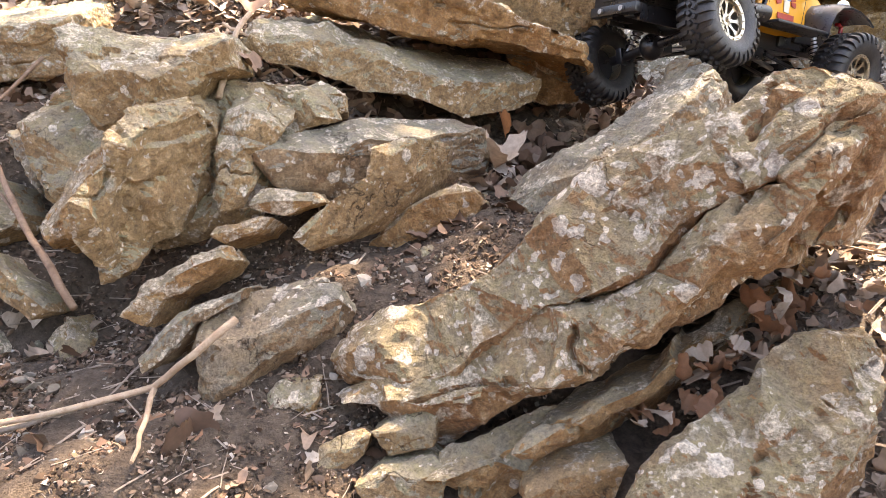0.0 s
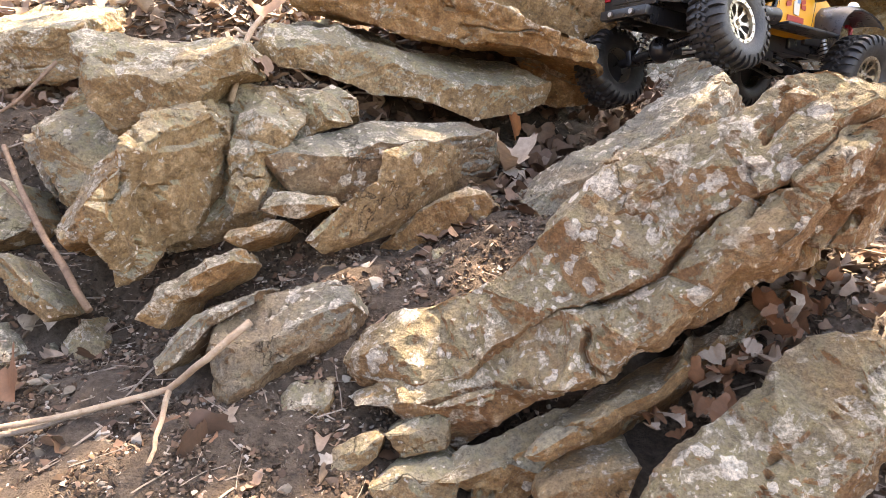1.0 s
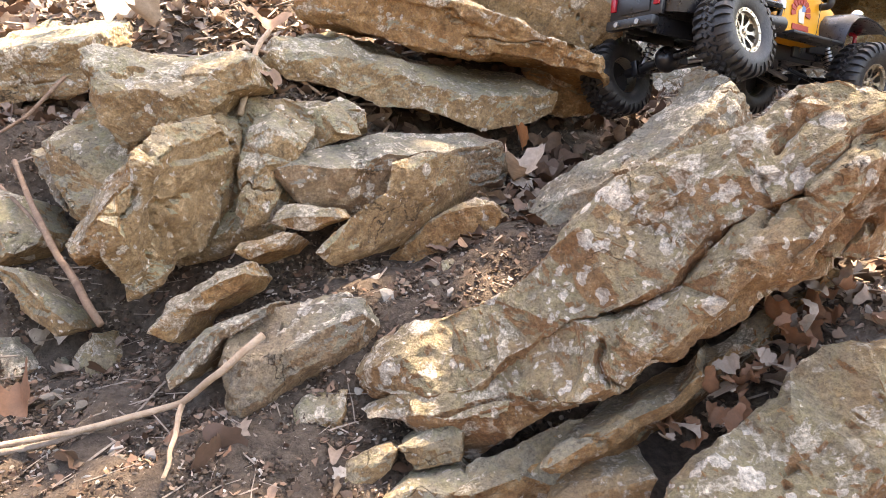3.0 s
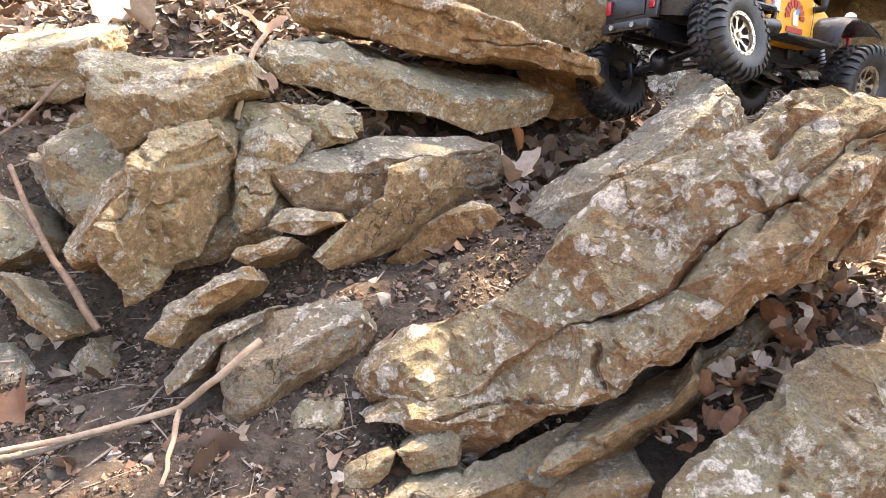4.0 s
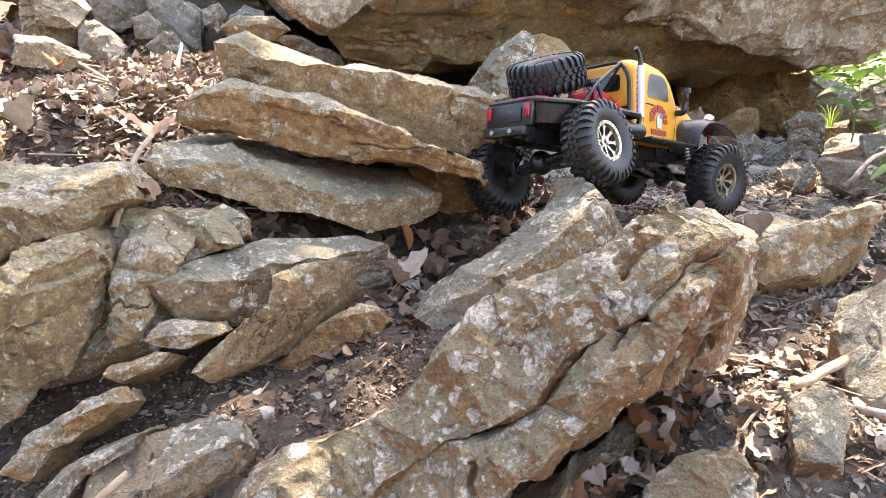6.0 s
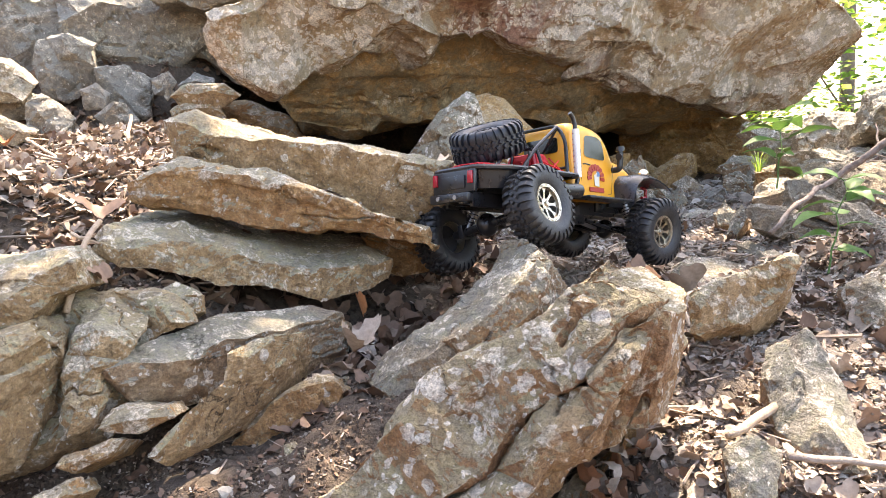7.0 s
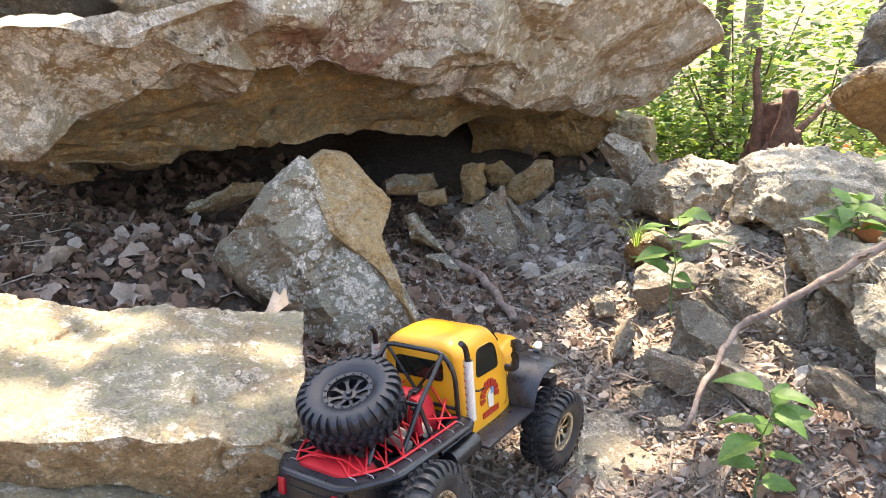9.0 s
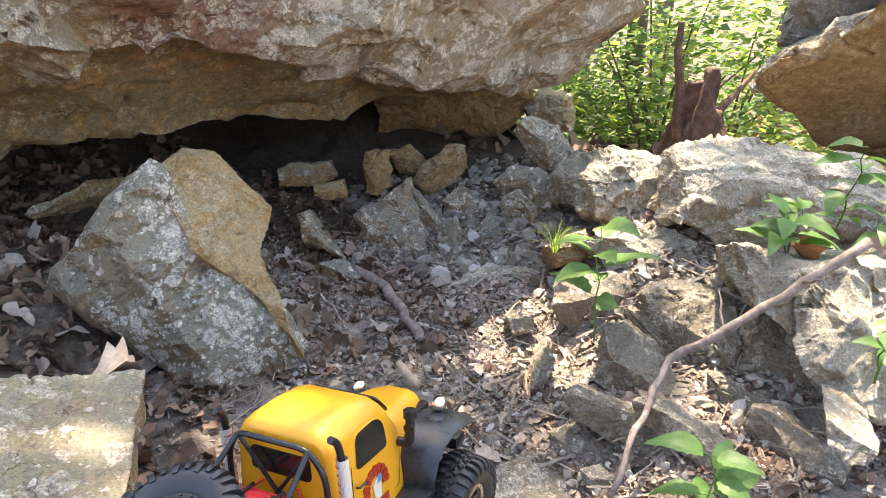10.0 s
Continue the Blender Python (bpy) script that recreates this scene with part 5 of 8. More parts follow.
YELLOW = plain("yellow_paint", (0.72, 0.31, 0.010), 0.42, 0.0, 0.10, (0.75, 0.5, 0.16), 40.0, Coat_Weight=0.2, Coat_Roughness=0.25)
BLACK = plain("black_plastic", (0.011, 0.011, 0.013), 0.30, 0.0, 0.10, (0.10, 0.095, 0.09), 50.0)
GLOSS = plain("scuffed_black_panel", (0.016, 0.018, 0.023), 0.30, 0.0, 0.22, (0.13, 0.135, 0.15), 90.0)
RUBBER = plain("dusty_tyre_rubber", (0.019, 0.019, 0.021), 0.46, 0.0, 0.55, (0.085, 0.075, 0.064), 55.0, 0.3)
CLEAN_RUBBER = plain("black_tyre_rubber", (0.014, 0.016, 0.021), 0.40, 0.0, 0.2, (0.05, 0.05, 0.055), 60.0, 0.2)
BRONZE = plain("pale_bronze_rim", (0.60, 0.54, 0.44), 0.30, 1.0, 0.45, (0.16, 0.13, 0.10), 90.0)
CHROME = plain("chrome", (0.8, 0.8, 0.8), 0.14, 1.0)
STEEL = plain("dull_steel", (0.35, 0.34, 0.33), 0.4, 0.9, 0.2)
PERF = plain("pale_perforated_shield", (0.72, 0.69, 0.66), 0.35, 0.5, 0.15)
RED = plain("red_cord", (0.62, 0.012, 0.02), 0.55, 0.0, 0.1, (0.7, 0.1, 0.1), 80.0)
REDBAG = plain("red_cloth", (0.55, 0.012, 0.02), 0.6, 0.0, 0.2, (0.35, 0.01, 0.02), 70.0, 0.4)
LENS = plain("red_lens", (0.35, 0.01, 0.02), 0.2)
BEIGE = plain("beige_canvas", (0.5, 0.45, 0.36), 0.85, 0.0, 0.4, (0.3, 0.26, 0.2), 90.0, 0.5)
GLASS = plain("tinted_window", (0.012, 0.013, 0.010), 0.08, 0.0, 0.1, (0.05, 0.05, 0.04), 30.0)
DECAL_RED = plain("dark_red_print", (0.36, 0.025, 0.012), 0.35)
DECAL_WHITE = plain("white_print", (0.6, 0.55, 0.45), 0.4)
DECAL_BLUE = plain("blue_print", (0.1, 0.2, 0.36), 0.4)


# ---- truck helpers ----
def part(name, bm, material, parent, label="", smooth=True, place=None):
    me = bpy.data.meshes.new(name)
    bmesh.ops.recalc_face_normals(bm, faces=bm.faces)
    bm.to_mesh(me)
    bm.free()
    me.materials.append(material)
    if smooth:
        me.polygons.foreach_set("use_smooth", [True] * len(me.polygons))
        me.set_sharp_from_angle(angle=radians(38))
    ob = new(name, me)
    ob.parent = parent
    if place:
        ob.matrix_local = place
    if label:
        tagged(ob, label)
    return ob


def add_box(bm, lo, hi, bevel=0.0, turn=None, top=(1.0, 1.0)):
    """A box between two corners, its upper face scaled by top, with rounded edges."""
    lo, hi = Vector(lo), Vector(hi)
    c, s = (lo + hi) / 2, hi - lo
    made = bmesh.ops.create_cube(bm, size=1.0)["verts"]
    for v in made:
        k = top if v.co.z > 0 else (1, 1)
        v.co = Vector((v.co.x * s.x * k[0], v.co.y * s.y * k[1], v.co.z * s.z))
    if bevel:
        edges = {e for v in made for e in v.link_edges}
        out = bmesh.ops.bevel(bm, geom=list(edges), offset=bevel, segments=2, affect="EDGES", profile=0.6)
        made = list({v for f in out["faces"] for v in f.verts} | {v for v in made if v.is_valid})
    for v in made:
        v.co = (turn @ v.co if turn else v.co) + c
    return made


def add_tube(bm, points, radius, sides=8, ends=None):
    """A round tube through points; ends: radius at the far end."""
    pts = [Vector(p) for p in points]
    rings = []
    up = Vector((0.13, 0.21, 1.0)).normalized()
    for i, p in enumerate(pts):
        d = (pts[min(i + 1, len(pts) - 1)] - pts[max(i - 1, 0)]).normalized()
        a = d.cross(up)
        if a.length < 0.05:
            a = d.cross(Vector((1, 0, 0)))
        a.normalize()
        b = d.cross(a)
        r = radius if ends is None else radius + (ends - radius) * i / (len(pts) - 1)
        rings.append([bm.verts.new(p + (a * math.cos(t) + b * math.sin(t)) * r) for t in np.arange(sides) * 2 * math.pi / sides])
    for r0, r1 in zip(rings, rings[1:]):
        for k in range(sides):
            bm.faces.new((r0[k], r0[(k + 1) % sides], r1[(k + 1) % sides], r1[k]))
    bm.faces.new(rings[0])
    bm.faces.new(list(reversed(rings[-1])))


def arc_path(points, radius, steps=4):
    """The polyline with its corners rounded."""
    pts = [Vector(p) for p in points]
    out = [pts[0]]
    for a, b, c in zip(pts, pts[1:], pts[2:]):
        u, w = (a - b), (c - b)
        r = min(radius, u.length * 0.45, w.length * 0.45)
        p, q = b + u.normalized() * r, b + w.normalized() * r
        for k in range(steps + 1):
            t = k / steps
            out.append((1 - t) ** 2 * p + 2 * t * (1 - t) * b + t * t * q)
    return out + [pts[-1]]


def add_loft(bm, sections):
    rings = [[bm.verts.new(p) for p in s] for s in sections]
    n = len(rings[0])
    for r0, r1 in zip(rings, rings[1:]):
        for k in range(n):
            bm.faces.new((r0[k], r0[(k + 1) % n], r1[(k + 1) % n], r1[k]))
    bm.faces.new(rings[0])
    bm.faces.new(list(reversed(rings[-1])))


def round_rect(x, half, low, high, r_top, r_low=0.004, lean=0.0, n=7):
    """A cross-section in the y-z plane; lean draws the top inward."""
    pts = []
    for cy, cz, r, a0 in ((half - r_top, high - r_top, r_top, 0), (-half + r_top, high - r_top, r_top, 90), (-half + r_low, low + r_low, r_low, 180), (half - r_low, low + r_low, r_low, 270)):
        for k in range(n + 1):
            a = radians(a0 + 90 * k / n)
            y, z = cy + r * math.cos(a), cz + r * math.sin(a)
            pts.append((x, y * (1 - lean * (z - low) / (high - low)), z))
    return pts


def add_plate(bm, outline, normal_axis, at, thick):
    """A flat panel from a 2D outline, standing on an axis (0 x, 1 y, 2 z) at a height, of some thickness."""
    def lift(p, h):
        q = list(p)
        q.insert(normal_axis, h)
        return q
    a = [bm.verts.new(lift(p, at)) for p in outline]
    b = [bm.verts.new(lift(p, at + thick)) for p in outline]
    bm.faces.new(a)
    bm.faces.new(list(reversed(b)))
    for i in range(len(a)):
        j = (i + 1) % len(a)
        bm.faces.new((a[i], b[i], b[j], a[j]))


def rounded_outline(points, r, steps=4):
    pts = [Vector((*p, 0)) for p in points]
    out = []
    for i in range(len(pts)):
        a, b, c = pts[i - 1], pts[i], pts[(i + 1) % len(pts)]
        p, q = b + (a - b).normalized() * min(r, (a - b).length * 0.45), b + (c - b).normalized() * min(r, (c - b).length * 0.45)
        for k in range(steps + 1):
            t = k / steps
            v = (1 - t) ** 2 * p + 2 * t * (1 - t) * b + t * t * q
            out.append((v.x, v.y))
    return out


def add_spun(bm, profile, sides=48):
    """A profile of (radius, y) pairs spun round the y axis."""
    rings = [[bm.verts.new((r * math.cos(a), y, r * math.sin(a))) for r, y in profile] for a in np.arange(sides) * 2 * math.pi / sides]
    for i in range(sides):
        for k in range(len(profile) - 1):
            bm.faces.new((rings[i][k], rings[i][k + 1], rings[(i + 1) % sides][k + 1], rings[(i + 1) % sides][k]))


def tyre_mesh():
    """A rounded carcass with two staggered rows of shoulder lugs and an interlocking crown."""
    bm = bmesh.new()
    half = [(0.0262, 0.0150), (0.0282, 0.0186), (0.0310, 0.0204), (0.0350, 0.0222), (0.0400, 0.0236), (0.0450, 0.0238), (0.0490, 0.0226), (0.0520, 0.0200), (0.0538, 0.0150), (0.0544, 0.0080)]
    profile = [(r, -y) for r, y in half] + [(0.0546, 0.0)] + list(reversed(half))
    add_spun(bm, profile, 72)
    count = 30
    for i in range(count):
        for side in (-1, 1):
            a = 2 * math.pi * (i + (0.5 if side > 0 else 0.0)) / count
            turn = Matrix.Rotation(-a, 4, "Y")
            # shoulder lug, wrapping onto the side wall, every second one longer
            long = 0.0072 if i % 2 else 0.0060
            tail = 0.0440 if i % 2 else 0.0470
            rows = [(0.0532, 0.0078, 0.40), (0.0580, 0.0086, 0.30), (0.0586, 0.0125, 0.36), (0.0580, 0.0180, 0.40), (0.0556, 0.0222, 0.44), (0.0515, 0.0246, 0.44), (tail, 0.0250, 0.30), (tail, 0.0225, 0.34), (0.0530, 0.0190, 0.46)]
            ends = [[bm.verts.new(turn @ Vector((x, side * y, w * long * k + side * 0.0012 * (y / 0.02)))) for x, y, k in rows] for w in (-1, 1)]
            bm.faces.new(ends[0])
            bm.faces.new(list(reversed(ends[1])))
            for k in range(len(rows)):
                m = (k + 1) % len(rows)
                bm.faces.new((ends[0][k], ends[0][m], ends[1][m], ends[1][k]))
        for j, y in enumerate((-0.0036, 0.0036)):
            a = 2 * math.pi * (i + 0.25 + 0.5 * j) / count
            m = Matrix.Rotation(-a, 4, "Y") @ Matrix.Translation((0.0563, y, 0)) @ Matrix.Rotation(radians(32 if j else -32), 4, "X")
            vs = bmesh.ops.create_cube(bm, size=1.0)["verts"]
            for v in vs:
                k = 0.72 if v.co.x > 0 else 1.0
                v.co = m @ Vector((v.co.x * 0.0046, v.co.y * 0.0060 * k, v.co.z * 0.0066 * k))
    return bm


def rim_mesh():
    """Wheel barrel; the outside looks to -y."""
    bm = bmesh.new()
    add_spun(bm, [(0.0295, 0.0160), (0.0262, 0.0150), (0.0236, 0.0), (0.0236, -0.0125), (0.0255, -0.0145), (0.0295, -0.0150)], 40)
    return bm


def spoke_mesh(turn):
    """One flat spoke that widens to the rim, leaving an oval slot to the next."""
    bm = bmesh.new()
    rows = [(0.0070, -0.0105, 0.0026), (0.0110, -0.0112, 0.0019), (0.0150, -0.0118, 0.0016), (0.0190, -0.0124, 0.0022), (0.0215, -0.0128, 0.0042), (0.0238, -0.0132, 0.0080)]
    m = Matrix.Rotation(turn, 4, "Y")
    a = [[bm.verts.new(m @ Vector((r, y + t, s * w))) for s, t in ((-1, 0), (1, 0), (1, 0.003), (-1, 0.003))] for r, y, w in rows]
    for r0, r1 in zip(a, a[1:]):
        for k in range(4):
            bm.faces.new((r0[k], r0[(k + 1) % 4], r1[(k + 1) % 4], r1[k]))
    bm.faces.new(a[0])
    bm.faces.new(list(reversed(a[-1])))
    return bm


def hub_mesh():
    bm = bmesh.new()
    add_spun(bm, [(0.0002, -0.0150), (0.0030, -0.0150), (0.0036, -0.0140), (0.0038, -0.0118), (0.0080, -0.0112), (0.0085, -0.0060), (0.0002, -0.0060)], 20)
    return bm


def ring_mesh():
    bm = bmesh.new()
    add_spun(bm, [(0.0232, -0.0140), (0.0236, -0.0176), (0.0282, -0.0182), (0.0290, -0.0160), (0.0270, -0.0135), (0.0232, -0.0140)], 48)
    for i in range(16):
        m = Matrix.Rotation(2 * math.pi * i / 16, 4, "Y") @ Matrix.Translation((0.0260, -0.0184, 0)) @ Matrix.Rotation(radians(90), 4, "X")
        bmesh.ops.create_cone(bm, cap_ends=True, segments=6, radius1=0.0012, radius2=0.0012, depth=0.0016, matrix=m)
    return bm


def add_wheel(parent, place, rubber, metal, label):
    wheel = part("wheel", rim_mesh(), metal, parent, label, place=place)
    part("tyre", tyre_mesh(), rubber, wheel)
    part("beadlock_ring", ring_mesh(), metal, wheel)
    for i in range(8):
        part("spoke", spoke_mesh(2 * math.pi * i / 8), metal, wheel)
    part("hub", hub_mesh(), metal, wheel)
    bm = bmesh.new()
    bmesh.ops.create_cone(bm, cap_ends=True, segments=28, radius1=0.0235, radius2=0.0235, depth=0.004, matrix=Matrix.Translation((0, -0.002, 0)) @ Matrix.Rotation(radians(90), 4, "X"))
    part("brake_drum", bm, BLACK, wheel)
    return wheel


def build_truck(place, right_rear, left_rear, right_front, left_front, axle_rear, axle_front):
    """A crawler truck: x forward from the rear axle, y to its left, z up. Wheels and axles are given in its own frame."""
    truck = new("toy_truck")
    truck.matrix_world = place
    tagged(truck, "yellow toy rock-crawler pickup with black flatbed and red cargo net", "toy truck")

    # cab
    bm = bmesh.new()
    rows = [(0.1180, 0.0560, 0.1510, 0.014), (0.1205, 0.0595, 0.1560, 0.017), (0.1260, 0.0615, 0.1600, 0.020), (0.1400, 0.0625, 0.1630, 0.023), (0.1700, 0.0630, 0.1640, 0.025),
            (0.2000, 0.0628, 0.1610, 0.025), (0.2140, 0.0622, 0.1560, 0.023), (0.2240, 0.0615, 0.1470, 0.021), (0.2340, 0.0605, 0.1330, 0.018), (0.2430, 0.0590, 0.1190, 0.014), (0.2480, 0.0570, 0.1140, 0.012)]
    add_loft(bm, [round_rect(x, h, 0.036, top, r, 0.004, 0.13) for x, h, top, r in rows])
    cab = part("cab", bm, YELLOW, truck, "glossy yellow rounded cab")
    # hood with a raised middle
    bm = bmesh.new()
    add_loft(bm, [round_rect(x, h, 0.046, top, r, 0.004, 0.08) for x, h, top, r in
                  [(0.240, 0.053, 0.1140, 0.020), (0.262, 0.050, 0.1150, 0.022), (0.290, 0.044, 0.1130, 0.022), (0.318, 0.037, 0.1090, 0.020), (0.338, 0.031, 0.1040, 0.018), (0.346, 0.028, 0.0980, 0.014)]])
    hood = part("hood", bm, YELLOW, truck)
    bm = bmesh.new()
    for k in range(7):
        add_box(bm, (0.3455, -0.021 + k * 0.0065, 0.052), (0.3485, -0.0185 + k * 0.0065, 0.092), 0.0006)
    part("grille", bm, BLACK, truck)

    # windows
    side = rounded_outline([(0.156, 0.106), (0.215, 0.104), (0.210, 0.134), (0.198, 0.143), (0.161, 0.143)], 0.009)
    for s in (-1, 1):
        bm = bmesh.new()
        add_plate(bm, side, 1, -0.001, 0.002)
        tilt = Matrix.Translation((0, s * 0.0583, 0.104)) @ Matrix.Rotation(s * radians(4.1), 4, "X") @ Matrix.Translation((0, 0, -0.104))
        part("side_window", bm, GLASS, truck, place=tilt)
        bm = bmesh.new()
        loop = [(x, 0, z) for x, z in side]
        add_tube(bm, loop + [loop[0]], 0.0011, 6)
        part("window_trim", bm, YELLOW, truck, place=tilt)
        # door seam and handle
        bm = bmesh.new()
        add_tube(bm, arc_path([(0.146, 0, 0.118), (0.148, 0, 0.05), (0.232, 0, 0.048), (0.236, 0, 0.10)], 0.006), 0.0004, 5)
        part("door_seam", bm, BLACK, truck, place=Matrix.Translation((0, s * 0.0605, 0)))
        bm = bmesh.new()
        add_tube(bm, [(0.150, s * 0.0615, 0.0935), (0.152, s * 0.0650, 0.0935), (0.165, s * 0.0650, 0.0925)], 0.0012, 6)
        part("door_handle", bm, BLACK, truck)
    bm = bmesh.new()
    add_plate(bm, rounded_outline([(-0.036, 0.112), (0.036, 0.112), (0.035, 0.137), (-0.035, 0.137)], 0.006), 0, 0.1165, 0.002)
    part("rear_window", bm, GLASS, truck)
    bm = bmesh.new()
    add_plate(bm, rounded_outline([(-0.046, -0.014), (0.046, -0.014), (0.041, 0.015), (-0.041, 0.015)], 0.007), 2, 0.0, 0.002)
    part("windshield", bm, GLASS, truck, place=Matrix.Translation((0.2330, 0, 0.138)) @ Matrix.Rotation(radians(52), 4, "Y") @ Matrix.Rotation(radians(90), 4, "Z"))

    # door emblem: plain shapes in its colours
    for s in (-1, 1):
        lean = Matrix.Translation((0.186, s * 0.0617, 0.073)) @ Matrix.Rotation(s * radians(4.1), 4, "X") @ Matrix.Diagonal((1.18, 1.0, 1.18, 1.0))
        bm = bmesh.new()
        add_plate(bm, [(-0.017, -0.020), (0.017, -0.020), (0.017, -0.0135), (-0.017, -0.0135)], 1, -0.0004, 0.0008)
        emblem = part("door_emblem", bm, DECAL_RED, truck, "dark red fan-shaped print", place=lean)
        for k in range(9):
            a0, a1 = radians(-12 + k * 23.2), radians(-12 + k * 23.2 + 19)
            bm = bmesh.new()
            add_plate(bm, [(math.cos(a) * r, math.sin(a) * r) for r, a in ((0.0105, a0), (0.0195, a0), (0.0205, (a0 + a1) / 2), (0.0195, a1), (0.0105, a1))], 1, -0.0004, 0.0008)
            part("emblem_ray", bm, DECAL_RED, emblem)
        bm = bmesh.new()
        add_plate(bm, [(-0.004, -0.011), (0.006, -0.012), (0.007, 0.001), (0.002, 0.008), (-0.005, 0.003)], 1, -0.0005, 0.0010)
        part("emblem_white", bm, DECAL_WHITE, truck, place=lean)
        bm = bmesh.new()
        add_plate(bm, [(0.001, 0.002), (0.009, 0.003), (0.008, 0.009), (0.003, 0.010)], 1, -0.0006, 0.0012)
        part("emblem_blue", bm, DECAL_BLUE, truck, place=lean)

    # flat bed: ledge with a tapered tail, skirt and tailgate
    edge = rounded_outline([(-0.078, -0.043), (-0.078, 0.043), (-0.030, 0.074), (0.118, 0.078), (0.118, -0.078), (-0.030, -0.074)], 0.012)
    inner = rounded_outline([(-0.066, -0.030), (-0.066, 0.030), (-0.026, 0.052), (0.108, 0.056), (0.108, -0.056), (-0.026, -0.052)], 0.010)
    bm = bmesh.new()
    loops = [[bm.verts.new((x, y, z)) for x, y in o] for o, z in ((edge, 0.066), (edge, 0.0725), (inner, 0.0725), (inner, 0.052))]
    for r0, r1 in zip(loops, loops[1:]):
        for k in range(len(r0)):
            bm.faces.new((r0[k], r0[(k + 1) % len(r0)], r1[(k + 1) % len(r0)], r1[k]))
    bm.faces.new(loops[-1])
    part("bed_deck", bm, GLOSS, truck, "scuffed black bed ledge")
    bm = bmesh.new()
    add_tube(bm, [(x, y, 0.0690) for x, y in edge] + [(edge[0][0], edge[0][1], 0.0690)], 0.0042, 8)
    part("bed_rail", bm, BLACK, truck)
    bm = bmesh.new()
    skirt = rounded_outline([(-0.074, -0.040), (-0.074, 0.040), (-0.028, 0.069), (0.050, 0.069), (0.050, -0.069), (-0.028, -0.069)], 0.010)
    low = [(x * 0.96 + 0.004, y * 0.96) for x, y in skirt]
    loops = [[bm.verts.new((x, y, z)) for x, y in o] for o, z in ((skirt, 0.066), (low, 0.040))]
    for k in range(len(skirt)):
        bm.faces.new((loops[0][k], loops[0][(k + 1) % len(skirt)], loops[1][(k + 1) % len(skirt)], loops[1][k]))
    bm.faces.new(loops[1])
    part("bed_skirt", bm, BLACK, truck)
    bm = bmesh.new()
    add_box(bm, (-0.0815, -0.044, 0.034), (-0.0745, 0.044, 0.067), 0.002)
    add_box(bm, (-0.0835, -0.026, 0.040), (-0.0805, 0.026, 0.059), 0.001)
    gate = part("tailgate", bm, BLACK, truck)
    for s in (-1, 1):
        bm = bmesh.new()
        add_box(bm, (-0.0845, s * 0.0370 - 0.0045, 0.046), (-0.0800, s * 0.0370 + 0.0045, 0.064), 0.0012)
        part("tail_light", bm, LENS, gate, "dark red tail light")
    bm = bmesh.new()
    add_box(bm, (-0.092, -0.040, 0.020), (-0.078, 0.040, 0.033), 0.003)
    add_box(bm, (-0.080, -0.020, 0.018), (-0.04, -0.010, 0.030), 0.001)
    add_box(bm, (-0.080, 0.010, 0.018), (-0.04, 0.020, 0.030), 0.001)
    part("rear_bumper", bm, BLACK, truck)
    for y in (-0.018, 0.018):
        bm = bmesh.new()
        bmesh.ops.create_cone(bm, cap_ends=True, segments=10, radius1=0.0035, radius2=0.0030, depth=0.006, matrix=Matrix.Translation((-0.093, y, 0.026)) @ Matrix.Rotation(radians(90), 4, "Y"))
        part("tow_shackle", bm, STEEL, truck)

    # roll cage
    bars = []
    hoop = arc_path([(0.112, -0.060, 0.070), (0.110, -0.057, 0.130), (0.108, -0.042, 0.153), (0.108, 0.042, 0.153), (0.110, 0.057, 0.130), (0.112, 0.060, 0.070)], 0.016)
    bars.append((hoop, 0.0030))
    for s in (-1, 1):
        bars.append((arc_path([(0.108, s * 0.042, 0.151), (0.050, s * 0.047, 0.110), (0.012, s * 0.050, 0.072)], 0.01), 0.0029))
        bars.append(([(0.050, s * 0.047, 0.110), (0.056, s * 0.058, 0.072)], 0.0028))
        bars.append(([(0.109, s * 0.042, 0.150), (0.110, -s * 0.010, 0.085)], 0.0022))
        bars.append(([(-0.030, s * 0.036, 0.072), (-0.006, s * 0.030, 0.094)], 0.0026))
    bars.append(([(0.111, -0.056, 0.084), (0.111, 0.056, 0.084)], 0.0024))
    bars.append(([(0.050, -0.047, 0.110), (0.050, 0.047, 0.110)], 0.0026))
    for path, r in bars:
        bm = bmesh.new()
        add_tube(bm, path, r, 8)
        part("cage_bar", bm, BLACK, truck)

    # exhaust stacks with perforated shields
    for s in (-1, 1):
        bm = bmesh.new()
        add_tube(bm, arc_path([(0.060, s * 0.066, 0.052), (0.121, s * 0.070, 0.054), (0.124, s * 0.0705, 0.068), (0.120, s * 0.069, 0.150), (0.117, s * 0.068, 0.162), (0.108, s * 0.068, 0.169)], 0.009), 0.0036, 10)
        stack = part("exhaust_pipe", bm, BLACK, truck)
        bm = bmesh.new()
        start, along = Vector((0.1238, s * 0.0712, 0.0685)), Vector((-0.0036, -s * 0.0014, 0.0760))
        rows_n, sides = 26, 16
        grid = [[bm.verts.new(start + along * (i / rows_n) + Vector((math.cos(a), math.sin(a), 0)) * (0.0054 + (0.0005 if (i + k) % 2 else 0.0))) for k, a in enumerate(np.arange(sides) * 2 * math.pi / sides)] for i in range(rows_n + 1)]
        for i in range(rows_n):
            for k in range(sides):
                bm.faces.new((grid[i][k], grid[i][(k + 1) % sides], grid[i + 1][(k + 1) % sides], grid[i + 1][k]))
        part("heat_shield", bm, PERF, stack, "pale perforated heat shield", smooth=False)
        bm = bmesh.new()
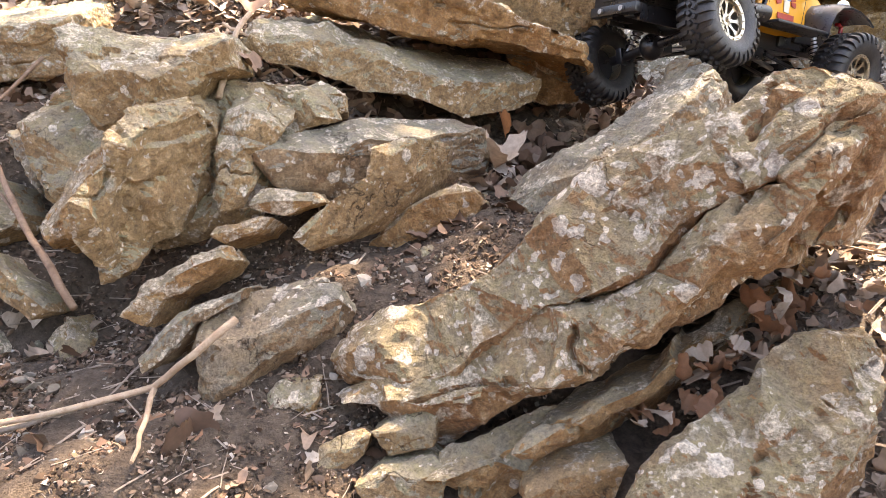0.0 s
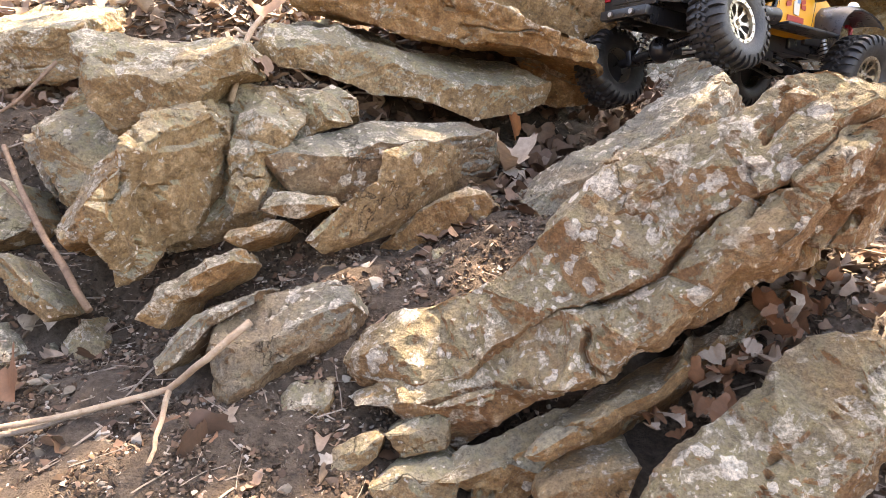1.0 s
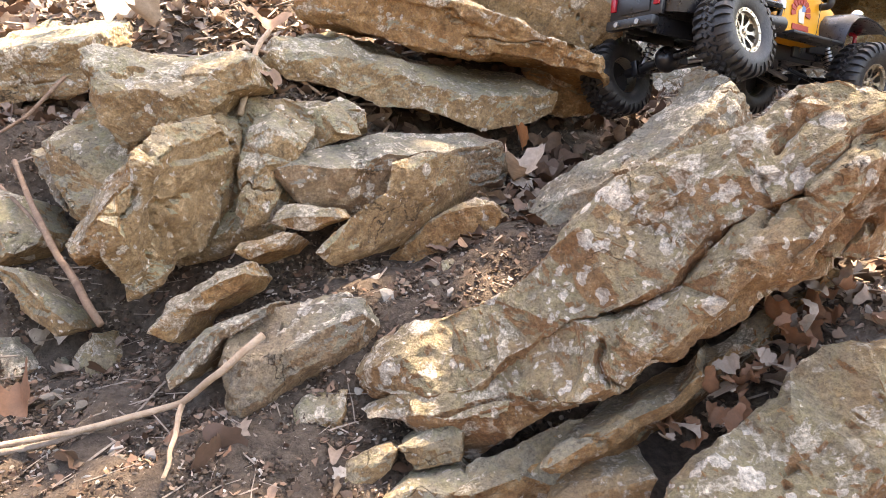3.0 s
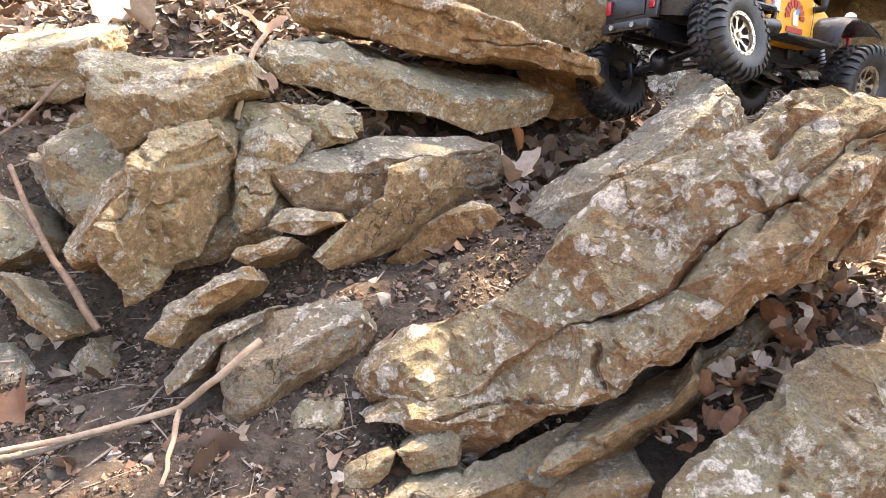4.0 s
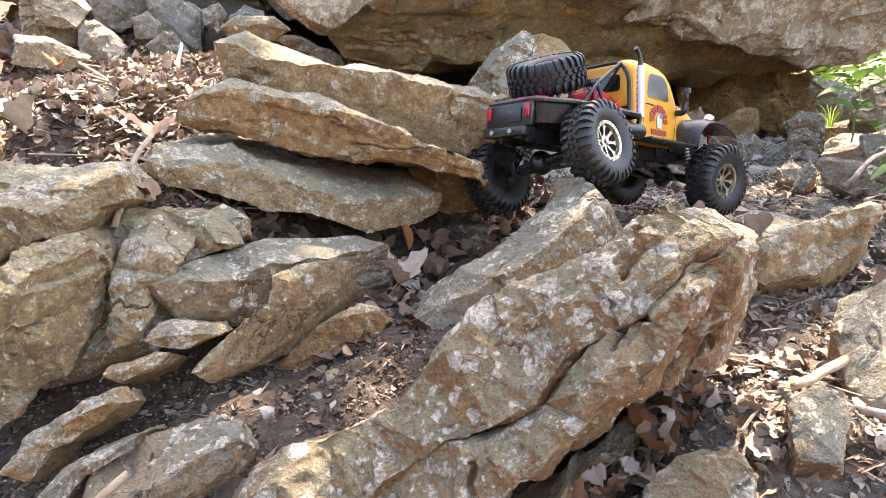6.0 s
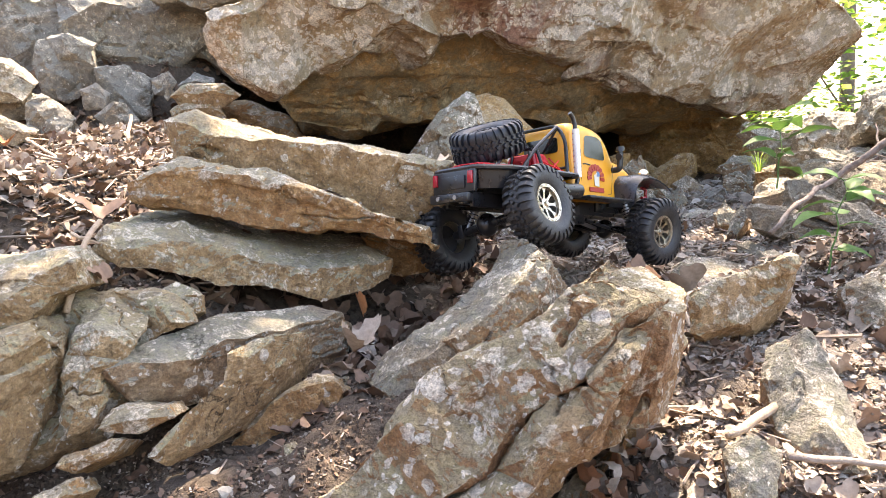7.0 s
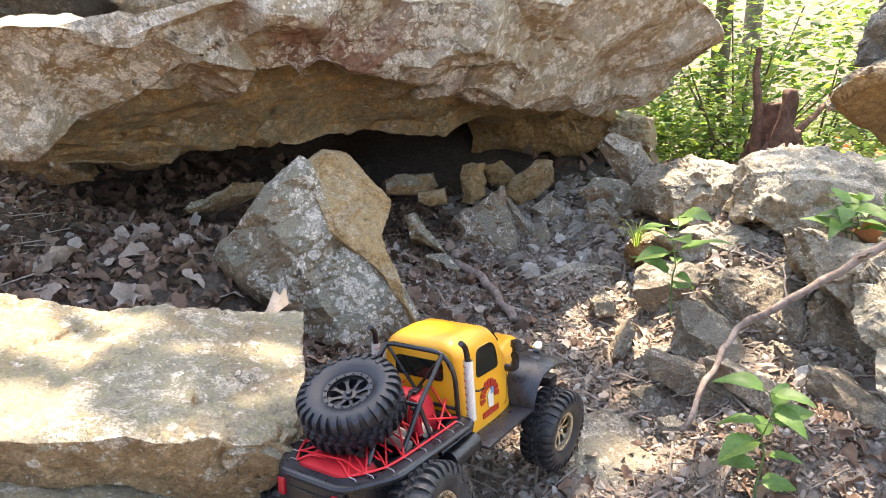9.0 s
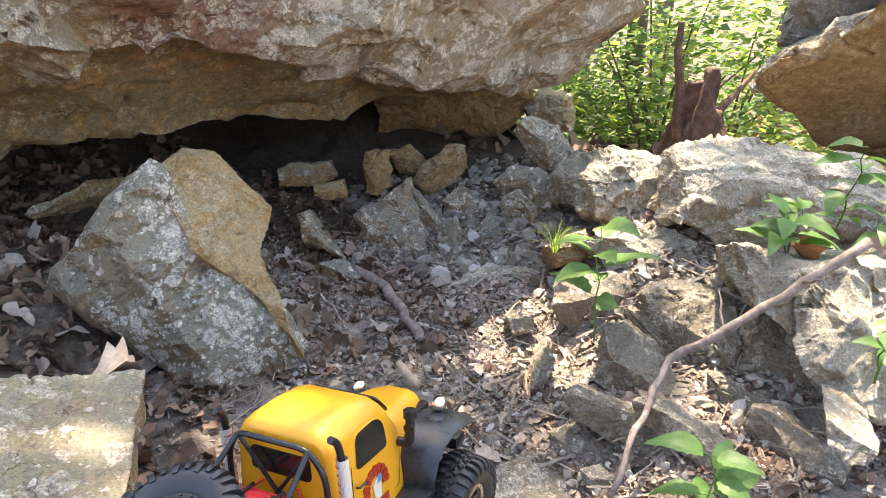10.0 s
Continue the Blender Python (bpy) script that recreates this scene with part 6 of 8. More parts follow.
        for zc in range(8):
            for k in range(7):
                a = radians(-100 * s - 60 + k * 20 + (10 if zc % 2 else 0))
                c = start + along * ((zc + 0.7) / 8.5) + Vector((math.cos(a), math.sin(a), 0)) * 0.0057
                bmesh.ops.create_uvsphere(bm, u_segments=6, v_segments=4, radius=0.0008, matrix=Matrix.Translation(c))
        part("shield_holes", bm, LENS, stack, "small dark holes")
        bm = bmesh.new()
        add_tube(bm, [(0.064, s * 0.076, 0.043), (0.068, s * 0.076, 0.043), (0.114, s * 0.076, 0.045), (0.118, s * 0.076, 0.045)], 0.0115, 18)
        part("side_tank", bm, BLACK, truck)

    # running boards and front fenders
    for s in (-1, 1):
        bm = bmesh.new()
        add_box(bm, (0.124, min(s * 0.058, s * 0.094), 0.0345), (0.250, max(s * 0.058, s * 0.094), 0.0385), 0.0015)
        part("running_board", bm, GLOSS, truck, "scuffed black running board")
        bm = bmesh.new()
        path = [(0.246, 0.037), (0.2505, 0.055), (0.260, 0.071), (0.276, 0.0815), (0.300, 0.0850), (0.325, 0.0830), (0.350, 0.0760), (0.366, 0.0680)]
        rows_f = []
        for k, (x, z) in enumerate(path):
            rows_f.append([(x, s * 0.036, z + 0.004), (x, s * 0.066, z + 0.0035), (x, s * 0.086, z + 0.001), (x - 0.0, s * 0.0955, z - 0.005), (x, s * 0.0945, z - 0.0075), (x, s * 0.084, z - 0.0015), (x, s * 0.066, z + 0.0008), (x, s * 0.036, z + 0.0013)])
        add_loft(bm, rows_f)
        part("front_fender", bm, GLOSS, truck, "scuffed black front fender")
        bm = bmesh.new()
        bmesh.ops.create_uvsphere(bm, u_segments=18, v_segments=12, radius=0.0092, matrix=Matrix.Translation((0.338, s * 0.058, 0.0935)) @ Matrix.Diagonal((1.25, 1, 1, 1)))
        lamp = part("headlight", bm, CHROME, truck, "chrome bullet headlight")
        bm = bmesh.new()
        add_tube(bm, [(0.338, s * 0.058, 0.080), (0.338, s * 0.058, 0.088)], 0.003, 8)
        part("lamp_stem", bm, BLACK, lamp)
        # inner wheel well
        bm = bmesh.new()
        add_box(bm, (0.255, min(s * 0.028, s * 0.040), 0.030), (0.345, max(s * 0.028, s * 0.040), 0.090), 0.003)
        part("wheel_well", bm, BLACK, truck)
    bm = bmesh.new()
    add_box(bm, (0.350, -0.074, 0.026), (0.376, 0.074, 0.042), 0.004)
    add_box(bm, (0.335, -0.020, 0.020), (0.360, 0.020, 0.036), 0.002)
    part("front_bumper", bm, BLACK, truck)
    for y in (-0.045, 0.045):
        bm = bmesh.new()
        add_tube(bm, arc_path([(0.352, y, 0.052), (0.366, y, 0.052), (0.366, y, 0.070), (0.352, y, 0.070)], 0.006), 0.003, 8)
        part("tow_loop", bm, LENS, truck)

    # air intake and mirror at the right of the hood, mirror at the left
    bm = bmesh.new()
    add_tube(bm, arc_path([(0.244, -0.054, 0.092), (0.246, -0.068, 0.092), (0.247, -0.069, 0.124)], 0.008), 0.0052, 12)
    snorkel = part("air_intake", bm, BLACK, truck)
    bm = bmesh.new()
    bmesh.ops.create_cone(bm, cap_ends=True, segments=18, radius1=0.0078, radius2=0.0072, depth=0.008, matrix=Matrix.Translation((0.247, -0.069, 0.127)))
    part("intake_cap", bm, BLACK, snorkel)
    bm = bmesh.new()
    bmesh.ops.create_cone(bm, cap_ends=True, segments=18, radius1=0.0062, radius2=0.0058, depth=0.003, matrix=Matrix.Translation((0.2395, -0.0715, 0.113)) @ Matrix.Rotation(radians(90), 4, "Y"))
    part("round_mirror", bm, BLACK, snorkel, "small round mirror")
    bm = bmesh.new()
    add_tube(bm, arc_path([(0.236, 0.056, 0.102), (0.238, 0.068, 0.104), (0.238, 0.069, 0.114)], 0.006), 0.0018, 8)
    bmesh.ops.create_cone(bm, cap_ends=True, segments=18, radius1=0.0075, radius2=0.007, depth=0.004, matrix=Matrix.Translation((0.237, 0.070, 0.118)) @ Matrix.Rotation(radians(90), 4, "Y"))
    part("side_mirror", bm, BLACK, truck)

    # cargo: bag, rolls, extinguisher, red base and net
    rnd = random.Random(4)
    bm = bmesh.new()
    add_box(bm, (0.062, -0.040, 0.055), (0.106, 0.040, 0.108), 0.012, top=(0.7, 0.8))
    bmesh.ops.subdivide_edges(bm, edges=bm.edges, cuts=2, use_grid_fill=True)
    for v in bm.verts:
        v.co += Vector((rnd.uniform(-1, 1), rnd.uniform(-1, 1), rnd.uniform(-1, 1))) * 0.0012
    bag = part("cargo_bag", bm, REDBAG, truck, "red cloth cargo bag")
    bm = bmesh.new()
    for y in (-0.018, 0.018):
        add_tube(bm, arc_path([(0.060, y, 0.070), (0.069, y, 0.1095), (0.098, y, 0.1095)], 0.004), 0.0018, 6)
    add_box(bm, (0.076, -0.023, 0.108), (0.088, -0.013, 0.1115), 0.001)
    part("bag_strap", bm, BLACK, bag)
    bm = bmesh.new()
    add_box(bm, (-0.064, -0.046, 0.054), (-0.016, 0.046, 0.074), 0.008, top=(0.9, 0.8))
    part("rear_bag", bm, REDBAG, truck, "red cloth bag at the tail")
    for y0, y1, x0, z in ((-0.044, 0.018, 0.030, 0.069), (-0.030, 0.040, 0.046, 0.070), (-0.050, -0.018, 0.060, 0.074)):
        bm = bmesh.new()
        add_tube(bm, [(x0 + 0.012 * k / 5, y0 + (y1 - y0) * k / 5, z + rnd.uniform(-0.001, 0.001)) for k in range(6)], 0.0072, 10)
        part("canvas_roll", bm, BEIGE, truck, "pale canvas roll")
    bm = bmesh.new()
    add_tube(bm, [(0.051, -0.0465, 0.074), (0.0505, -0.0445, 0.077), (0.048, -0.0425, 0.098), (0.0475, -0.042, 0.101)], 0.0052, 12)
    bottle = part("extinguisher", bm, LENS, truck, "small red extinguisher")
    bm = bmesh.new()
    add_tube(bm, [(0.0475, -0.042, 0.101), (0.047, -0.0415, 0.107)], 0.0022, 8)
    add_box(bm, (0.043, -0.044, 0.106), (0.053, -0.039, 0.109), 0.0006)
    part("nozzle", bm, BLACK, bottle)
    # net: cords from the ledge over the load, with hooks along the rim
    hooks = [(-0.060, -0.036), (-0.046, -0.047), (-0.026, -0.058), (0.000, -0.061), (0.026, -0.062), (0.052, -0.063), (0.078, -0.064), (0.100, -0.064)]
    for s in (1, -1):
        for k, (x, y) in enumerate(hooks):
            y *= s
            for m in (1, 2):
                j = k + m
                if j >= len(hooks):
                    continue
                x2 = hooks[j][0]
                lift = 0.078 if x < 0.02 else 0.092
                end = (x2, y * 0.25, lift + rnd.uniform(-0.002, 0.002))
                bm = bmesh.new()
                midp = ((x + x2) / 2, y * 0.62, 0.079 + rnd.uniform(-0.001, 0.002))
                add_tube(bm, arc_path([(x, y, 0.0735), midp, end], 0.01), 0.0011, 5)
                part("net_cord", bm, RED, truck)
            bm = bmesh.new()
            out = y / abs(y)
            add_tube(bm, arc_path([(x, y, 0.0742), (x - 0.001, y + out * 0.010, 0.0745), (x - 0.002, y + out * 0.0125, 0.066)], 0.003), 0.0007, 5)
            part("net_hook", bm, STEEL, truck)
        bm = bmesh.new()
        add_tube(bm, [(x, y * s * 0.995, 0.0745) for x, y in hooks], 0.0014, 6)
        part("net_border", bm, RED, truck)
    for x in (-0.050, -0.020, 0.0, 0.026, 0.052):
        bm = bmesh.new()
        add_tube(bm, [(x, -0.045, 0.0760), (x + 0.004, -0.018, 0.081), (x, 0.018, 0.081), (x + 0.004, 0.045, 0.0760)], 0.0011, 5)
        part("net_cord", bm, RED, truck)
    for a, b in (((0.100, -0.058, 0.076), (0.114, -0.020, 0.104)), ((0.100, 0.058, 0.076), (0.114, 0.020, 0.104)), ((0.070, -0.058, 0.075), (0.108, -0.045, 0.096)), ((0.060, -0.050, 0.090), (0.112, -0.060, 0.074))):
        bm = bmesh.new()
        add_tube(bm, [a, b], 0.0013, 5)
        part("net_cord", bm, RED, truck)

    # spare wheel, leaning back on the bed
    spare = Matrix.Translation((0.002, 0.010, 0.121)) @ Matrix.Rotation(radians(-22), 4, "Y") @ Matrix.Rotation(radians(4), 4, "X") @ Matrix.Rotation(radians(-90), 4, "X")
    add_wheel(truck, spare, CLEAN_RUBBER, BLACK, "spare wheel with black rim")
    bm = bmesh.new()
    add_tube(bm, [(0.012, 0.006, 0.060), (0.008, 0.007, 0.115)], 0.005, 8)
    part("spare_mount", bm, BLACK, truck)

    # chassis
    for s in (-1, 1):
        bm = bmesh.new()
        add_box(bm, (-0.070, s * 0.026 - 0.003, 0.014), (0.350, s * 0.026 + 0.003, 0.036), 0.001)
        part("frame_rail", bm, BLACK, truck)
    bm = bmesh.new()
    add_box(bm, (0.110, -0.026, -0.002), (0.205, 0.026, 0.024), 0.005)
    add_box(bm, (0.225, -0.034, 0.020), (0.310, 0.034, 0.060), 0.004)
    add_box(bm, (0.125, -0.040, 0.010), (0.170, 0.040, 0.034), 0.003)
    part("gearbox", bm, BLACK, truck)
    for name, m in (("rear_axle", axle_rear), ("front_axle", axle_front)):
        bm = bmesh.new()
        add_tube(bm, [(0, -0.076, 0), (0, -0.030, 0), (0, 0.030, 0), (0, 0.076, 0)], 0.0068, 10)
        bmesh.ops.create_uvsphere(bm, u_segments=16, v_segments=10, radius=0.0185, matrix=Matrix.Translation((0, 0.006, 0)) @ Matrix.Diagonal((1, 0.85, 1, 1)))
        add_box(bm, (-0.030 if name == "front_axle" else -0.010, -0.004, -0.007), (0.010 if name == "front_axle" else 0.034, 0.016, 0.009), 0.003)
        for s in (-1, 1):
            add_box(bm, (-0.010, s * 0.055 - 0.005, -0.010), (0.010, s * 0.055 + 0.005, 0.012), 0.002)
        axle = part(name, bm, BLACK, truck, place=m)
    for cx, m in ((0.0, axle_rear), (0.318, axle_front)):
        for s in (-1, 1):
            foot = m @ Vector((0.0, s * 0.048, 0.004))
            head = Vector((cx + (0.020 if cx == 0 else -0.016), s * 0.036, 0.052))
            bm = bmesh.new()
            add_tube(bm, [foot, foot.lerp(head, 0.45)], 0.0028, 8)
            add_tube(bm, [foot.lerp(head, 0.42), head], 0.0062, 12)
            shock = part("shock_absorber", bm, STEEL, truck)
            bm = bmesh.new()
            n = 60
            d = head - foot
            side_a = d.cross(Vector((1, 0.2, 0))).normalized()
            side_b = d.cross(side_a).normalized()
            add_tube(bm, [foot + d * (0.12 + 0.75 * i / n) + (side_a * math.cos(i * 0.8) + side_b * math.sin(i * 0.8)) * 0.0075 for i in range(n + 1)], 0.0010, 5)
            part("coil_spring", bm, BLACK, shock)
            bm = bmesh.new()
            add_tube(bm, [m @ Vector((0, s * 0.040, -0.008)), (0.125 if cx == 0 else 0.200, s * 0.030, 0.006)], 0.0030, 8)
            part("link_arm", bm, BLACK, truck)
    bm = bmesh.new()
    add_tube(bm, [axle_rear @ Vector((0.030, 0.006, 0)), (0.115, 0.004, 0.010)], 0.0035, 8)
    part("drive_shaft", bm, STEEL, truck)
    bm = bmesh.new()
    add_tube(bm, [axle_front @ Vector((-0.030, 0.006, 0)), (0.200, 0.004, 0.010)], 0.0035, 8)
    part("drive_shaft", bm, STEEL, truck)

    for m in (right_rear, left_rear, right_front, left_front):
        add_wheel(truck, m, RUBBER, BRONZE, "dusty off-road wheel with pale bronze rim")
    return truck


def truck_frame():
    place = pose(0.306, 1.008, 0.552, -6.0, 10.6, 34.4)
    rear = pose(-0.004, 0, -0.007, -12.5, 0, 3.0)
    front = pose(0.308, 0.0, -0.005, 5.0, 0, 0.0)
    flip = pose(0, 0, 0, 0, 0, 180)
    build_truck(place, rear @ pose(0, -0.096, 0), rear @ pose(0, 0.096, 0) @ flip, front @ pose(0, -0.096, 0, 0, 0, -4), front @ pose(0, 0.096, 0, 0, 0, -4) @ flip, rear, front)


truck_frame()


# ---- litter and plant materials ----
def leaf_material(name, dark, mid, light, translucent=0.0, rough=0.7):
    n = Nodes(name)
    geo = n.put("NewGeometry")
    pick = geo.outputs["Random Per Island"]
    col = n.mix(n.ramp(pick, 0.0, 0.5), dark, mid)
    col = n.mix(n.ramp(pick, 0.5, 1.0), col, light)
    at = n.coords("Object", False)
    spot = n.noise(at, 180.0, 4.0, 0.7)
    col = n.mix(n.ramp(spot, 0.35, 0.7, 0.55, 0.0), col, n.mix(0.6, col, (0.04, 0.03, 0.02)))
    col = n.mix(n.ramp(n.noise(at, 55.0, 4.0, 0.7), 0.40, 0.62, 0.0, 0.5), col, n.mix(0.45, col, (0.03, 0.02, 0.012)))
    m = n.done(col, rough)
    if translucent:
        glow = n.put("BsdfTranslucent")
        n.wire(col, glow.inputs["Color"])
        both = n.put("MixShader")
        both.inputs[0].default_value = translucent
        n.wire(n.b.outputs[0], both.inputs[1])
        n.wire(glow.outputs[0], both.inputs[2])
        n.wire(both.outputs[0], n.t.nodes["Material Output"].inputs["Surface"])
    return m


DRY = leaf_material("dry_oak_leaves", (0.095, 0.050, 0.031), (0.21, 0.118, 0.073), (0.35, 0.235, 0.165))
PALE_DRY = leaf_material("pale_dry_leaves", (0.27, 0.18, 0.125), (0.41, 0.315, 0.24), (0.56, 0.48, 0.40))
RUST = leaf_material("rust_leaf", (0.36, 0.12, 0.035), (0.40, 0.15, 0.05), (0.45, 0.18, 0.06))
REDDISH = leaf_material("reddish_leaf", (0.15, 0.062, 0.032), (0.28, 0.130, 0.068), (0.42, 0.235, 0.14))
CHIPS = leaf_material("bark_chips", (0.080, 0.048, 0.032), (0.30, 0.215, 0.16), (0.60, 0.50, 0.42))
GRIT = leaf_material("limestone_grit", (0.15, 0.12, 0.085), (0.31, 0.27, 0.22), (0.55, 0.51, 0.45), 0.0, 0.9)
HUMUS = leaf_material("soil_crumb", (0.034, 0.020, 0.013), (0.090, 0.056, 0.037), (0.20, 0.138, 0.095), 0.0, 0.95)
GREEN = leaf_material("fresh_green_leaves", (0.07, 0.17, 0.03), (0.11, 0.25, 0.045), (0.18, 0.32, 0.06), 0.35, 0.5)
FOREST = leaf_material("forest_leaves", (0.045, 0.14, 0.022), (0.23, 0.43, 0.07), (0.58, 0.66, 0.12), 0.62, 0.5)
RUSSET = leaf_material("russet_leaves", (0.24, 0.07, 0.02), (0.40, 0.16, 0.05), (0.50, 0.28, 0.10), 0.45, 0.6)


def bark_material(name, a, b, scale):
    n = Nodes(name)
    at = n.coords("Object", False)
    g = n.noise(at, scale, 6.0, 0.7, 0.5)
    f = n.noise(at, scale * 7, 4.0, 0.7)
    col = n.mix(n.ramp(g, 0.35, 0.65), a, b)
    col = n.mix(n.ramp(f, 0.55, 0.75, 0.0, 0.6), col, n.mix(0.5, a, (0.03, 0.02, 0.015)))
    n.bump(n.plus(g, n.times(f, 0.6)), 0.9, 0.003)
    return n.done(col, 0.85)


STICK = bark_material("weathered_stick", (0.40, 0.27, 0.18), (0.52, 0.40, 0.29), 70.0)
BROWNSTICK = bark_material("brown_stick_bark", (0.17, 0.105, 0.07), (0.33, 0.22, 0.15), 80.0)
GREYWOOD = bark_material("grey_dead_wood", (0.24, 0.19, 0.15), (0.40, 0.33, 0.27), 60.0)
BARK = bark_material("tree_bark", (0.10, 0.075, 0.055), (0.20, 0.155, 0.12), 22.0)
BRANCH = bark_material("purple_brown_bark", (0.15, 0.105, 0.085), (0.34, 0.27, 0.225), 55.0)
ROTTEN = bark_material("dark_rotten_wood", (0.085, 0.045, 0.032), (0.22, 0.12, 0.08), 40.0)


# ---- sticks ----
def stick(name, label, category, path, radius, tip, material, twigs=(), seed=1):
    """A crooked branch along path, with side twigs given as (start, end, radius)."""
    rnd = random.Random(seed)
    bm = bmesh.new()
    pts = [Vector(p) for p in path]
    fine = []
    for a, b in zip(pts, pts[1:]):
        n = max(2, int((b - a).length / 0.02))
        for k in range(n):
            fine.append(a.lerp(b, k / n) + Vector((rnd.uniform(-1, 1), rnd.uniform(-1, 1), rnd.uniform(-1, 1))) * radius * 0.35)
    add_tube(bm, fine + [pts[-1]], radius, 9, tip)
    me = bpy.data.meshes.new(name)
    for v in bm.verts:
        v.co += Vector((noise.noise(v.co * 140), noise.noise(v.co * 140 + Vector((9, 9, 9))), noise.noise(v.co * 140 + Vector((3, 7, 1))))) * radius * 0.22
    bmesh.ops.recalc_face_normals(bm, faces=bm.faces)
    bm.to_mesh(me)
    bm.free()
    me.materials.append(material)
    me.polygons.foreach_set("use_smooth", [True] * len(me.polygons))
    ob = tagged(new(name, me), label, category)
    for a, b, r in twigs:
        bm = bmesh.new()
        a, b = Vector(a), Vector(b)
        add_tube(bm, [a.lerp(b, k / 6) + Vector((rnd.uniform(-1, 1), rnd.uniform(-1, 1), rnd.uniform(-1, 1))) * r * 0.6 for k in range(7)], r, 7, r * 0.6)
        part("side_branch", bm, material, ob)
    return ob


stick("forked_stick", "pale forked dry stick lying on soil", "stick", [(-0.43, 0.496, 0.266), (-0.325, 0.52, 0.272), (-0.237, 0.551, 0.282), (-0.187, 0.537, 0.324), (-0.152, 0.559, 0.348)], 0.0024, 0.0037, STICK, [((-0.236, 0.551, 0.282), (-0.207, 0.452, 0.276), 0.0029)], 3)
stick("thin_stick", "thin grey stick under a forked stick", "stick", [(-0.44, 0.50, 0.252), (-0.36, 0.515, 0.262), (-0.30, 0.53, 0.272)], 0.004, 0.002, GREYWOOD, (), 5)
stick("dry_stick", "bare dry twig propped on limestone", "stick", [(-0.241, 0.95, 0.607), (-0.251, 0.916, 0.583), (-0.252, 0.87, 0.543), (-0.254, 0.838, 0.510)], 0.0034, 0.0042, STICK, [((-0.275, 0.935, 0.596), (-0.241, 0.938, 0.576), 0.0028), ((-0.241, 0.938, 0.576), (-0.180, 0.958, 0.519), 0.0034)], 6)
stick("brown_stick", "long brown stick leaning among stones", "stick", [(-0.53, 0.80, 0.470), (-0.477, 0.74, 0.428), (-0.437, 0.70, 0.398), (-0.388, 0.66, 0.360), (-0.350, 0.628, 0.328)], 0.0030, 0.0044, BROWNSTICK, [((-0.56, 0.80, 0.441), (-0.446, 0.71, 0.402), 0.0028)], 7)
stick("thin_stick", "thin dark twig beside limestone blocks", "stick", [(-0.617, 0.86, 0.484), (-0.576, 0.90, 0.512), (-0.54, 0.95, 0.560)], 0.0018, 0.0028, BROWNSTICK, (), 8)
stick("bent_branch", "bent grey dead branch across the bank", "branch", [(1.175, 1.01, 0.735), (1.102, 1.04, 0.678), (1.061, 1.06, 0.641), (1.008, 1.09, 0.596), (0.967, 1.125, 0.552), (0.895, 1.085, 0.535), (0.830, 1.050, 0.515), (0.775, 1.02, 0.485)], 0.0072, 0.0040, BRANCH, [((1.10, 1.04, 0.68), (1.07, 1.00, 0.71), 0.003), ((1.02, 1.084, 0.606), (1.045, 1.12, 0.645), 0.002)], 9)
stick("rotten_log", "short dark grey rotten branch split lengthwise on the path", "log", [(0.761, 1.828, 0.434), (0.785, 1.78, 0.427), (0.794, 1.727, 0.423), (0.792, 1.637, 0.415), (0.783, 1.538, 0.408)], 0.013, 0.009, BRANCH, (), 10)
stick("broken_stick", "short pale broken stick", "stick", [(0.700, 1.46, 0.432), (0.708, 1.40, 0.422)], 0.0070, 0.0078, STICK, (), 11)
stick("broken_stick", "pale stick among leaf litter", "stick", [(0.43, 0.56, 0.388), (0.515, 0.60, 0.396)], 0.0042, 0.0052, STICK, (), 12)
stick("broken_stick", "grey stick among leaf litter", "stick", [(0.463, 0.52, 0.384), (0.56, 0.50, 0.372)], 0.0036, 0.0030, GREYWOOD, (), 13)
stick("broken_stick", "bent twig on the leafy slope", "stick", [(-0.44, 1.78, 0.79), (-0.43, 1.72, 0.76), (-0.415, 1.65, 0.725)], 0.004, 0.005, STICK, (), 14)
stick("broken_stick", "thin pale twig on the leafy slope", "stick", [(-0.62, 1.62, 0.745), (-0.50, 1.45, 0.705), (-0.42, 1.34, 0.665)], 0.0035, 0.003, STICK, (), 15)


# ---- scattered litter ----
def lobed(rnd, size, lobes=3, curl=0.35):
    """A lobed dry leaf: verts and faces, lying near z = 0, folded on its midrib."""
    n = 4 * lobes
    fold, bend, twist = rnd.uniform(-1.1, 1.3), rnd.uniform(-curl, curl) * 5.0, rnd.uniform(-0.9, 0.9)
    phase, wide = rnd.uniform(-0.6, 0.6), rnd.uniform(0.24, 0.36)
    verts, faces = [], []
    for k in range(n + 1):
        t = k / n
        body = math.sin(math.pi * min(1.0, 0.04 + t * 0.94)) ** 0.75
        lobe = 0.85 + 0.17 * math.sin(2 * math.pi * lobes * t + phase)
        wa, wb = (wide * body * lobe * rnd.uniform(0.85, 1.15) + 0.012 for _ in range(2))
        x = t - 0.5
        z = bend * x * x + 0.06 * math.sin(9 * t + phase) + rnd.uniform(-0.03, 0.03)
        verts += [(x + 0.15 * wa, wa, z + abs(fold) * wa + twist * x * wa), (x, 0, z), (x + 0.15 * wb, -wb, z + fold * wb - twist * x * wb)]
        if k:
            a, b = 3 * (k - 1), 3 * k
            faces += [(a, a + 1, b + 1, b), (a + 1, a + 2, b + 2, b + 1)]
    return [(x * size, y * size, z * size) for x, y, z in verts], faces


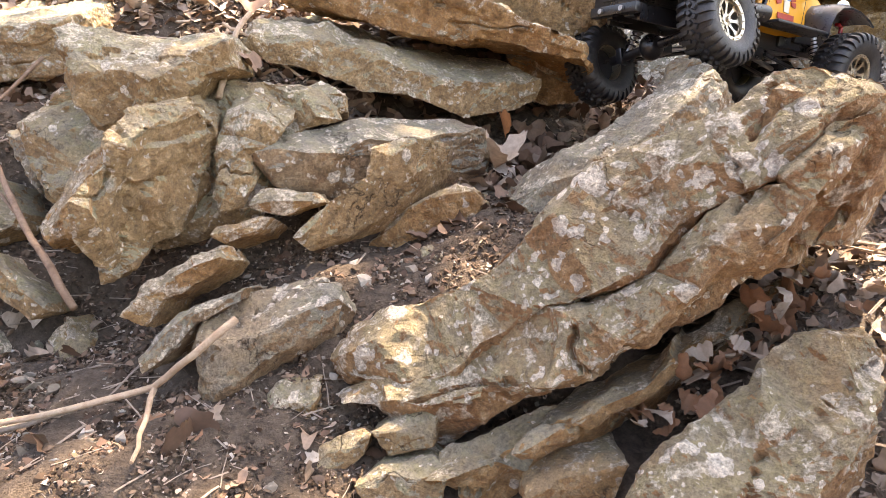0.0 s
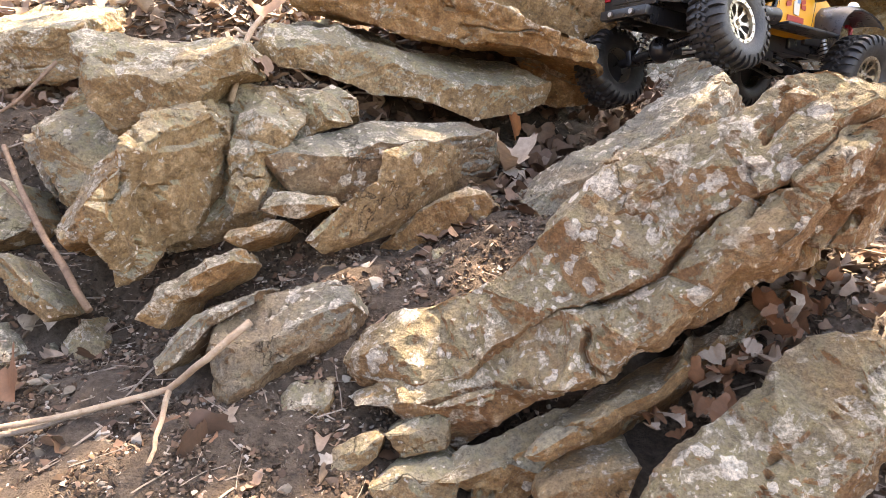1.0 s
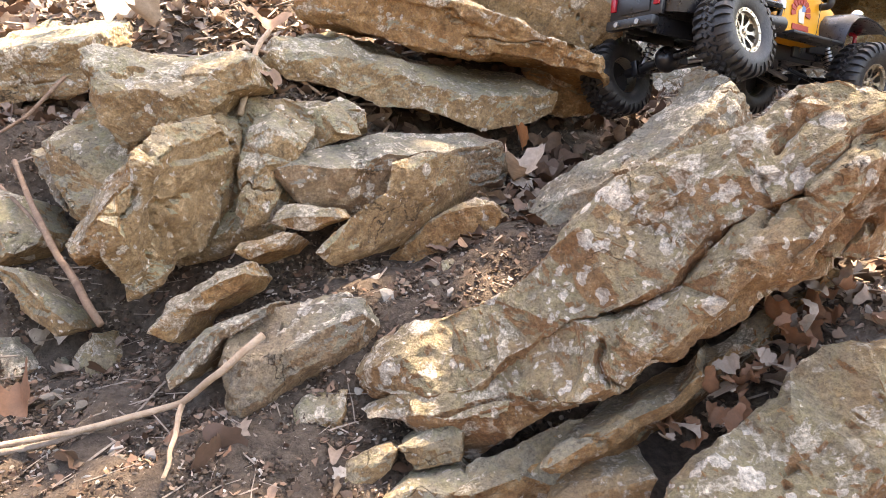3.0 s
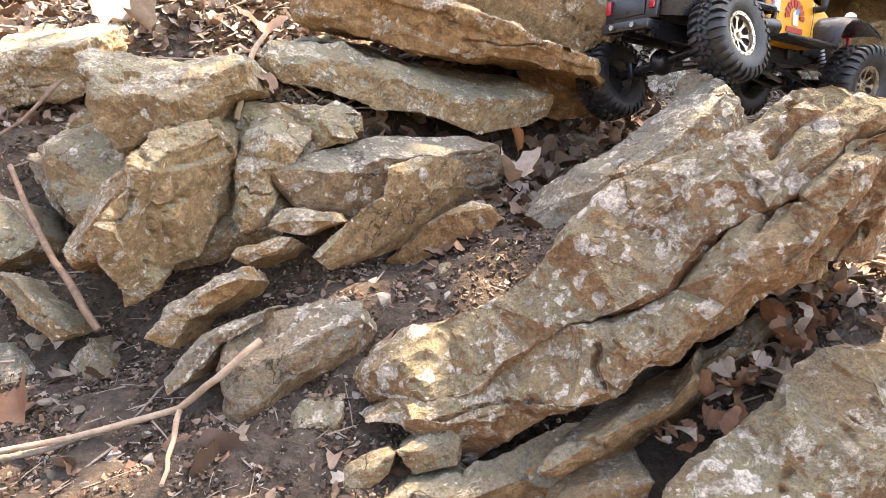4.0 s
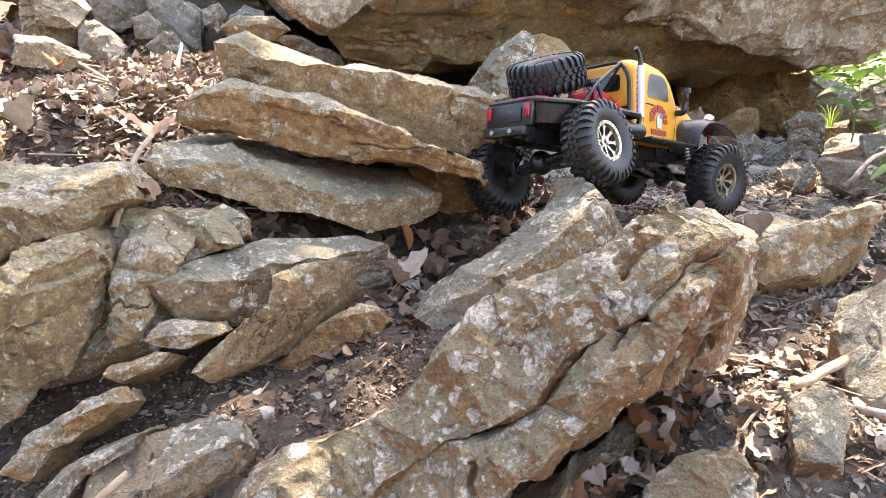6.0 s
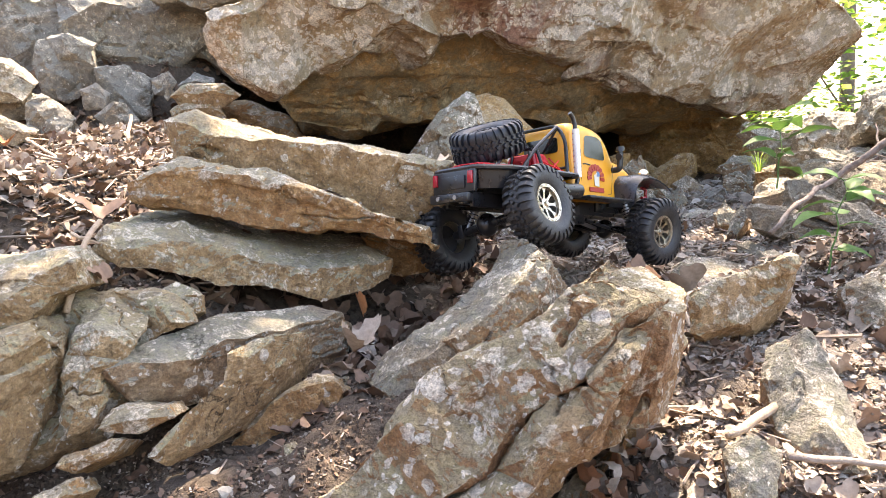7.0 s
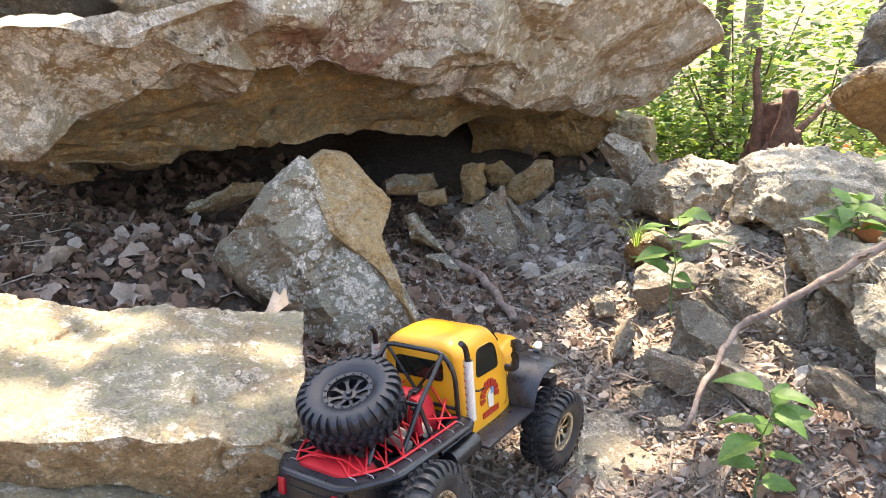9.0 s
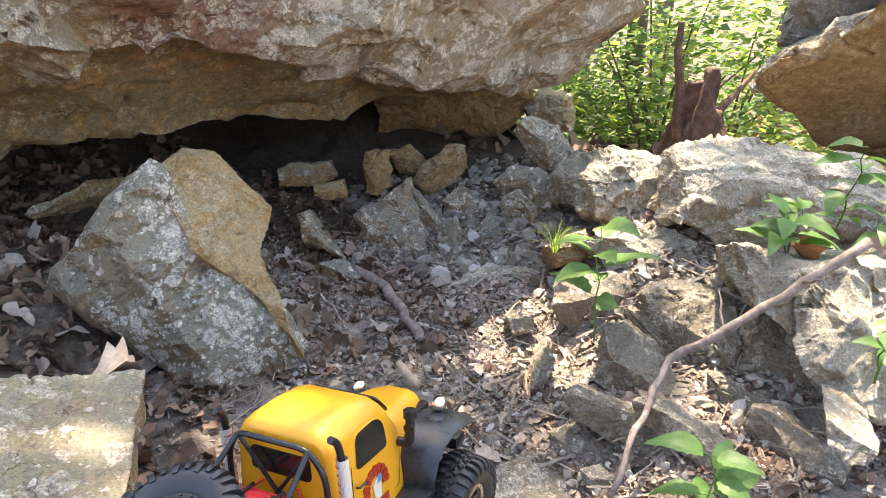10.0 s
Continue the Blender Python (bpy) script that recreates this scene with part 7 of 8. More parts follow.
def chip(rnd, size):
    w, h = rnd.choice((rnd.uniform(0.06, 0.16), rnd.uniform(0.2, 0.6))), rnd.uniform(0.05, 0.16)
    v = [(sx * 0.5 * rnd.uniform(0.6, 1.2), sy * 0.5 * w * rnd.uniform(0.6, 1.2), sz * h * 0.5 + 0.16 * sx * sy * rnd.uniform(-1, 1)) for sz in (-1, 1) for sx, sy in ((-1, -1), (1, -1), (1, 1), (-1, 1))]
    return [(x * size, y * size, z * size) for x, y, z in v], [(0, 3, 2, 1), (4, 5, 6, 7), (0, 1, 5, 4), (1, 2, 6, 5), (2, 3, 7, 6), (3, 0, 4, 7)]


def scrap(rnd, size):
    """A torn, curled scrap of leaf."""
    n = rnd.randrange(6, 10)
    curl, lift = rnd.uniform(-1.4, 1.4), rnd.uniform(-0.5, 0.5)
    ring = []
    for k in range(n):
        a = 6.283 * k / n
        r = rnd.uniform(0.22, 0.55)
        ring.append((r * math.cos(a), 0.7 * r * math.sin(a)))
    v = [(0.0, 0.0, 0.0)] + [(x, y, curl * x * x + lift * x * y + rnd.uniform(-0.04, 0.04)) for x, y in ring]
    return [(x * size, y * size, z * size) for x, y, z in v], [(0, 1 + k, 1 + (k + 1) % n) for k in range(n)]


def pebble(rnd, size):
    base = [(0, 0, 1), (0, 0, -1), (1, 0, 0), (-1, 0, 0), (0, 1, 0), (0, -1, 0), (0.62, 0.62, 0.4), (-0.62, 0.6, -0.35), (0.6, -0.62, -0.4), (-0.6, -0.6, 0.45)]
    k = (rnd.uniform(0.7, 1.2), rnd.uniform(0.5, 1.0), rnd.uniform(0.35, 0.7))
    bm = bmesh.new()
    for b in base:
        bm.verts.new([c * s * size * 0.5 * rnd.uniform(0.8, 1.15) for c, s in zip(b, k)])
    bmesh.ops.convex_hull(bm, input=bm.verts)
    bm.verts.index_update()
    out = [tuple(v.co) for v in bm.verts], [tuple(v.index for v in f.verts) for f in bm.faces]
    bm.free()
    return out


def twig(rnd, size):
    r = size * rnd.uniform(0.009, 0.026)
    bend = rnd.uniform(-0.12, 0.12)
    v, f = [], []
    for k in range(4):
        x = k / 3 - 0.5
        for a in range(4):
            v.append((x * size, bend * math.sin(3 * x) * size + r * math.cos(a * 1.571), r * math.sin(a * 1.571)))
        if k:
            for a in range(4):
                f.append((4 * k - 4 + a, 4 * k - 4 + (a + 1) % 4, 4 * k + (a + 1) % 4, 4 * k + a))
    return v, f


def scatter(name, label, category, material, maker, areas, seed, tilt=0.35, lift=0.3, smooth=False):
    """Many small pieces on the ground in ONE mesh. areas: (x0, x1, y0, y1, count, size low, size high)."""
    rnd = random.Random(seed)
    verts, faces = [], []
    models = [maker(rnd, 1.0) for _ in range(24)]
    for x0, x1, y0, y1, count, lo, hi in areas:
        xs = np.array([rnd.uniform(x0, x1) for _ in range(count)])
        ys = np.array([rnd.uniform(y0, y1) for _ in range(count)])
        zs = ground_z(xs, ys)
        for x, y, z in zip(xs, ys, zs):
            mv, mf = models[rnd.randrange(24)]
            s = rnd.uniform(lo, hi)
            m = Euler((rnd.gauss(0, tilt), rnd.gauss(0, tilt), rnd.uniform(0, 6.28))).to_matrix()
            base, c = len(verts), Vector((x, y, z + s * lift * rnd.uniform(0.2, 0.7)))
            verts += [tuple(m @ (Vector(v) * s) + c) for v in mv]
            faces += [tuple(i + base for i in f) for f in mf]
    ob = mesh_object(name, verts, faces, material, smooth)
    return tagged(ob, label, category, kind="stuff")


scatter("leaf_litter", "brown dry oak leaves covering the ground", "leaf litter", DRY, lobed,
        [(-1.0, -0.2, 0.9, 2.4, 1500, 0.015, 0.042), (-0.2, 0.9, 1.5, 2.5, 1300, 0.02, 0.05), (0.0, 0.25, 0.8, 1.05, 80, 0.02, 0.045), (0.8, 1.25, 0.65, 1.0, 160, 0.015, 0.04), (0.05, 0.4, 1.15, 1.6, 170, 0.02, 0.05), (0.25, 0.8, 0.45, 0.9, 110, 0.016, 0.042), (-2.2, -0.9, 1.0, 3.2, 1500, 0.04, 0.09), (-0.9, 0.6, 2.4, 3.4, 900, 0.03, 0.07),
         (0.3, 0.75, 0.85, 1.3, 90, 0.014, 0.036), (-0.55, 0.05, 0.45, 0.85, 40, 0.02, 0.045), (0.7, 1.4, 0.8, 1.5, 90, 0.015, 0.04), (1.4, 4.5, 1.0, 4.5, 1600, 0.05, 0.12), (-3.0, 4.0, -2.5, 0.3, 1400, 0.06, 0.13), (-3.5, -1.0, 0.0, 4.0, 900, 0.06, 0.13), (1.3, 4.5, -0.5, 1.5, 700, 0.06, 0.13), (-0.2, 0.3, 0.95, 1.5, 200, 0.03, 0.06)], 21, 0.45, 0.25, True)
scatter("pale_leaf_litter", "bleached dry leaves on the slope and path", "leaf litter", PALE_DRY, lobed,
        [(-1.0, -0.25, 1.0, 2.2, 2600, 0.014, 0.045), (0.3, 0.8, 0.45, 1.0, 520, 0.012, 0.036), (0.6, 1.3, 1.1, 2.0, 160, 0.02, 0.045), (-0.1, 0.6, 1.6, 2.1, 80, 0.04, 0.08), (-0.5, 0.1, 0.5, 0.8, 16, 0.02, 0.04), (0.0, 0.2, 0.85, 1.0, 20, 0.04, 0.06)], 22, 0.45, 0.3, True)
scatter("leaf_scraps", "crushed brown leaf scraps between larger leaves", "leaf litter", DRY, scrap,
        [(-1.0, 0.0, 0.9, 2.4, 5000, 0.008, 0.03), (-1.1, 0.3, 2.0, 3.0, 2500, 0.012, 0.035), (0.25, 0.85, 0.45, 1.3, 2200, 0.004, 0.016), (0.6, 1.35, 0.9, 2.1, 2200, 0.005, 0.022), (-0.2, 0.9, 1.5, 2.4, 2500, 0.008, 0.028), (-0.65, 0.12, 0.42, 0.95, 2400, 0.004, 0.016), (0.8, 1.3, 0.65, 1.05, 1500, 0.005, 0.018)], 26, 0.5, 0.3, True)
scatter("pale_leaf_scraps", "bleached grey leaf scraps on the path", "leaf litter", PALE_DRY, scrap,
        [(-1.0, -0.2, 0.95, 2.2, 8500, 0.006, 0.022), (0.25, 0.85, 0.45, 1.3, 7500, 0.004, 0.014), (0.6, 1.35, 0.9, 2.1, 5000, 0.005, 0.020), (0.8, 1.3, 0.65, 1.05, 800, 0.005, 0.016), (-0.65, 0.12, 0.42, 0.90, 1100, 0.003, 0.011)], 27, 0.5, 0.3, True)
scatter("bark_chips", "brown bark chips and leaf crumbs", "debris", CHIPS, chip,
        [(0.4, 1.35, 0.9, 2.1, 13000, 0.003, 0.015), (0.25, 0.85, 0.45, 1.0, 10000, 0.0025, 0.010), (-0.6, 0.15, 0.42, 0.95, 9000, 0.0014, 0.006), (-0.9, 0.0, 0.9, 2.1, 3000, 0.004, 0.018), (0.3, 1.2, 1.9, 2.4, 1200, 0.006, 0.02), (0.8, 1.3, 0.6, 1.05, 4500, 0.0025, 0.010), (0.0, 0.45, 1.1, 1.6, 1200, 0.004, 0.015)], 23, 0.6, 0.5)
scatter("gravel", "small grey limestone gravel on the ground", "gravel", GRIT, pebble,
        [(0.5, 1.35, 1.0, 2.1, 4200, 0.004, 0.024), (-0.6, 0.15, 0.42, 0.9, 2200, 0.0015, 0.007), (-0.6, 0.1, 0.42, 0.85, 70, 0.010, 0.022), (0.3, 0.95, 0.45, 1.05, 1300, 0.004, 0.018), (0.9, 1.6, 1.7, 2.3, 700, 0.015, 0.06), (-0.8, 0.0, 1.0, 2.1, 250, 0.01, 0.04), (1.0, 1.8, 0.8, 1.6, 500, 0.01, 0.04)], 24, 0.5, 0.2)
scatter("soil_crumbs", "dark brown crumbs and clods of soil", "soil", HUMUS, pebble,
        [(-0.65, 0.15, 0.40, 0.95, 15000, 0.002, 0.008), (-0.6, 0.1, 0.42, 0.8, 260, 0.007, 0.016), (0.0, 0.3, 0.75, 1.1, 900, 0.003, 0.012)], 28, 0.5, 0.2)
scatter("twigs", "thin dry twigs strewn on the ground", "twigs", GREYWOOD, twig,
        [(0.4, 1.35, 1.0, 2.0, 900, 0.03, 0.12), (0.3, 0.85, 0.45, 1.0, 420, 0.03, 0.11), (-0.6, 0.1, 0.45, 0.9, 300, 0.012, 0.06), (-0.9, -0.1, 0.95, 2.1, 700, 0.03, 0.14), (0.8, 1.3, 0.65, 1.05, 160, 0.03, 0.09)], 25, 0.18, 0.06)


def dry_leaf(at, size, turn, material, label, seed, lean=(0.2, 0.1), group="loose dry leaves"):
    v, f = lobed(random.Random(seed), size, 4, 0.6)
    ob = mesh_object("dry_leaf", v, f, material)
    ob.matrix_world = pose(*at, math.degrees(lean[0]), math.degrees(lean[1]), turn)
    tagged(ob, label, "leaf", group)


dry_leaf((0.082, 0.875, 0.412), 0.062, 40, PALE_DRY, "pale curled oak leaf in a rock gap", 2, (0.35, 0.1))
dry_leaf((0.095, 0.965, 0.452), 0.050, 100, RUST, "rust-brown oak leaf standing in a gap", 3, (0.9, 0.2))
dry_leaf((0.552, 0.985, 0.452), 0.050, 20, RUST, "rust-brown leaf beside the truck wheel", 4, (0.1, 0.1))
dry_leaf((0.30, 0.60, 0.345), 0.045, 70, REDDISH, "rust-brown oak leaf in a crevice", 5, (1.0, 0.3))
dry_leaf((-0.62, 1.52, 0.735), 0.050, 10, RUST, "bright orange leaf on the slope", 6, (0.3, 0.1))
dry_leaf((-0.225, 0.515, 0.262), 0.060, 10, REDDISH, "rust-brown curled oak leaf on soil", 7, (0.3, 0.2))
dry_leaf((-0.395, 0.545, 0.290), 0.060, 30, REDDISH, "tan curled oak leaf on soil", 8, (0.3, -0.2))
dry_leaf((-0.17, 0.52, 0.255), 0.045, 60, REDDISH, "rust-brown oak leaf on soil", 9, (0.4, 0.2))
dry_leaf((-0.30, 0.50, 0.250), 0.040, 120, DRY, "grey flat leaf on soil", 10, (0.1, 0.1))
dry_leaf((-0.22, 0.86, 0.552), 0.050, 80, DRY, "brown leaf between limestone blocks", 11, (0.8, 0.2))
dry_leaf((-0.262, 0.99, 0.622), 0.075, 30, DRY, "brown curled leaf beside the stack", 12, (0.5, 0.3))
dry_leaf((-0.42, 0.97, 0.640), 0.075, 150, PALE_DRY, "pale leaf on a limestone slab", 13, (0.4, 0.3))
dry_leaf((-0.52, 1.05, 0.66), 0.085, 60, PALE_DRY, "pale leaf on a limestone slab", 14, (0.3, 0.5))
dry_leaf((0.290, 1.392, 0.617), 0.075, 20, PALE_DRY, "pale ragged leaf behind the slab", 15, (0.1, 0.45))
dry_leaf((0.10, 1.70, 0.625), 0.085, 200, PALE_DRY, "pale flat leaf under the overhang", 16, (0.2, 0.1))
dry_leaf((1.19, 1.10, 0.672), 0.060, 40, RUST, "orange leaf on the sunny bank", 17, (0.6, 0.2))
dry_leaf((0.56, 0.90, 0.452), 0.070, 130, PALE_DRY, "pale torn leaf below the truck", 18, (0.3, 0.2))
dry_leaf((0.50, 0.92, 0.458), 0.055, 80, DRY, "brown torn leaf below the truck", 19, (0.3, -0.3))


CREVICE = random.Random(31)
for k in range(40):
    s = (k + CREVICE.uniform(0, 1)) / 40
    dry_leaf((0.205 + 0.165 * s + CREVICE.uniform(-0.015, 0.02), 0.522 + 0.100 * s + CREVICE.uniform(-0.02, 0.01), 0.262 + 0.105 * s + CREVICE.uniform(-0.008, 0.02)), CREVICE.uniform(0.018, 0.034), CREVICE.uniform(0, 360),
             REDDISH if k % 3 else PALE_DRY, "reddish-brown curled leaf wedged in a crevice" if k % 3 else "pale curled leaf wedged in a crevice", 60 + k, (CREVICE.uniform(-0.9, 0.9), CREVICE.uniform(-0.7, 0.7)), "leaves in the rock crevice")


# ---- green plants ----
def broad_leaf(bm, place, size, wide, droop, cup):
    """An ovate leaf with a toothed edge, a folded midrib and a drooping tip, on a short stalk."""
    n = 13
    rows = []
    for i in range(n + 1):
        t = i / n
        body = math.sin(math.pi * t ** 0.72) ** 0.85 * (1 - 0.18 * t)
        w = wide * body * (1 + 0.07 * (1 if i % 2 else -1)) + 0.003
        z = 0.10 * math.sin(t * 2.4) - droop * t * t
        fall = 0.10 * body * math.sin(t * 9)
        rows.append([bm.verts.new(place @ Vector(((t + 0.14 - (0.02 if i % 2 else 0)) * size, y * size, (z + cup * abs(y) - 0.5 * abs(y) * abs(y) + fall * y) * size))) for y in (-w, -w * 0.5, 0, w * 0.5, w)])
    for r0, r1 in zip(rows, rows[1:]):
        for k in range(4):
            bm.faces.new((r0[k], r0[k + 1], r1[k + 1], r1[k]))
    stalk = [place @ Vector((x * size, 0, 0.02 * size * math.sin(x * 20))) for x in (0.0, 0.07, 0.15)]
    add_tube(bm, stalk, 0.0008, 5)


def seedling(base, height, leaves, size, label, seed, crowd=0.5, slant=None):
    """An upright seedling: crooked stem, and pairs of toothed leaves that crowd towards its top."""
    rnd = random.Random(seed)
    thing = new("seedling")
    thing.matrix_world = pose(*base)
    tagged(thing, label, "plant", "seedlings on the bank")
    lean = Vector((rnd.uniform(-0.2, 0.2), rnd.uniform(-0.2, 0.2), 1))
    if slant:
        lean = Vector((*slant, 1))
    bm = bmesh.new()
    spine = [lean * (height * k / 8) + Vector((0.005 * math.sin(k * 1.7 + seed), 0.005 * math.cos(k * 2.1 + seed), 0)) * (k / 8) for k in range(9)]
    add_tube(bm, spine, 0.0017, 6, 0.0008)
    part("stem", bm, GREEN, thing)
    for k in range(leaves):
        up = 0.22 + 0.78 * (k / max(1, leaves - 1)) ** crowd
        at = spine[min(8, round(up * 8))]
        turn = k * 2.4 + rnd.uniform(-0.5, 0.5)
        pitch = rnd.uniform(-0.15, 0.45)
        place = Matrix.Translation(at) @ Matrix.Rotation(turn, 4, "Z") @ Matrix.Rotation(-pitch, 4, "Y") @ Matrix.Rotation(rnd.uniform(-0.35, 0.35), 4, "X")
        bm = bmesh.new()
        broad_leaf(bm, place, size * rnd.uniform(0.62, 1.15) * (1.08 - 0.25 * abs(up - 0.75)), rnd.uniform(0.24, 0.32), rnd.uniform(0.15, 0.55), rnd.uniform(0.15, 0.5))
        part("leaf", bm, GREEN, thing)


seedling((0.930, 1.235, 0.53), 0.145, 11, 0.078, "bright green broad-leaved seedling in the bank", 1, 0.8, (0.5, 0.6))
seedling((0.785, 0.895, 0.44), 0.13, 11, 0.053, "bright green pointed-leaved seedling among stones", 2, 0.6, (0.5, 0.4))
seedling((1.20, 1.13, 0.62), 0.10, 13, 0.060, "bright green bushy seedling on the bank", 3)
seedling((1.25, 1.16, 0.63), 0.08, 10, 0.055, "low green seedling on the bank", 7)
seedling((1.33, 1.14, 0.64), 0.17, 12, 0.052, "spindly green seedling on the bank", 4, 1.0)
seedling((1.12, 0.93, 0.58), 0.08, 6, 0.042, "small bright green seedling among stones", 5)
seedling((1.30, 1.04, 0.66), 0.07, 8, 0.050, "low bright green seedling on the bank", 6)


def grass_tuft(base, seed):
    rnd = random.Random(seed)
    thing = new("grass_tuft")
    thing.matrix_world = pose(*base)
    tagged(thing, "small yellow-green grass tuft on the bank", "grass")
    bm = bmesh.new()
    for k in range(30):
        a, h, o = rnd.uniform(0, 6.28), rnd.uniform(0.04, 0.09), rnd.uniform(0.02, 0.06)
        d = Vector((math.cos(a), math.sin(a), 0))
        side = Vector((-d.y, d.x, 0)) * 0.0012
        row = []
        for i in range(5):
            t = i / 4
            c = d * (o * t * t + 0.006) + Vector((0, 0, h * (t - 0.45 * t * t * t)))
            row.append((bm.verts.new(c - side * (1 - t * 0.9)), bm.verts.new(c + side * (1 - t * 0.9))))
        for (a0, b0), (a1, b1) in zip(row, row[1:]):
            bm.faces.new((a0, b0, b1, a1))
    part("blades", bm, FOREST, thing)


grass_tuft((1.06, 1.50, 0.54), 5)


# ---- forest ----
def leaf_cloud(centres, per, spread, size, seed, flat=0.6):
    """Many small pointed leaves in clumps: verts and faces."""
    rng = np.random.default_rng(seed)
    verts, faces = [], []
    for c in centres:
        pts = rng.normal(0, 1, (per, 3)) * np.array((spread, spread, spread * flat)) + np.array(c)
        turn = rng.uniform(0, 2 * np.pi, per)
        tilt = rng.normal(0, 0.6, per)
        s = size * rng.uniform(0.6, 1.3, per)
        for p, a, b, k in zip(pts, turn, tilt, s):
            u = np.array((math.cos(a), math.sin(a), math.sin(b) * 0.6)) * k
            w = np.array((-math.sin(a), math.cos(a), math.sin(b * 1.7) * 0.5)) * k * 0.36
            i = len(verts)
            verts += [tuple(p - u * 0.5), tuple(p + w), tuple(p + u * 0.5), tuple(p - w)]
            faces.append((i, i + 1, i + 2, i + 3))
    return verts, faces


def tree(x, y, height, radius, crown, clumps, per, leaf, label, seed, leaves=FOREST, lean=(0, 0), boughs=()):
    """A tree: tapered crooked trunk, limbs, and a crown of many small leaves. crown: (low, high, reach, shift x, shift y); boughs: ends of further limbs, in the world."""
    rnd = random.Random(seed)
    z = float(ground_z(np.array([x]), np.array([y]))[0]) - 0.05
    thing = new("tree")
    thing.matrix_world = pose(x, y, z)
    tagged(thing, label, "tree", "forest trees")
    low, high, reach, sx, sy = crown
    bm = bmesh.new()
    spine = [Vector((lean[0] * k / 9 + sx * (k / 9) ** 2 + rnd.uniform(-1, 1) * radius * 0.5, lean[1] * k / 9 + sy * (k / 9) ** 2 + rnd.uniform(-1, 1) * radius * 0.5, height * k / 9)) for k in range(10)]
    add_tube(bm, spine, radius, 10, radius * 0.3)
    part("trunk", bm, BARK, thing)
    centres = []
    for k in range(clumps):
        h = rnd.uniform(low, high)
        a, r = rnd.uniform(0, 6.28), reach * math.sqrt(rnd.random()) * math.sin(math.pi * min(0.95, max(0.12, (h - low) / (high - low) * 0.85 + 0.1))) ** 0.6
        root = spine[min(9, int(9 * min(h * 0.92, height) / height))]
        c = Vector((root.x + r * math.cos(a), root.y + r * math.sin(a), h))
        centres.append(tuple(c))
        if k % 3 == 0:
            bm = bmesh.new()
            mid = root.lerp(c, 0.5) + Vector((0, 0, -0.04 * r))
            add_tube(bm, [root + Vector((0, 0, -0.08 * r)), mid, c], radius * 0.28, 6, radius * 0.06)
            part("limb", bm, BARK, thing)
    for k, end in enumerate(boughs):
        c = Vector(end) - Vector((x, y, z))
        centres.append(tuple(c))
        if k % 3 == 0:
            root = spine[8 - k % 2]
            bm = bmesh.new()
            add_tube(bm, [root, root.lerp(c, 0.5) + Vector((0, 0, 0.08)), c], radius * 0.3, 6, radius * 0.08)
            part("limb", bm, BARK, thing)
    v, f = leaf_cloud(centres, per, reach * 0.22, leaf, seed)
    mesh_object("crown", v, f, leaves, False, thing)
    return thing


def shrub(x, y, height, reach, clumps, per, leaf, label, seed, leaves=FOREST):
    rnd = random.Random(seed)
    z = float(ground_z(np.array([x]), np.array([y]))[0]) - 0.03
    thing = new("shrub")
    thing.matrix_world = pose(x, y, z)
    tagged(thing, label, "shrub", "understorey shrubs")
    centres = []
    for k in range(clumps):
        a, r, h = rnd.uniform(0, 6.28), reach * math.sqrt(rnd.random()), height * rnd.uniform(0.12, 1.0)
        c = Vector((r * math.cos(a), r * math.sin(a), h))
        centres.append(tuple(c))
        if k % 4 == 0:
            bm = bmesh.new()
            add_tube(bm, [(0, 0, 0), (c.x * 0.3, c.y * 0.3, h * 0.55), tuple(c)], 0.009, 6, 0.003)
            part("stem", bm, BARK, thing)
    v, f = leaf_cloud(centres, per, reach * 0.2, leaf, seed)
    mesh_object("foliage", v, f, leaves, False, thing)


# a canopy whose boughs hang between the sun and the near rocks
SHADED = []
HANG = random.Random(9)
for y, row in ((0.45, (0.04, 0.30)), (0.70, (-0.42, -0.16, 0.10)), (0.80, (-0.50, -0.30, -0.12)), (0.93, (0.17, 0.41)), (0.76, (-0.22,)), (1.13, (0.42, 0.63)), (1.20, (0.17, 1.34)), (1.36, (1.52,)), (1.31, (0.22,)), (1.50, (0.16, 0.40, 0.66)), (2.0, (-0.75, -0.5, -0.25)), (2.3, (-0.6, -0.3))):
    for x in row:
        h = HANG.uniform(3.5, 4.1)
        SHADED.append((x + HANG.uniform(-0.04, 0.04) + h * 0.305, y + HANG.uniform(-0.04, 0.04) + h * 0.436, 0.45 + h))
SPOTS = random.Random(77)
for k in range(40):
    along, across = SPOTS.uniform(2.6, 9.0), SPOTS.uniform(-0.42, 0.42)
    a = radians(44) + across
    shrub(0.3 + along * math.cos(a), 0.6 + along * math.sin(a), SPOTS.uniform(0.5, 1.25) + along * 0.09, SPOTS.uniform(0.35, 0.7) + along * 0.05, 28, 64, 0.022 + along * 0.0062,
          "sunlit green understorey shrub behind the rocks" if k % 6 else "russet withered shrub behind the rocks", 100 + k, FOREST if k % 6 else RUSSET)
for k, (x, y, h, r, clumps) in enumerate([(3.0, 3.35, 6.0, 0.035, 7), (4.6, 3.5, 8.0, 0.09, 8), (3.6, 4.4, 7.0, 0.06, 4), (5.5, 5.5, 9.0, 0.11, 12), (4.2, 2.6, 6.0, 0.05, 5), (6.5, 4.2, 9.0, 0.12, 12)]):
    tree(x, y, h, r, (h * 0.45, h, 1.2 + h * 0.12, 0.3, 0.3), clumps, 34, 0.11, "slender forest tree with thin sunlit crown", 200 + k)
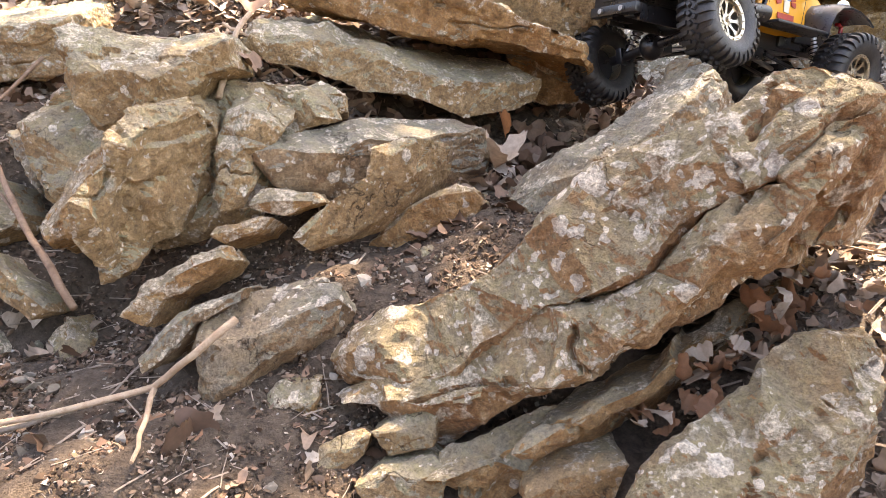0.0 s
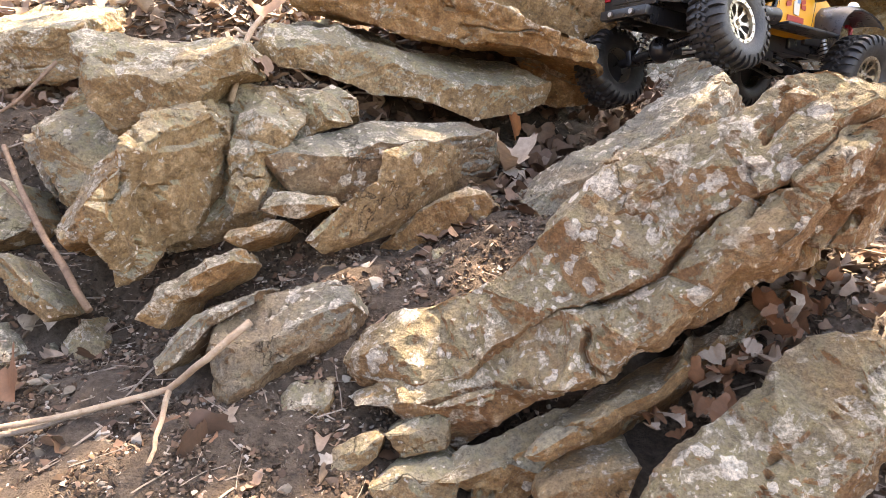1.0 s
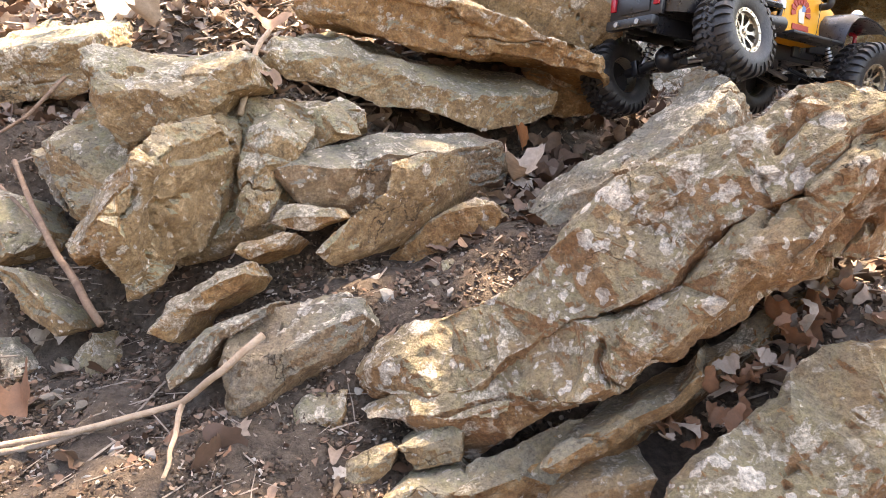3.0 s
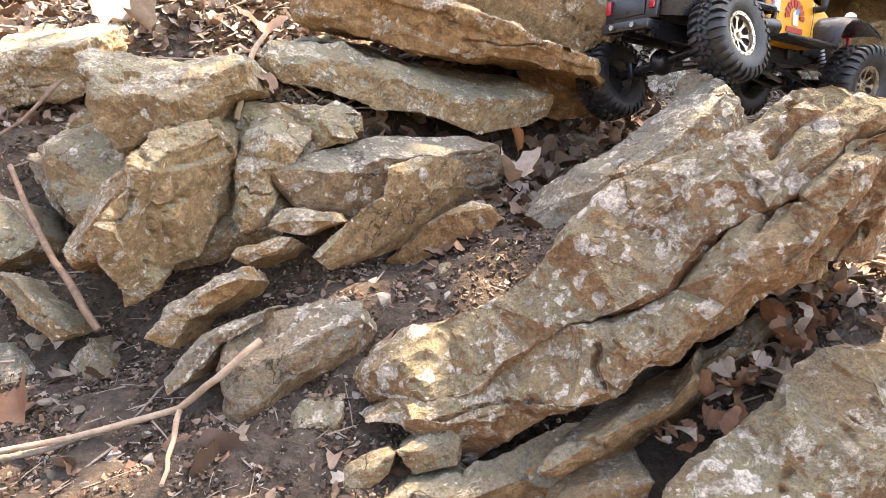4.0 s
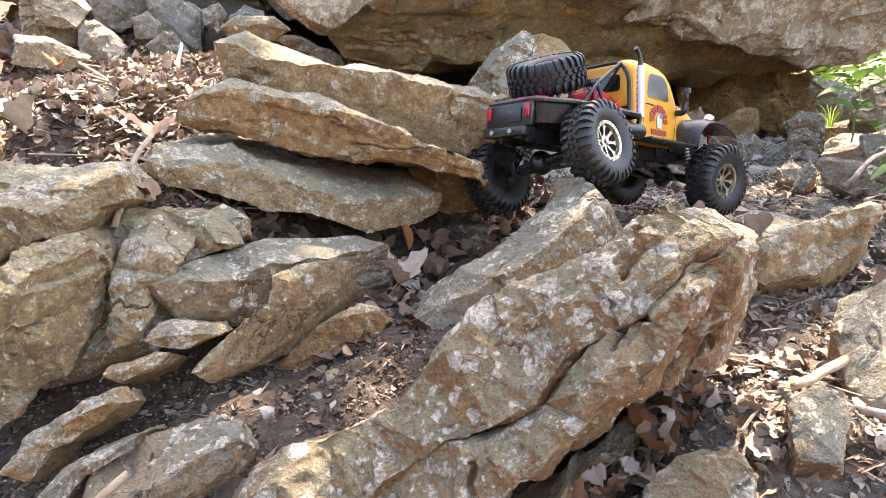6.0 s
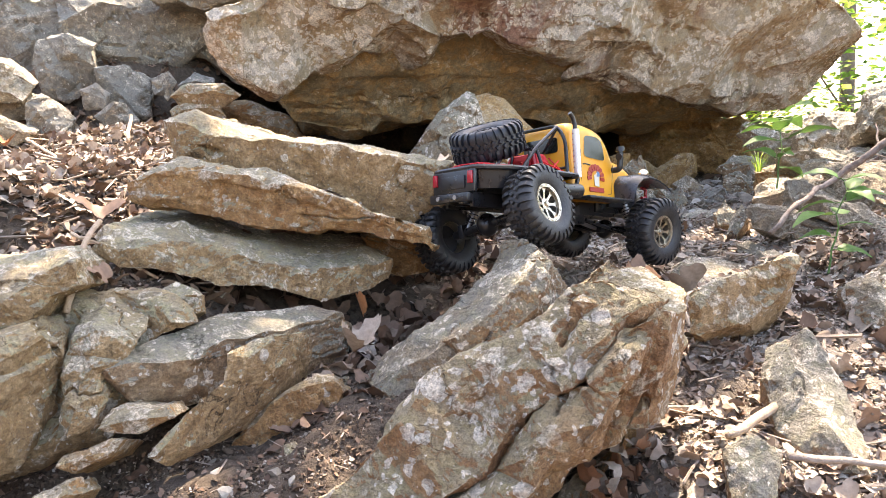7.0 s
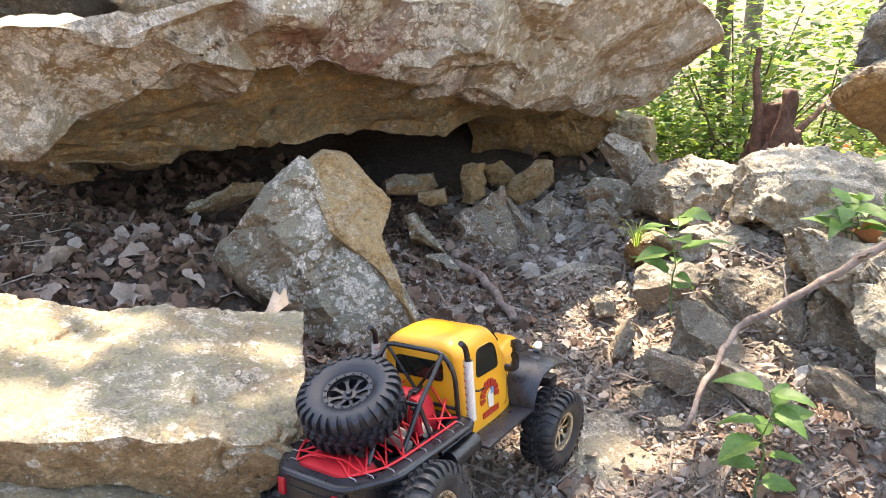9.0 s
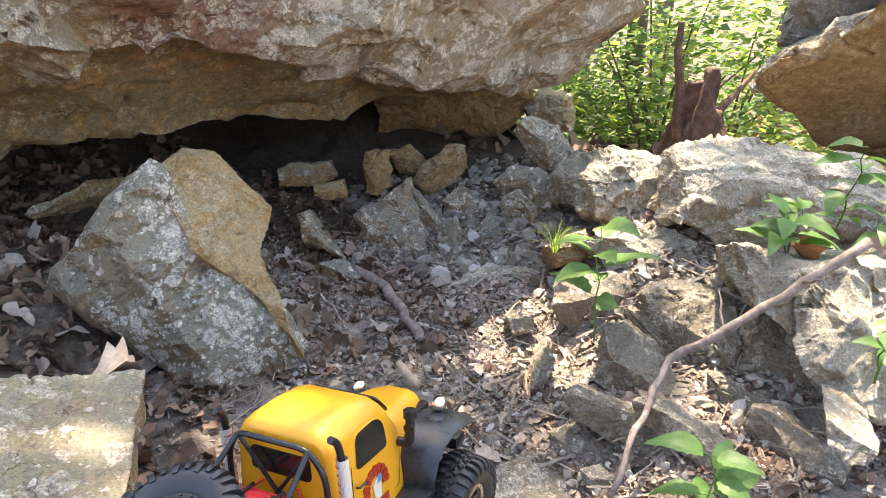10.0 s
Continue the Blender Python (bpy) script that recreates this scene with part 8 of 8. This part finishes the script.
tree(2.75, 3.0, 6.3, 0.028, (4.3, 6.3, 0.62, -0.55, 0.15), 6, 24, 0.10, "slender forest tree leaning over the path", 230)
tree(-2.2, 3.9, 7.0, 0.10, (3.8, 7.0, 1.4, -0.2, 0.2), 30, 30, 0.12, "forest tree on the slope above", 232)


tree(2.6, 3.9, 4.4, 0.045, (3.6, 4.6, 0.60, -0.55, -0.60), 0, 36, 0.095, "slender forest tree spreading over the rocks", 231, FOREST, (-0.60, -0.65), SHADED)


def stump(at, seed):
    """A broken rotten stump: fused ragged columns of uneven height."""
    rnd = random.Random(seed)
    bm = bmesh.new()
    for k in range(9):
        a = k * 0.7
        r = 0.05 if k else 0.0
        h = rnd.uniform(0.06, 0.15) if k % 3 else rnd.uniform(0.20, 0.27)
        x, y = r * math.cos(a), r * math.sin(a)
        add_tube(bm, [(x * 1.7, y * 1.7, -0.08), (x * 1.2, y * 1.2, h * 0.3), (x * 0.9, y * 0.9, h * 0.7), (x * 0.8, y * 0.8, h)], 0.042, 9, 0.022)
    me = remeshed(bm, 0.007)
    v = relax(me, array_of(me), 2)
    v[:, 0] += 0.010 * fractal(v / np.array((0.02, 0.02, 0.10)), seed, 3)
    v[:, 1] += 0.010 * fractal(v / np.array((0.02, 0.02, 0.10)) + 7, seed, 3)
    me.vertices.foreach_set("co", v.astype(np.float32).ravel())
    me.polygons.foreach_set("use_smooth", [True] * len(me.polygons))
    me.materials.append(ROTTEN)
    ob = new("tree_stump", me)
    ob.matrix_world = pose(*at)
    tagged(ob, "dark rotten broken tree stump behind the bank", "stump")
    bm = bmesh.new()
    add_tube(bm, [(-0.06, 0, -0.02), (-0.085, 0.01, 0.10), (-0.10, 0.0, 0.20), (-0.115, 0.015, 0.31), (-0.12, 0.01, 0.39)], 0.019, 8, 0.008)
    part("dead_stem", bm, ROTTEN, ob)
    bm = bmesh.new()
    add_tube(bm, [(0.04, 0, 0.08), (0.10, 0.0, 0.13), (0.17, 0.02, 0.15), (0.26, 0.03, 0.21)], 0.016, 8, 0.006)
    part("dead_stem", bm, ROTTEN, ob)


stump((1.95, 1.945, 0.47), 4)
